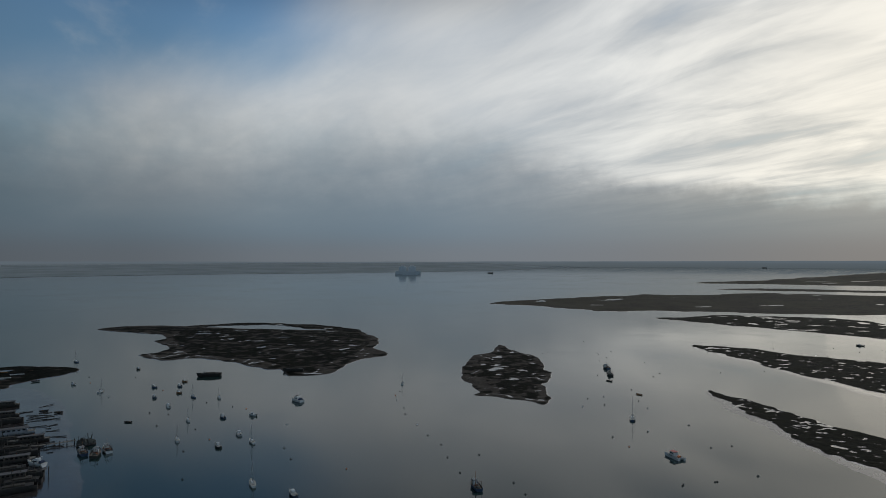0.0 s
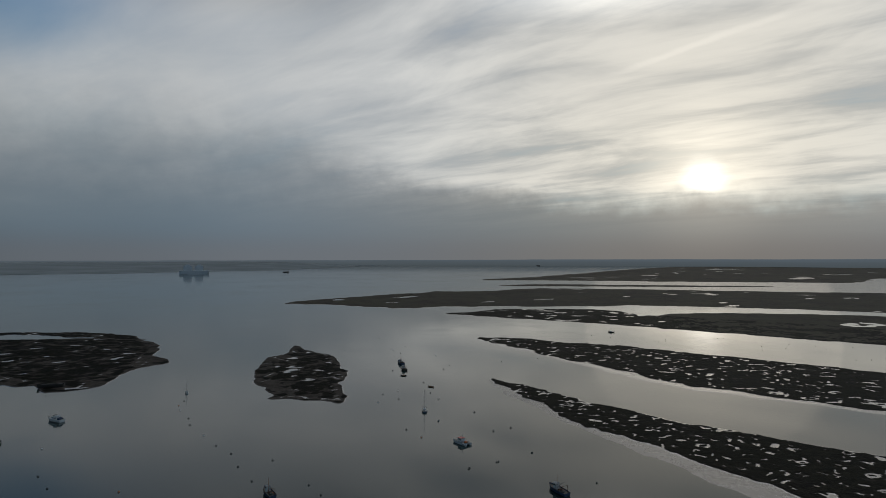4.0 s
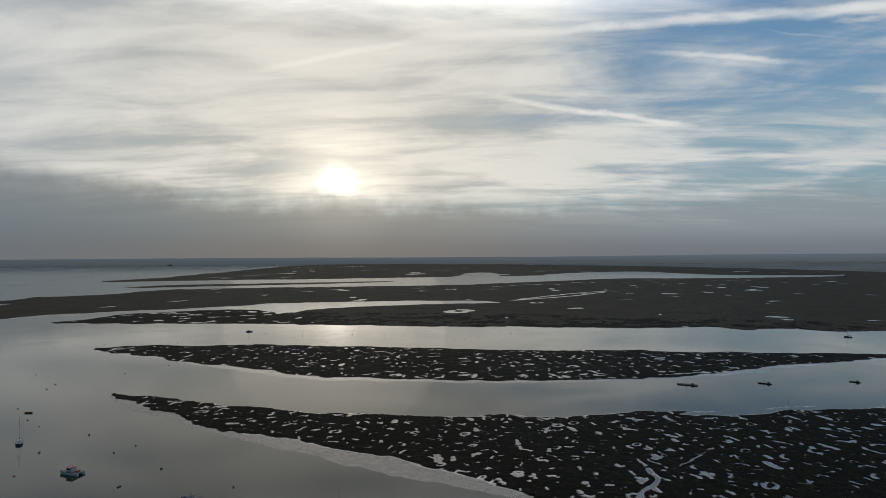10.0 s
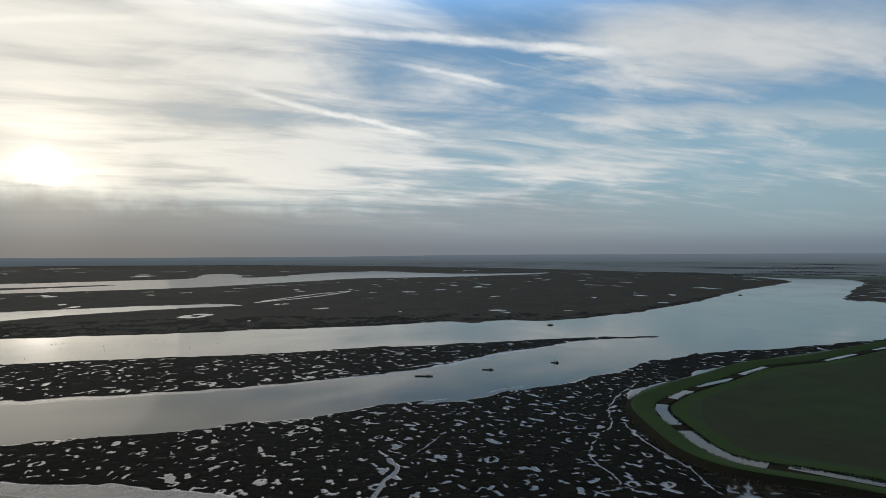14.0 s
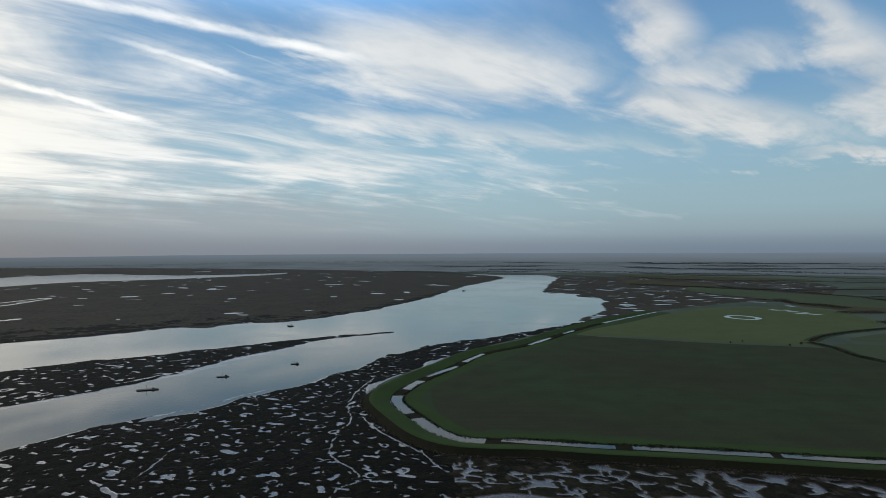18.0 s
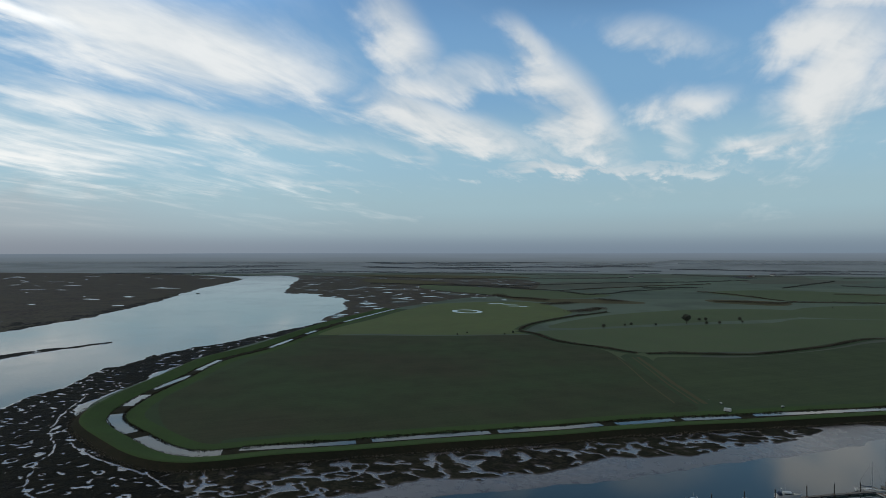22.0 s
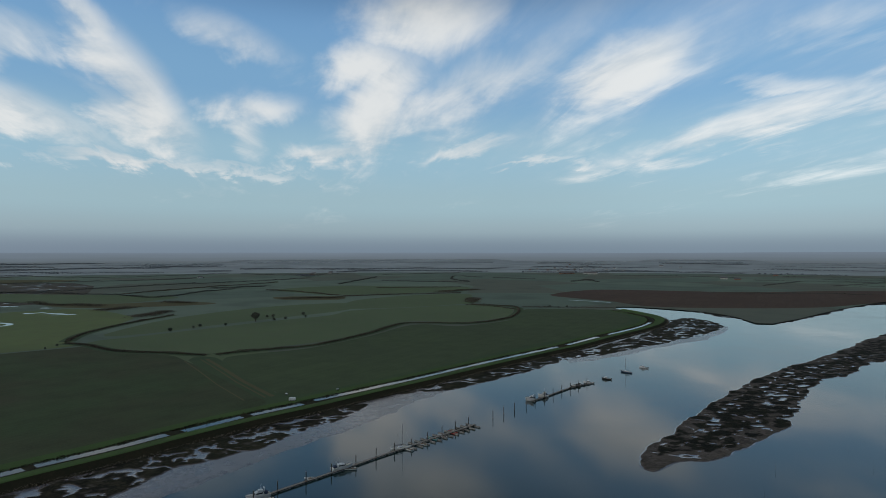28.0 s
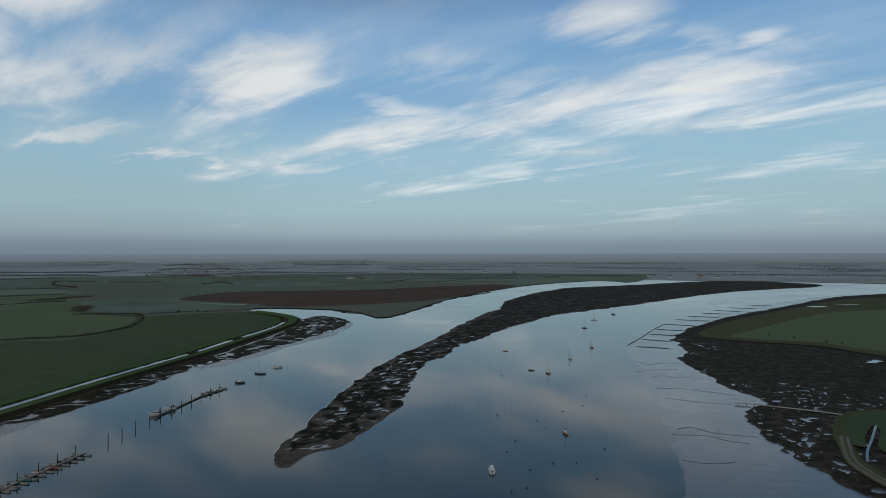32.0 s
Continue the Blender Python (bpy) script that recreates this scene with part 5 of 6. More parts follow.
BUOYS = [(-98.8, 351.1), (-98.5, 340.5), (-94.8, 329.9), (-86.0, 313.4), (-82.0, 301.1), (-71.2, 283.0), (-62.2, 267.0), (-53.6, 255.3), (-47.7, 239.3), (-39.8, 223.3), (-35.8, 245.2), (-19.4, 217.1), (18.8, 280.7), (18.7, 340.8), (19.3, 361.3), (40.5, 337.6), (35.5, 294.0), (24.6, 267.9), (55.6, 307.6), (58.0, 273.2), (39.1, 227.3), (51.4, 232.6), (67.4, 241.5), (36.6, 383.0), (37.7, 353.8)]
BUOYS_WEST = [(-82.6, 218.9), (-117.3, 237.7), (-108.1, 225.0), (-136.6, 196.7), (-191.9, 256.6), (-195.5, 302.9), (-170.5, 255.1), (-154.9, 242.2), (-156.0, 225.3), (-200.0, 276.2), (-211.6, 277.3), (-283.7, 357.6), (-239.6, 325.9), (-176.7, 297.6), (-167.0, 294.6), (-132.6, 271.6), (-334.7, 363.6), (-314.2, 351.5), (-258.5, 304.0), (-299.3, 335.8), (-14.6, 207.6), (10.2, 353.8), (7.0, 334.6), (67.2, 277.5), (67.1, 241.4), (55.3, 307.8), (35.0, 292.3), (50.6, 232.1), (38.6, 226.0), (80.9, 206.5)]
BUOYS_CREEK = [(-50.5, -261.1), (-44.2, -246.4), (-59.6, -231.6), (-67.0, -291.4), (-68.5, -279.6), (-49.6, -303.3), (-107.5, -342.0), (-97.8, -319.1), (-84.4, -308.3), (-85.1, -246.8), (-70.9, -214.1), (-68.5, -230.9), (-49.1, -225.0), (-44.1, -207.6), (-38.3, -205.1), (-56.4, -458.3), (-65.2, -438.7), (-68.9, -402.8), (-101.0, -357.3)]
WITHIES = [(-42.6, -331.0), (-41.1, -270.2), (-29.4, -279.9), (-9.6, -296.0), (2.8, -257.4), (5.8, -225.7), (-33.1, -241.6), (-59.4, -317.3), (-22.7, -298.0), (-30.5, -324.5), (479.7, 55.7), (355.2, 130.3), (616.3, 80.0), (105.8, 179.0), (354.9, 130.5), (353.4, 128.4)]
RAFTS = [(356.0, 188.0, 12, 85), (395.9, 158.7, 8, 88), (443.6, 124.2, 6, 80)]
PONTOON = [(150.8, -128.1), (150.2, -143.5), (149.2, -152.5), (146.8, -163.6), (144.5, -174.2), (141.9, -186.3), (140.1, -196.1), (136.4, -212.6), (133.2, -228.1), (126.4, -257.2)]
PONTOON_FAR = [(119.6, -313.4), (116.4, -329.8), (111.9, -355.5), (104.4, -373.4)]
PILES = [(150.1, -131.8), (149.2, -141.7), (148.8, -152.2), (146.3, -163.3), (144.6, -174.9), (142.0, -186.2), (139.9, -196.3), (138.0, -206.5), (135.5, -215.6), (134.0, -226.0), (132.8, -236.5), (131.0, -245.7), (129.5, -256.0), (124.3, -272.3), (122.8, -282.2), (121.3, -292.2), (119.6, -304.3), (118.4, -314.8), (116.3, -323.6), (114.3, -332.3), (113.0, -343.8), (110.9, -353.1), (108.7, -362.8), (106.5, -372.7)]
TRAWLER = (151.0, -145.6)
CRUISER = (144.1, -180.1)
PONTOON_YACHT = (137.8, -210.9)
WEST_CRUISER = (-148.4, 316.4)
WORKBOAT = (41.1, 257.3)
HULK = (-237.3, 370.8)
WRECK = (-188.8, 397.0)
BERTHED = [(134.5, -211.7, 5, 0), (133.1, -220.6, 5, 0), (133.3, -229.1, 5.5, 4), (131.8, -234.3, 5, 0), (130.0, -241.0, 5.5, 5), (129.1, -246.8, 5, 3)]
FAR_CRUISERS = [(121.4, -316.0), (118.2, -327.0)]
FAR_BERTHED = [(110.3, -361.0, 5, 3), (108.8, -366.4, 5, 3), (105.9, -375.2, 6, 0)]
GROYNES = [[(-207.1, -522.5), (-233.7, -506.6)], [(-229.7, -566.5), (-254.3, -548.3)], [(-253.2, -603.9), (-278.3, -585.4)], [(-276.6, -642.1), (-305.1, -623.4)], [(-307.5, -688.0), (-338.6, -666.7)], [(-343.4, -737.9), (-378.9, -713.3)], [(-378.5, -778.3), (-414.1, -751.2)], [(-417.6, -819.6), (-448.8, -793.9)], [(-456.8, -857.3), (-489.8, -825.1)], [(-503.9, -898.5), (-538.2, -872.2)], [(-559.3, -938.5), (-591.8, -920.1)]]
FENCE = [(-203.7, -529.1), (-231.2, -570.1), (-272.3, -635.4), (-309.0, -687.9)]
MUD_RILLS = [[(-180, -448), (-183, -433), (-196, -440), (-210, -434)], [(-165, -389), (-176, -394), (-182, -386), (-192, -387)], [(-154, -356), (-168, -355), (-178, -348), (-192, -335)], [(-128, -272), (-136, -274), (-141, -266), (-149, -261), (-158, -257)], [(-122, -264), (-136, -261), (-142, -253), (-149, -249)], [(-164, -409), (-181, -414), (-196, -415)], [(-150, -332), (-164, -321), (-177, -315)], [(-110, -231), (-120, -226), (-130, -227)]]
JETTY = [(-180.0, -315.0), (-190.3, -310.1), (-199.3, -303.8), (-209.9, -296.4), (-220.9, -286.8)]
LANE = [(-193.2, -251.7), (-179.3, -231.5), (-172.7, -219.6), (-170.1, -209.9), (-168.4, -199.8), (-168.6, -191.5), (-170.5, -180.6)]
BANK_DITCH = [(-219.7, -266.1), (-202.3, -247.2), (-186.9, -230.9), (-178.1, -219.8)]
BANK_WALL = [(-261.4, -276.5), (-247.2, -292.7), (-230.1, -291.4), (-213.8, -280.2), (-197.3, -259.4), (-187.8, -244.6), (-177.7, -225.2), (-173.6, -211.0), (-170.6, -196.0), (-172.3, -182.5)]
TREES = [(546.5, -522.2, 12), (546.2, -406.6, 5.25), (552.2, -447.9, 4.5), (551.3, -438.8, 3.75), (529.8, -535.2, 4.5), (526.6, -551.3, 4.5), (541.9, -473.5, 3.75), (526.8, -586.6, 3.75), (304.5, -870.9, 4.5), (279.4, -875.4, 4.5), (266.9, -877.6, 3.75), (292.0, -873.1, 3.0), (544.8, -295.1, 3.0), (553.1, -237.5, 2.25), (538.0, -281.9, 2.25), (560.6, -251.4, 2.25), (544.5, -602.0, 5.25), (557.3, -561.8, 5.25), (562.0, -555.9, 4.5), (626.0, -877.3, 3.0), (-364.2, -575.3, 3.0), (-382.7, -519.4, 3.75), (-389.2, -508.5, 3.0), (-373.2, -550.0, 3.0)]
HOUSES = [(1644.6, -1867.8, 14), (1697.0, -2045.2, 16), (782.7, -2451.9, 60), (688.5, -2466.5, 55), (168.3, -2157.0, 22), (125.8, -2110.0, 18), (1730.5, -2089.3, 15), (1674.5, -1915.1, 15), (676.8, -2468.3, 30), (1736.3, -1408.7, 14), (597.8, -3577.1, 20), (477.6, -3444.5, 14), (-581.7, -3007.3, 14), (-893.2, -3503.3, 14), (-400.1, -2796.8, 14), (24.9, -2569.3, 15), (-935.9, -2205.8, 16), (-982.0, -2140.5, 14), (-1123.1, -2067.6, 14), (-1121.2, -2184.4, 14), (-536.7, -2788.7, 14)]
VILLAGE = [(1112.3, -2988.4, 12), (1198.8, -3302.9, 14), (1009.2, -2861.2, 12), (1072.1, -3148.6, 12), (989.6, -3004.9, 14), (1060.1, -3320.8, 12), (922.7, -3013.9, 12), (931.5, -3167.1, 14), (999.4, -3517.2, 12), (829.8, -3026.4, 12), (877.2, -3344.3, 14), (766.1, -3034.9, 12), (917.9, -2744.8, 10), (803.7, -2642.6, 10), (764.3, -3189.1, 12), (654.7, -2909.8, 12), (1098.6, -2849.0, 12), (1164.7, -3707.1, 12)]
HOUSEBOATS = [(-276.5, 254.1, 13, 82, 3), (-246.7, 229.1, 20, 85, 0), (-228.6, 222.3, 15, 84, 3), (-295.6, 271.6, 14, 80, 3), (-211.9, 198.1, 16, 86, 3), (-196.3, 182.1, 15, 84, 3)]
YARD_CRUISERS = [(-200.4, 198.2, 8, 40)]
YARD_BOATS = [(-213.0, 201.2, 6, 80, 0), (-198.3, 185.5, 6, 85, 4), (-198.3, 181.7, 6, 80, 0), (-230.5, 211.9, 5.5, 75, 0), (-215.0, 198.5, 6, 80, 0), (-203.3, 192.4, 7, 80, 3), (-266.7, 268.1, 4, 85, 3), (-257.1, 267.3, 4, 70, 3), (-222.8, 213.5, 5, 80, 3)]
SPIT_BOATS = [(-364.7, 336.2, 6, 80, 0), (-364.4, 332.5, 5, 70, 0), (-368.9, 346.5, 4.5, 85, 0), (-366.3, 349.0, 4.5, 80, 0), (-383.8, 352.4, 5, 75, 2), (-369.4, 360.2, 4, 85, 3), (-336.7, 331.9, 4.5, 85, 3)]
YARD_HULKS = [(-265.3, 245.8, 13, 84), (-215.4, 206.4, 12, 86), (-224.5, 209.4, 14, 82), (-204.2, 188.2, 15, 85), (-188.6, 180.0, 13, 80), (-185.7, 173.7, 15, 86), (-192.3, 186.7, 10, 80), (-237.9, 219.6, 11, 84)]
YARD_POSTS = [(-229.0, 212.2), (-224.1, 210.7), (-222.8, 213.5), (-217.6, 212.0), (-211.9, 194.8), (-217.2, 202.6), (-218.8, 216.9), (-235.9, 216.0), (-197.0, 189.6), (-232.3, 219.4)]
YARD_JETTY = [(-226.4, 213.3), (-218.2, 216.3), (-212.9, 221.3), (-208.6, 226.2)]
GEAR_HEAP = (-202.6, 225.4)
STATION = (-732.1, 2738.4)
FAR_BARGES = [(-379.0, 2995.2, 28), (1362.9, 4706.7, 30), (1343.7, 4629.0, 25)]
RING_POND = (783.1, -351.3)
POOLS = [(889.0, -451.4, 22, 9), (859.2, -461.9, 18, 8), (832.2, -459.8, 26, 7), (1091.4, -412.1, 30, 10), (1179.0, -427.6, 16, 8), (1438.3, -408.5, 34, 12), (1353.1, -412.9, 28, 10), (1037.5, -490.4, 20, 9), (1137.2, -488.2, 40, 8), (959.5, -502.7, 14, 9), (983.1, -313.8, 40, 6), (-352.1, -428.3, 10, 9), (-641.6, -891.4, 22, 14), (-720.4, -927.9, 26, 6)]
WHITES = [(232.3, -248.2, 3.5), (227.7, -281.2, 1.6), (170.5, -438.1, 2.2), (245.4, -257.6, 1.4)]


# boats on the water
for x, y, L, rel, c in YACHTS:
    stand(yacht(L * (0.82 if y > 150 else 1.0), PAINTS[c], WORDS[c]), x, y, rel)
for x, y, L, rel, c in MOTORBOATS:
    stand(motor_boat(L * (0.82 if y > 150 else 1.0), PAINTS[c], WORDS[c]), x, y, rel)
for i, (x, y, L, rel, c) in enumerate(FISHING):
    stand(fishing_boat(L, PAINTS[c], WORDS[c], i), x, y, rel)
for x, y, L, rel, c in DINGHIES:
    stand(dinghy(L, PAINTS[c], WORDS[c]), x, y, rel)
stand(cruiser(9.5, "white motor cruiser with a flybridge lying to a mooring"), *WEST_CRUISER, 35)
stand(cruiser(7.6, "white trawler yacht with dark canopy alongside the pontoon"), *TRAWLER, 108)
stand(cruiser(7.6, "white sports cruiser with raked screen alongside the pontoon", False), *CRUISER, -70)
stand(yacht(8.5, WHITE, "white", "tied to the pontoon", "berthed boats"), *PONTOON_YACHT, -75)


def workboat():
    t = thing("catamaran_workboat", "white twin-hulled work boat with a red-topped wheelhouse", "boat")
    for s in (-1, 1):
        part("hull", hull(11, 1.7, 1.1, 0.5, 0.85, 0.6, 0.5), WHITE, t).location.x = s * 1.7
    part("deck", block((4.9, 9.6, 0.22), (0, -0.5, 1.0), 0.05), GREYDECK, t)
    c = part("wheelhouse", block((3.0, 3.4, 1.9), (0, 0.8, 1.2), 0.12, 0.9), WHITE, t)
    part("roof", block((3.2, 3.6, 0.14), (0, 0.7, 3.08), 0.05), RED, c, "red roof")
    part("windscreen", block((2.5, 0.06, 0.7), (0, 2.42, 2.1), 0.02), GLASS, c)
    for s in (-1, 1):
        part("side_window", block((0.06, 2.4, 0.6), (s * 1.44, 0.8, 2.1), 0.02), GLASS, c)
    part("mast", rod((0, -0.2, 3.1), (0, -0.2, 5.4), 0.06, 6), ALLOY, t)
    for s in (-1, 1):
        part("guard_rail", rod((s * 2.35, -5, 2.0), (s * 2.35, 3.5, 2.1), 0.03, 4), STEEL, t)
    part("engine_box", block((1.8, 1.3, 0.8), (0, -3.2, 1.2), 0.08), ORANGE, t)
    return t


w = stand(workboat(), *WORKBOAT, 40)
w.matrix_world = w.matrix_world @ Matrix.Scale(0.75, 4)


ROTTEN = plain("rotten_deck_timber", (.05, .042, .034), 0.9, 0, 0.5, 1.2)


def hulk(L, label):
    t = thing("barge_hulk", label, "barge")
    part("hull", hull(L, L * 0.26, 1.9, 0.5, 0.95, 0.8, 0.4), TAR, t)
    part("bulwark", block((L * 0.25, L * 0.8, 0.3), (0, -0.03 * L, 1.85), 0.06), TAR, t)
    part("hatch", block((L * 0.15, L * 0.42, 0.5), (0, -0.05 * L, 2.1), 0.05), ROTTEN, t)
    part("mast_stump", rod((0, 0.2 * L, 1.9), (0.1, 0.2 * L, 5.5), 0.12, 7, r2=0.07), TAR, t)
    for i in range(5):
        part("broken_frame", rod((L * .12 * (-1) ** i, (-.35 + .15 * i) * L, 1.9), (L * .13 * (-1) ** i, (-.35 + .15 * i) * L, 2.8 + .2 * (i % 3)), 0.1, 5), TAR, t)
    return t


stand(hulk(15, "black timber barge hulk lying afloat on a mooring"), *HULK, 80)
stand(hulk(14, "dark wrecked hulk aground on the island's edge"), *WRECK, 75, 0.1)

# mooring buoys and withies
rnd = random.Random(5)
proto = [buoy(BLACK, "small dark mooring buoy"), buoy(ORANGE, "small orange mooring buoy"), buoy(WHITE, "small white mooring buoy")]
spots = BUOYS + BUOYS_WEST + BUOYS_CREEK
for i in range(58):        # trot moorings in loose rows off the saltings
    a, r = radians(8 - 0.95 * i + rnd.uniform(-2, 2)), rnd.choice((440, 500, 560, 610)) + rnd.uniform(-25, 25)
    if i > 26:
        r = rnd.choice((575, 610, 640)) + rnd.uniform(-12, 12)
    spots = spots + [(-math.sin(a) * r, math.cos(a) * r)]
for i, (x, y) in enumerate(spots):
    k = proto[0 if rnd.random() < 0.75 else rnd.choice((1, 2))]
    if i < 3:
        proto[i].matrix_world = pose(x, y, 0)
    else:
        copy_thing(k, pose(x, y, 0, 0, 0, rnd.uniform(0, 360)))
first = None
for x, y in WITHIES:
    m = pose(x, y, 0, rnd.uniform(-6, 6), rnd.uniform(-6, 6), rnd.uniform(0, 90))
    if first is None:
        first = thing("withy", "thin leaning withy pole standing in the water", "pole", "withies")
        part("pole", rod((0, 0, -1), (0, 0, 2.6), 0.035, 5, r2=0.02), PILE, first)
        part("twigs", rod((0, 0, 2.3), (0.25, 0.1, 2.9), 0.015, 4), PILE, first)
        first.matrix_world = m
    else:
        copy_thing(first, m)


def raft(L):
    t = thing("mooring_raft", "low dark timber raft with a post in mid-channel", "raft", "rafts")
    for i in range(6):
        part("plank", block((L * 0.28 / 6 * 0.92, L, 0.12), ((i - 2.5) * L * 0.28 / 6, 0, 0.35), 0.02), PLANK, t)
    for s in (-1, 1):
        part("float", rod((s * L * .1, -L * .48, .12), (s * L * .1, L * .48, .12), .26, 8), BLACK, t)
    part("post", rod((0, L * .05, .4), (0, L * .05, 3.2), .07, 6), PILE, t)
    part("winch_box", block((.9, 1.2, .8), (0, -L * .25, .46), .06), RUST, t)
    return t


for x, y, L, rel in RAFTS:
    stand(raft(L), x, y, rel)


# ---- the pontoon ----
def pontoon_run(line, label, width=1.35):
    t = thing("pontoon", label, "pontoon")
    for (ax, ay), (bx, by) in zip(line, line[1:]):
        a, b = Vector((ax, ay, 0)), Vector((bx, by, 0))
        n = max(1, round((b - a).length / 6))
        turn = math.degrees(math.atan2(-(b - a).x, (b - a).y))
        for i in range(n):
            c = a.lerp(b, (i + 0.5) / n)
            ln = (b - a).length / n - 0.12
            d = part("deck_section", block((width, ln, 0.16), (c.x, c.y, 0.42), 0.03, 1, turn), PLANK, t)
            part("float", block((width * 0.8, ln * 0.8, 0.5), (c.x, c.y, -0.08), 0.05, 1, turn), STONE, d)
            part("edge_beam", block((0.14, ln, 0.22), (c.x + math.cos(radians(turn)) * width / 2, c.y + math.sin(radians(turn)) * width / 2, 0.34), 0.02, 1, turn), TAR, d)
    return t


pontoon_run(PONTOON, "long grey floating walkway moored between timber piles")
pontoon_run(PONTOON_FAR, "floating walkway with covered boats moored between piles")
first = None
for x, y in PILES:
    if first is None:
        first = thing("mooring_pile", "tall dark timber mooring pile in the channel", "pile", "mooring piles")
        part("shaft", rod((0, 0, -1), (0, 0, 4.0), 0.17, 10), PILE, first)
        part("cap", rod((0, 0, 4.0), (0, 0, 4.25), 0.2, 10, r2=0.05), STEEL, first)
        part("guide_ring", rod((0, 0, .45), (0, 0, .6), .3, 10), RUST, first)
        first.matrix_world = pose(x, y, 0)
    else:
        copy_thing(first, pose(x, y, rnd.uniform(-0.4, 0.2), rnd.uniform(-1.5, 1.5), rnd.uniform(-1.5, 1.5), 0))
# finger berths, both sides of the far end of the walkway
a, b = Vector((*PONTOON[-3], 0)), Vector((*PONTOON[-1], 0))
run = (b - a).normalized()
across = math.degrees(math.atan2(-run.x, run.y)) + 90
out = Vector((-run.y, run.x, 0))
first = None
for i in range(12):
    c = a.lerp(b, (i + 0.5) / 12)
    m = pose(c.x, c.y, 0, 0, 0, across)
    if first is None:
        first = thing("finger_pontoon", "narrow finger berth across the walkway", "pontoon", "finger berths")
        for s in (-1, 1):
            part("deck_section", block((0.8, 3.4, 0.14), (0, s * 2.7, 0.4), 0.03), PLANK, first)
            part("float", block((0.7, 3.0, 0.45), (0, s * 2.7, -0.06), 0.05), STONE, first)
        first.matrix_world = m
    else:
        copy_thing(first, m)
for x, y, L, c in BERTHED:
    stand(dinghy(L, PAINTS[c], WORDS[c], "berthed boats", "tied in a finger berth"), x, y, 0).matrix_world = pose(x, y, 0, 0, 0, across + rnd.uniform(-4, 4))
for x, y in FAR_CRUISERS:
    stand(cruiser(5.6, "white motor cruiser tied to the far pontoon"), x, y, 100)
for x, y, L, c in FAR_BERTHED:
    stand(motor_boat(L, PAINTS[c], WORDS[c], "berthed boats", "tied to a pontoon"), x, y, 95 + rnd.uniform(-8, 8))


# ---- sea wall, ditch and banks ----
def sweep(line, profile, bm=None):
    """Runs a cross-section (offset, height) along a line; positive offsets lie to its right."""
    bm = bm or bmesh.new()
    rows = []
    for i, p in enumerate(line):
        a, b = Vector(line[max(i - 1, 0)]), Vector(line[min(i + 1, len(line) - 1)])
        d = (b - a).normalized()
        rows.append([bm.verts.new((p[0] + d.y * o, p[1] - d.x * o, z)) for o, z in profile])
    for r, s in zip(rows, rows[1:]):
        for k in range(len(profile) - 1):
            bm.faces.new((r[k], r[k + 1], s[k + 1], s[k])).smooth = True
    return bm


line = rounded(DITCH, 6, False)
mid = len(line) // 2
a, b = Vector(line[mid]), Vector(line[mid + 1])
SEA = 1 if (b - a).y * -a.x + -(b - a).x * -a.y > 0 else -1     # side of the line towards the water
wall = thing("sea_wall", "grassy earth sea wall curving along the saltings", "embankment", "", "structure")
part("grass_crest", sweep(line, [(o * SEA, z) for o, z in ((3.2, .7), (4.5, 1.25), (9.5, 1.45), (13, 2.7), (14.8, 2.75), (15.2, 2.6))]), BANK, wall, "mown bright green crest and berm")
part("outer_face", sweep(line, [(o * SEA, z) for o, z in ((15.2, 2.61), (16.4, 1.7), (18, .85), (19.6, .1))]), ROUGH, wall, "dark rough herbage on the seaward face")
head = thing("headland_strip", "pale grass headland between ditch and crop", "grass strip", "", "structure")
part("turf", sweep(line, [(o * SEA, z) for o, z in ((-34, .95), (-13, .99), (-8, 1.08), (-4.2, 1.1), (-3.4, .75))]), HEADLAND, head)
part("mown_edge", sweep(line, [(o * SEA, z) for o, z in ((-12.5, 1.02), (-8.2, 1.115), (-4.6, 1.13))]), BANK, head, "brighter mown edge beside the ditch")
part("ditch_bed", sweep(line, [(o * SEA, z) for o, z in ((-3.6, .93), (3.5, .93))]), ROUGH, head, "weedy ditch bed")
for i, pts in enumerate(DITCH_WATER):
    wide = 5.0 if 5 <= i <= 7 else 2.5
    w = part("ditch_water", sweep(rounded(pts, 5, False), [(-wide, 1.0), (wide, 1.0)]), WATER)
    tagged(w, "still sky-lit water in the borrow ditch", "water", "", "structure")


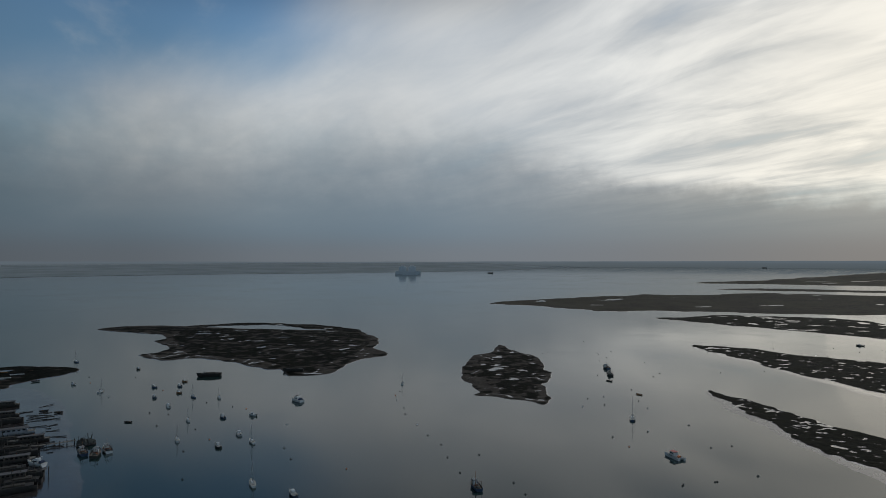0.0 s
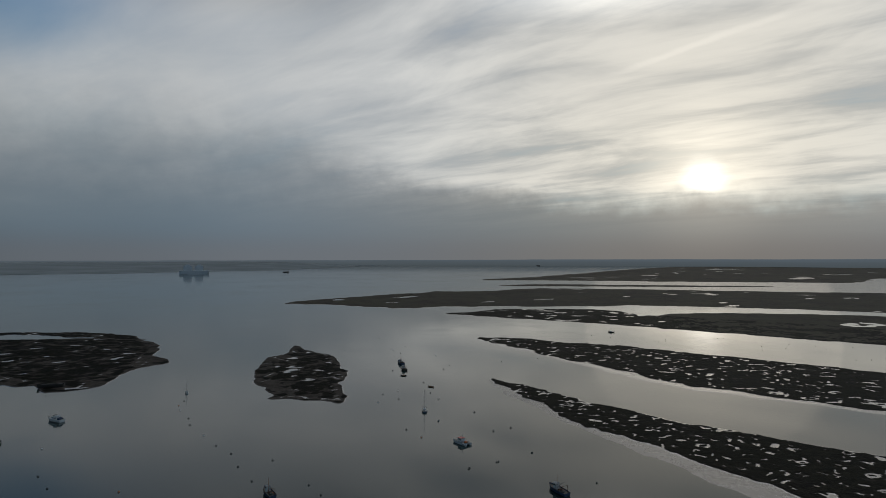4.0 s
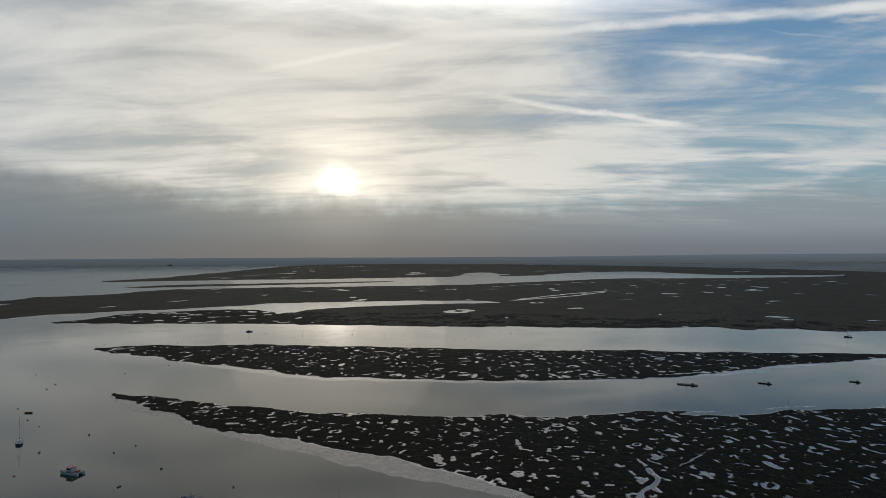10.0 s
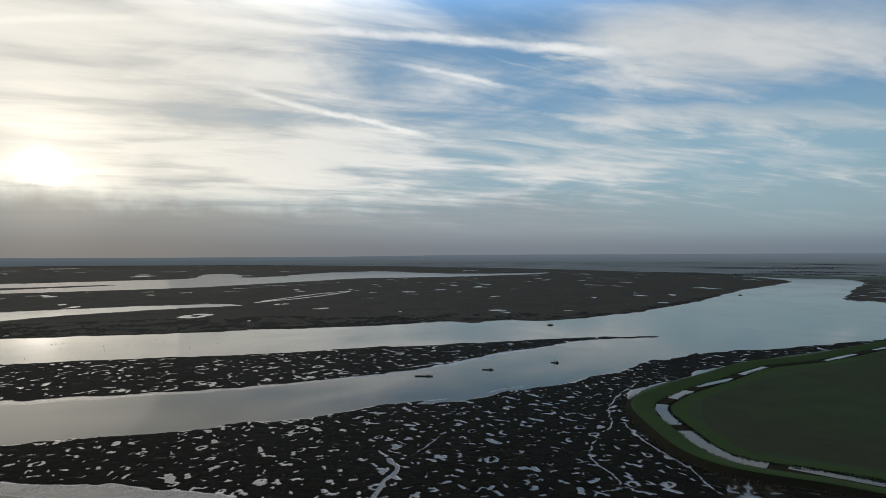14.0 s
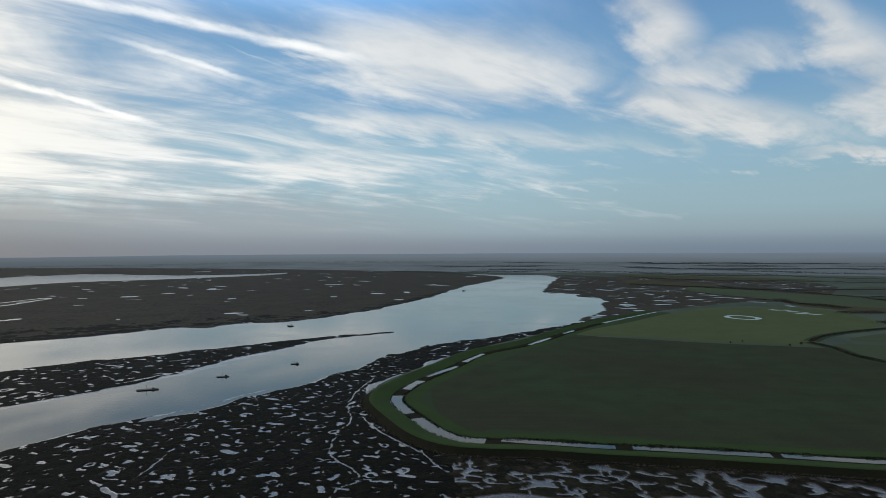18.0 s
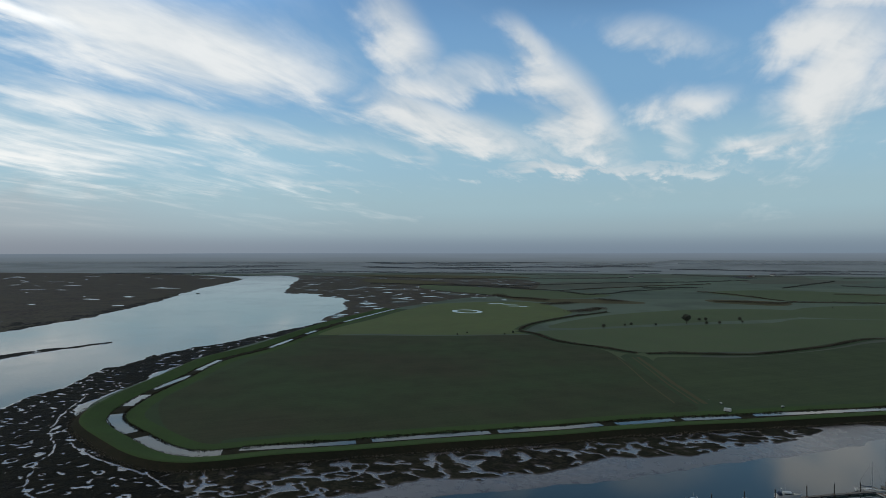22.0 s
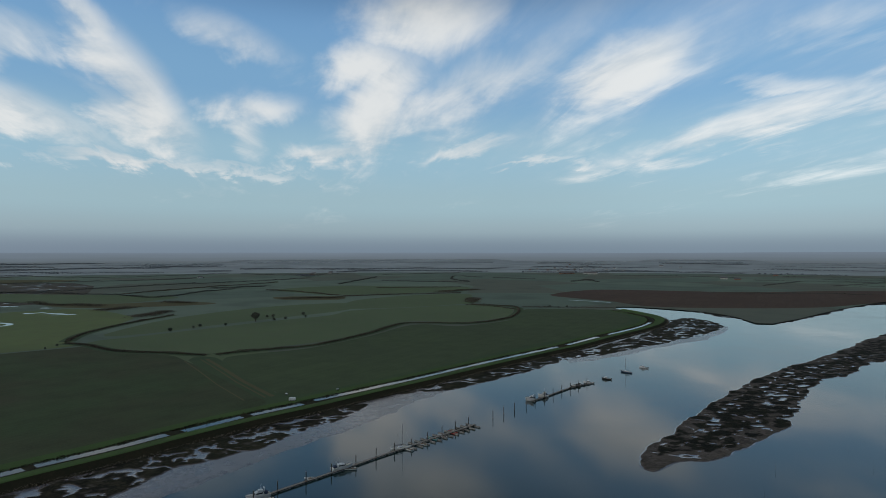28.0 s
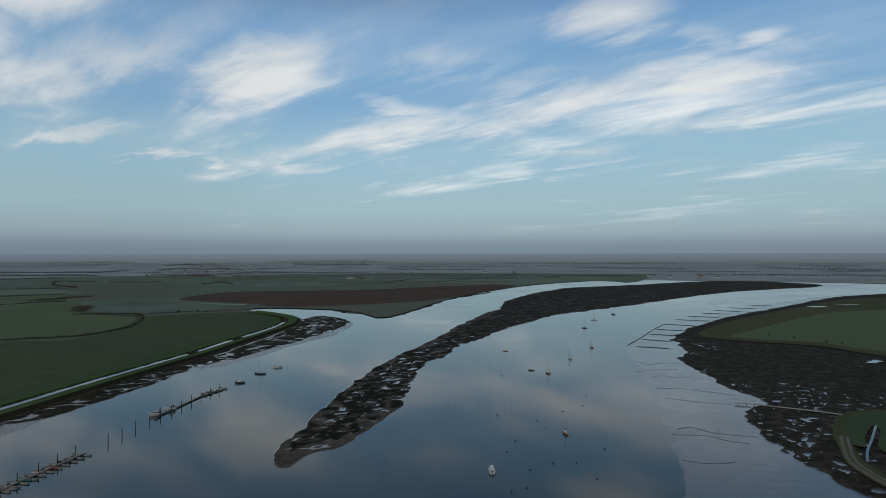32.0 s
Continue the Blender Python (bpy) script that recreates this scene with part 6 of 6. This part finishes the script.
def tufts(name, lines, tall, spread, per_m, size, mat, label, category, seed, kind="stuff", group="", z0=1.0, ground=None):
    """Many small upright leaf and twig faces along lines, with an uneven top and gaps."""
    g = np.random.default_rng(seed)
    co = []
    for k_line, ln in enumerate(lines):
        if isinstance(ground, list):
            z0, tall = ground[k_line]
        p = np.array(rounded(ln, 4, False) if len(ln) < 60 else ln)
        seg = np.hypot(*np.diff(p, axis=0).T)
        at = np.concatenate([[0], np.cumsum(seg)])
        n = max(8, int(at[-1] * per_m))
        s = g.uniform(0, at[-1], n)
        x, y = np.interp(s, at, p[:, 0]), np.interp(s, at, p[:, 1])
        top = tall * np.clip(0.55 + 0.65 * fractal(x, y, tall * 4 + 6, seed, 3) + 0.25 * fractal(x, y, tall + 1, seed + 3, 2), 0.12, 1.3)
        x, y = x + g.normal(0, spread, n), y + g.normal(0, spread, n)
        z = z0 + top * np.sqrt(g.uniform(0, 1, n)) * 0.92
        c = np.stack([x, y, z], 1)
        k = size * g.uniform(0.5, 1.2, (n, 1)) 
        u, v = g.normal(0, 1, (n, 3)), g.normal(0, 1, (n, 3))
        u /= np.linalg.norm(u, axis=1)[:, None]
        v -= (u * v).sum(1)[:, None] * u
        v /= np.linalg.norm(v, axis=1)[:, None]
        quad = np.stack([c - u * k - v * k * 0.5, c + u * k * 0.3 - v * k, c + u * k + v * k * 0.4, c - u * k * 0.4 + v * k], 1)
        quad[:, :, 2] = np.maximum(quad[:, :, 2], z0 - 0.05)
        co.append(quad.reshape(-1, 3))
    co = np.concatenate(co)
    ob = solid(name, co, np.arange(len(co)).reshape(-1, 4), mat, label, category, kind)
    return tagged(ob, "", "", group)


def leaf_build(a, b):
    def build(t, pos):
        g = t.nodes.new("ShaderNodeNewGeometry")
        r = Val(t, g.outputs["Random Per Island"])
        return mixed(t, r, a, b)
    return build


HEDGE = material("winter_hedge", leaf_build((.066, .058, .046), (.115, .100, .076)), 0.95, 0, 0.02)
# bluer leaf colours for far woods and hedges, with distance haze put in
HAZEWOOD = material("haze_tinted_woodland", leaf_build((.118, .132, .138), (.152, .166, .172)), 0.95, 0, 0.02)
HAZEHEDGE = material("haze_tinted_hedge", leaf_build((.062, .064, .058), (.094, .095, .084)), 0.95, 0, 0.02)
LEAF = material("dark_foliage", leaf_build((.080, .088, .070), (.120, .122, .096)), 0.95, 0, 0.02)
REED = material("dead_reed", leaf_build((.022, .019, .012), (.048, .040, .025)), 0.95, 0, 0.02)
BARK = plain("bark", (.06, .05, .04), 0.95, 0, 0.4, 3)



def shifted(ln, off):
    out = []
    for i, p in enumerate(ln):
        a, b = Vector(ln[max(i - 1, 0)]), Vector(ln[min(i + 1, len(ln) - 1)])
        d = (b - a).normalized()
        out.append((p[0] + d.y * off, p[1] - d.x * off))
    return out


tufts("reeds", [shifted(line, -3.7 * SEA)], 1.0, 0.5, 9, 0.28, REED, "dark reeds fringing the ditch", "reeds", 3, z0=0.9)
tufts("reeds", [shifted(line, 3.6 * SEA)], 0.7, 0.4, 5, 0.25, REED, "low rushes along the ditch edge", "reeds", 5, z0=0.8)
tufts("scrub", [shifted(line, 18.6 * SEA)], 0.6, 1.1, 8, 0.30, HEDGE, "rough dead herbage on the wall's foot", "scrub", 9, z0=0.5)
for i, ln in enumerate(HEDGES_NEAR + HEDGES_MID + HEDGES_OUTER):
    far = math.hypot(*ln[0])
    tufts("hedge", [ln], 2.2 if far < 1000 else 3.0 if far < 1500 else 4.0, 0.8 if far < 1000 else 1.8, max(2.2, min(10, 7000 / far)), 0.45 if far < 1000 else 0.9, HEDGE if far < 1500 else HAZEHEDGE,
          ("dark winding winter hedge between fields", "low bare hedge along a field edge")[i % 2], "hedge", 20 + i, "", "hedges")
for ln in HEDGES_NEAR:
    tagged(part("verge_ground", sweep(rounded(ln, 5, False), [(-7, 1.03), (0, 1.08), (7, 1.03)]), HEADLAND), "rough grass verge under a hedge", "verge", "", "structure")
    tagged(part("verge_ground", sweep(rounded(ln, 5, False), [(-2.4, 1.09), (0, 1.12), (2.4, 1.09)]), ROUGH), "dark dyke beneath a hedge", "verge", "", "structure")
for o, wide in ((-2.0, 1.5), (2.2, 0.6), (14.0, 0.5)):      # worn lines of the farm track
    tagged(part("track", sweep(shifted([(384, -315), (340, -293), (296, -270), (250, -249)], o), [(-wide, 1.075), (wide, 1.075)]), STRIP), "yellowed worn line of a farm track", "track", "", "structure")
for ln in FIELD_DITCHES:
    tagged(part("ditch_water", sweep(rounded(ln, 5, False), [(-2.6, 1.1), (2.6, 1.1)]), WATER), "thin field ditch holding sky-lit water", "water", "", "structure")
for pts in ROUGH_GROUND:
    poly("rough_ground", pts, 1.04, STRIP, "brown rough grazing between green fields", "rough grazing", 4)
for i, ln in enumerate(THICKETS):
    tufts("thicket", [ln], 5.0, 6.0, 14, 0.7, HEDGE if math.hypot(*ln[0]) < 1400 else HAZEHEDGE, "dense dark thicket of bare scrub", "thicket", 60 + i, "", "thickets")

# woods and shelter belts, line behind line towards the skyline
wild = random.Random(77)
for i, ln in enumerate(BELTS):
    tufts("shelter_belt", [ln], 9, 15, 4.5, 1.8, HAZEWOOD, "long belt of bare trees in haze-tinted colour", "woodland", 440 + i, "", "shelter belts", ground=[(distant_height(*ln[0]), 9)])
far_lines, wood_lines = [], []
for i in range(46):
    az, r = radians(wild.uniform(-225, -180)), wild.uniform(1350, 2500)
    x, y = -math.sin(az) * r, math.cos(az) * r
    ln, a = wild.uniform(120, 420), az + wild.choice((0.1, -0.1, 0.25, 1.3)) + wild.uniform(-0.15, 0.15)
    p = [(x - math.cos(a) * ln * k, y - math.sin(a) * ln * k) for k in (-0.5, 0.0, 0.5)]
    if depth_in(rounded(FARMLAND, 2), np.array([q[0] for q in p]), np.array([q[1] for q in p])).min() > 40:
        far_lines.append(p)
for i, ln in enumerate(far_lines):
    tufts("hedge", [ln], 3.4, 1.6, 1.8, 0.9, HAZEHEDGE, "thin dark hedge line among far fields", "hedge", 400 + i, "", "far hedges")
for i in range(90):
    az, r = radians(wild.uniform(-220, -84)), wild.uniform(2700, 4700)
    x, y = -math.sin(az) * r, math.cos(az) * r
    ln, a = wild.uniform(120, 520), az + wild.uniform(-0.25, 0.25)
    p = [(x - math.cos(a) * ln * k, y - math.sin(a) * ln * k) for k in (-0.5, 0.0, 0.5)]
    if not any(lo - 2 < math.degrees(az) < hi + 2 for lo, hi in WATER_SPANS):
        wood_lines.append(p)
tufts("far_woods", wood_lines, 6, 18, 0.8, 2.6, HAZEWOOD, "low woods on the distant plain in haze-tinted colour", "woodland", 500, ground=[(distant_height(*p[1]), wild.uniform(3, 7)) for p in wood_lines])


def tree(tall, seed):
    r = random.Random(seed)
    t = thing("tree", "dark rounded tree in a field edge" if tall > 8 else "small dark field tree", "tree", "field trees")
    bm = rod((0, 0, -0.2), (0, 0, tall * 0.45), tall * 0.035, 8, r2=tall * 0.022)
    for k in range(6):
        a = k * 1.05 + r.random()
        rod((0, 0, tall * (0.28 + 0.03 * k)), (math.cos(a) * tall * 0.25, math.sin(a) * tall * 0.25, tall * (0.55 + 0.06 * k)), tall * 0.014, 5, bm, tall * 0.006)
    part("trunk", bm, BARK, t)
    g = np.random.default_rng(seed)
    n = 900
    d = g.normal(0, 1, (n, 3))
    d /= np.linalg.norm(d, axis=1)[:, None]
    lump = 0.75 + 0.35 * fractal(d[:, 0] * 3 + seed, d[:, 1] * 3 + d[:, 2] * 2, 1.2, seed, 2)
    c = d * (g.uniform(0.35, 1, (n, 1)) ** 0.5) * lump[:, None] * np.array([0.48, 0.48, 0.40]) * tall + np.array([0, 0, tall * 0.6])
    c[:, 2] = np.maximum(c[:, 2], tall * 0.12)
    u, v = g.normal(0, 1, (n, 3)), g.normal(0, 1, (n, 3))
    k = tall * 0.035
    quad = np.stack([c - u * k, c - v * k, c + u * k, c + v * k], 1).reshape(-1, 3)
    crown = solid("crown", quad, np.arange(4 * n).reshape(-1, 4), LEAF)
    crown.parent = t
    return t


kinds = {}
for i, (x, y, tall) in enumerate(TREES):
    if tall not in kinds:
        kinds[tall] = tree(tall, 300 + i)
        kinds[tall].matrix_world = pose(x, y, 1.0, 0, 0, 40 * i)
    else:
        copy_thing(kinds[tall], pose(x, y, 1.0, 0, 0, 40 * i))


def house(L, seed, barn=False):
    r = random.Random(seed)
    t = thing("barn" if barn else "house", "long low pale farm shed on the plain" if barn else "small pale house among far fields", "barn" if barn else "house", "far buildings")
    w, h = L * (0.35 if barn else 0.6), 4.5
    part("wall", block((L, w, h), (0, 0, -1), 0), CREAMWALL if r.random() < 0.6 else BRICKWALL, t)
    bm = bmesh.new()
    vs = [bm.verts.new(p) for p in ((-L * .52, -w * .55, h - 1), (L * .52, -w * .55, h - 1), (L * .52, w * .55, h - 1), (-L * .52, w * .55, h - 1), (-L * .5, 0, h + w * .3), (L * .5, 0, h + w * .3))]
    for f in ((0, 1, 5, 4), (2, 3, 4, 5), (1, 2, 5), (3, 0, 4), (3, 2, 1, 0)):
        bm.faces.new([vs[k] for k in f])
    part("roof", bm, SLATE, t)
    for s in (-1, 1):
        part("window", block((L * .12, .06, 1.2), (s * L * .22, -w * .502, 1.2), 0), GLASS, t)
    if not barn:
        part("chimney", block((.8, .8, 2), (L * .3, 0, h + w * .15), 0), BRICKWALL, t)
    return t


CREAMWALL = plain("pale_render", (.55, .53, .48), 0.9, 0, 0.15)
BRICKWALL = plain("brick_wall", (.28, .15, .10), 0.9, 0, 0.25)
SLATE = plain("slate_roof", (.10, .095, .095), 0.8, 0, 0.3)
for i, (x, y, L) in enumerate(HOUSES + VILLAGE):
    house(L, i, L > 25).matrix_world = pose(x, y, distant_height(x, y), 0, 0, math.degrees(math.atan2(-x, y)) + rnd.uniform(-40, 40))

# ponds and pale things in the fields
ring = [(RING_POND[0] + math.cos(k / 24 * math.tau) * 24, RING_POND[1] + math.sin(k / 24 * math.tau) * 17) for k in range(25)]
tagged(part("ring_pond", sweep(ring, [(-3.5, 1.06), (3.5, 1.06)]), WATER), "ring-shaped pond in a pasture", "pond", "", "structure")
for i, (x, y, L, w) in enumerate(POOLS):
    pts = []
    for k in range(14):
        a = k / 14 * math.tau
        q = 1 + 0.45 * math.sin(2.3 * a + i) + 0.25 * math.sin(5 * a + 2 * i)
        away = math.atan2(y, x) + math.pi / 2
        u, v = math.cos(a) * L * 0.5 * q, math.sin(a) * w * 0.8 * q
        pts.append((x + u * math.cos(away) - v * math.sin(away), y + u * math.sin(away) + v * math.cos(away)))
    poly("pool", pts, 1.1, WATER, "shallow pool reflecting the sky", "pool", 3)
for i, (x, y, L) in enumerate(WHITES):
    t = thing("field_trailer", "small white trailer parked beside the ditch", "trailer", "white field things")
    part("body", block((L, L * 0.5, L * 0.42), (0, 0, 0.4), 0.12, 0.94), WHITE, t)
    for s in (-1, 1):
        part("wheel", rod((s * L * .2, -L * .27, .3), (s * L * .2, L * .27, .3), .3, 10), BLACK, t)
    t.matrix_world = pose(x, y, 1.0, 0, 0, 30 + 50 * i)

TARMAC = plain("worn_lane_surface", (.10, .095, .088), 0.9, 0, 0.3, 0.6)
# ---- creek bank: brushwood groynes, hard, lane and bank ----
STAKE = bpy.data.meshes.new("stake")
bm = rod((0, 0, -0.4), (0, 0, 0.75), 0.09, 6, r2=0.07)
bm.to_mesh(STAKE)
bm.free()
STAKE.materials.append(PILE)


def groyne(a, b, label):
    t = thing("brushwood_groyne", label, "groyne", "brushwood groynes")
    a, b = Vector((*a, 0)), Vector((*b, 0))
    n = max(4, int((b - a).length / 2.2))
    turn = math.degrees(math.atan2(-(b - a).x, (b - a).y))
    c = (a + b) / 2
    part("brushwood", block((0.5, (b - a).length, 0.5), (c.x, c.y, 0.0), 0.12, 0.7, turn), NET, t, "packed dark brushwood")
    for i in range(n + 1):
        p = a.lerp(b, i / n)
        s = new("stake", STAKE)
        s.parent = t
        s.matrix_world = pose(p.x + rnd.uniform(-.1, .1), p.y, rnd.uniform(-.15, .1), rnd.uniform(-5, 5), rnd.uniform(-5, 5), 0)
    return t


for a, b in GROYNES:
    groyne(a, b, "low row of stakes and brushwood across the mud")
for a, b in zip(FENCE, FENCE[1:]):
    groyne(a, b, "staked brushwood fence along the mud's edge")

DARKMUD = plain("dark_runnel_mud", (.034, .027, .027), 0.45, 0, 0.4, 0.8)
for i, ln in enumerate(MUD_RILLS):        # runnels that drain the mudflat
    bed = rounded(ln, 8, False)
    bed = [(x + 0.5 * noise.noise((x * 0.3, y * 0.3, i)), y + 0.9 * noise.noise((x * 0.25, y * 0.25, i + 9))) for x, y in bed]
    tagged(part("mud_runnel_ground", sweep(bed, [(-0.55, .07), (-0.25, .092), (0.2, .092), (0.5, .07)]), DARKMUD), "thin dark runnel winding across wet mud", "runnel", "", "structure")
t = thing("old_hard", "narrow causeway on short posts across the saltings", "causeway")
for (ax, ay), (bx, by) in zip(JETTY, JETTY[1:]):
    a, b = Vector((ax, ay, 0)), Vector((bx, by, 0))
    turn = math.degrees(math.atan2(-(b - a).x, (b - a).y))
    n = max(2, int((b - a).length / 3))
    for i in range(n):
        c = a.lerp(b, (i + .5) / n)
        part("slab", block((1.9, (b - a).length / n - 0.1, 0.18), (c.x, c.y, 0.85), 0.04, 1, turn), STONE, t)
        for s in (-1, 1):
            o = new("post", STAKE)
            o.parent = t
            o.matrix_world = pose(c.x + s * math.cos(radians(turn)) * 0.9, c.y + s * math.sin(radians(turn)) * 0.9, 0.5)
tagged(part("lane_road", sweep(rounded(LANE, 5, False), [(-2.4, .9), (-2.0, 1.3), (2.0, 1.32), (2.4, .9)]), STRIP), "grassed-over track along the bank", "lane", "", "structure")
for o in (-1.15, 1.15):
    tagged(part("wheel_rut_road", sweep(rounded(LANE, 5, False), [(o - .55, 1.33), (o, 1.36), (o + .55, 1.33)]), TARMAC), "bare worn wheel rut of the bank track", "track", "", "structure")
tagged(part("ditch_water", sweep(rounded(BANK_DITCH, 5, False), [(-0.5, 1.46), (0.5, 1.46)]), WATER), "narrow ditch of still water behind the bank", "water", "", "structure")
bank = thing("creek_bank", "green flood bank beside the lane", "embankment", "", "structure")
part("turf", sweep(rounded(BANK_WALL, 5, False), [(-2.8, .5), (-1, 1.25), (0, 1.32), (1, 1.25), (2.8, .5)]), TRACKGRASS, bank)

# ---- houseboat yard on the west shore ----
WORN = plain("grimy_pale_paint", (.21, .23, .25), 0.7, 0, 0.4, 0.8)


def houseboat(L, paint, word):
    t = thing("houseboat", f"{word} houseboat with a long cabin lying on the mud", "houseboat", "houseboats")
    b = L * 0.24
    paint = WORN if paint is WHITE else paint
    h = part("hull", hull(L, b, 1.3, 0.5, 0.9, 0.75, 0.2), paint, t)
    part("deck", deck(L, b, 1.3, 0.5, 0.9, 0.75, 0.1), PLANK, h)
    c = part("cabin", block((b * 0.8, L * 0.62, 1.7), (0, -0.06 * L, 1.2), 0.08, 0.95), WORN if paint is WORN else ROTTEN, t)
    part("roof", block((b * 0.88, L * 0.66, 0.14), (0, -0.06 * L, 2.9), 0.05), SLATE, c)
    for s in (-1, 1):
        for k in range(6):
            part("window", block((0.05, L * 0.055, 0.55), (s * b * 0.392, (-0.3 + 0.095 * k) * L, 2.0), 0.02), GLASS, c)
    part("stove_pipe", rod((0.3, -0.1 * L, 3.0), (0.3, -0.1 * L, 3.9), 0.09, 7), RUST, t)
    return t


for x, y, L, rel, c in HOUSEBOATS:
    stand(houseboat(L, PAINTS[c], WORDS[c]), x, y, rel, 0.15)
for x, y, L, rel in YARD_CRUISERS:
    stand(cruiser(L, "white motor cruiser aground on the yard's mud"), x, y, rel, 0.3)
for x, y, L, rel, c in YARD_BOATS + SPIT_BOATS:
    stand(dinghy(L, PAINTS[c], WORDS[c], "beached boats", "beached on the mud"), x, y, rel, 0.35)
t = thing("yard_jetty", "dark timber jetty on posts across the mud", "jetty")
for (ax, ay), (bx, by) in zip(YARD_JETTY, YARD_JETTY[1:]):
    a, b = Vector((ax, ay, 0)), Vector((bx, by, 0))
    turn = math.degrees(math.atan2(-(b - a).x, (b - a).y))
    n = max(4, int((b - a).length / 0.9))
    for i in range(n):
        c = a.lerp(b, (i + .5) / n)
        part("plank", block((1.7, (b - a).length / n - 0.06, 0.1), (c.x, c.y, 1.2), 0.02, 1, turn), PLANK, t)
        if i % 3 == 0:
            for s in (-1, 1):
                part("post", rod((c.x + s * .8 * math.cos(radians(turn)), c.y + s * .8 * math.sin(radians(turn)), -.3), (c.x + s * .8 * math.cos(radians(turn)), c.y + s * .8 * math.sin(radians(turn)), 2.0), .1, 6), PILE, t)
g = thing("gear_raft", "timber raft piled with nets and pots", "raft")
part("raft_deck", block((7, 6, 0.5), (0, 0, 0.1), 0.08), TAR, g)
for k, (hx, hy, hr) in enumerate(((-1.6, .6, 2.0), (1.4, -.8, 1.5), (1.0, 1.6, 1.3), (-.6, -1.6, 1.2), (2.4, .8, 1.0))):
    part("net_pile", heap(hr, hr * 1.1, 40 + k), NET, g).location = (hx, hy, 0.6)
for k in range(16):
    px, py = rnd.uniform(-3, 3), rnd.uniform(-2.6, 2.6)
    part("upright_pole", rod((px, py, .5), (px + rnd.uniform(-.8, .8), py + rnd.uniform(-.8, .8), rnd.uniform(2.2, 4.6)), .07, 5), TAR, g)
for k in range(14):
    part("lobster_pot", heap(rnd.uniform(.35, .6), rnd.uniform(.5, .8), 70 + k), BLACK, g).location = (rnd.uniform(-3.2, 3.2), rnd.uniform(-2.8, 2.8), 0.6)
stand(g, *GEAR_HEAP, 0)
yard = rounded(YARD_MUD)
for i in range(260):
    x, y = HOUSEBOATS[1][0] + rnd.uniform(-30, 40), HOUSEBOATS[1][1] + rnd.uniform(-60, 80)
    ln, a = rnd.uniform(2, 13), rnd.uniform(-0.5, 0.5) + math.atan2(y, x) + math.pi / 2
    if depth_in(yard, np.array([x]), np.array([y]))[0] < 6:
        continue
    t = thing("driftwood_log", "dark old timber lying on the mud", "timber", "old timbers")
    part("log", rod((-ln / 2, 0, 0.1), (ln / 2, 0, 0.1), 0.2, 6, r2=0.1), TAR, t)
    part("branch_stub", rod((ln * .1, 0, .15), (ln * .25, .3, .5), .06, 5), TAR, t)
    t.matrix_world = pose(x, y, 0.1, 0, rnd.uniform(-4, 4), math.degrees(a))
for x, y, L, rel in YARD_HULKS:
    stand(hulk(L, "black timber hulk aground among the houseboats"), x, y, rel, 0.1)
clutter = random.Random(12)
for x0, y0, L, rel in YARD_HULKS:
    for k in range(4):
        YARD_POSTS.append((x0 + clutter.uniform(-7, 7), y0 + clutter.uniform(-7, 7)))
first = None
for x, y in YARD_POSTS:
    if first is None:
        first = thing("yard_post", "tall dark mooring post in the mud", "post", "yard posts")
        part("shaft", rod((0, 0, -0.5), (0, 0, 4.2), 0.13, 8), PILE, first)
        part("cross_tie", rod((-.5, 0, 3.2), (.5, 0, 3.2), .07, 6), PILE, first)
        first.matrix_world = pose(x, y, 0)
    else:
        copy_thing(first, pose(x, y, rnd.uniform(-1, 0.3), rnd.uniform(-4, 4), rnd.uniform(-4, 4), rnd.uniform(0, 180)))

# ---- across the estuary ----
PALEBLOCK = plain("pale_cladding", (.48, .52, .55), 0.8, 0, 0.12, 0.05)
t = thing("power_station", "pale blocky power station on the far shore", "power station")
for k, (ox, w, h) in enumerate(((-26, 36, 34), (20, 36, 34))):
    c = part("reactor_building", block((w, 40, h), (ox, 0, 0), 1.0, 0.97), PALEBLOCK, t)
    part("roof_plant", block((w * .5, 20, 5), (ox, 0, h), .5), PALEBLOCK, c)
part("turbine_hall", block((120, 30, 14), (0, -48, 0), .8), PALEBLOCK, t)
part("barrier_wall", block((70, 6, 5), (10, -180, -1), .5), PALEBLOCK, t)
t.matrix_world = pose(STATION[0] * 1.04, STATION[1] * 1.04, 0.5, 0, 0, math.degrees(math.atan2(-STATION[0], STATION[1])))
for x, y, L in FAR_BARGES:
    t = thing("barge", "dark working barge far out on the water", "barge", "far barges")
    part("hull", hull(L, L * .25, 3, .8, .95, .8, .5), TAR, t)
    part("wheelhouse", block((4, 4, 5), (0, -L * .35, 3), .2), STONE, t)
    part("hatch_cover", block((L * .18, L * .5, 1.2), (0, .05 * L, 2.9), .1), RUST, t)
    stand(t, x, y, 88)
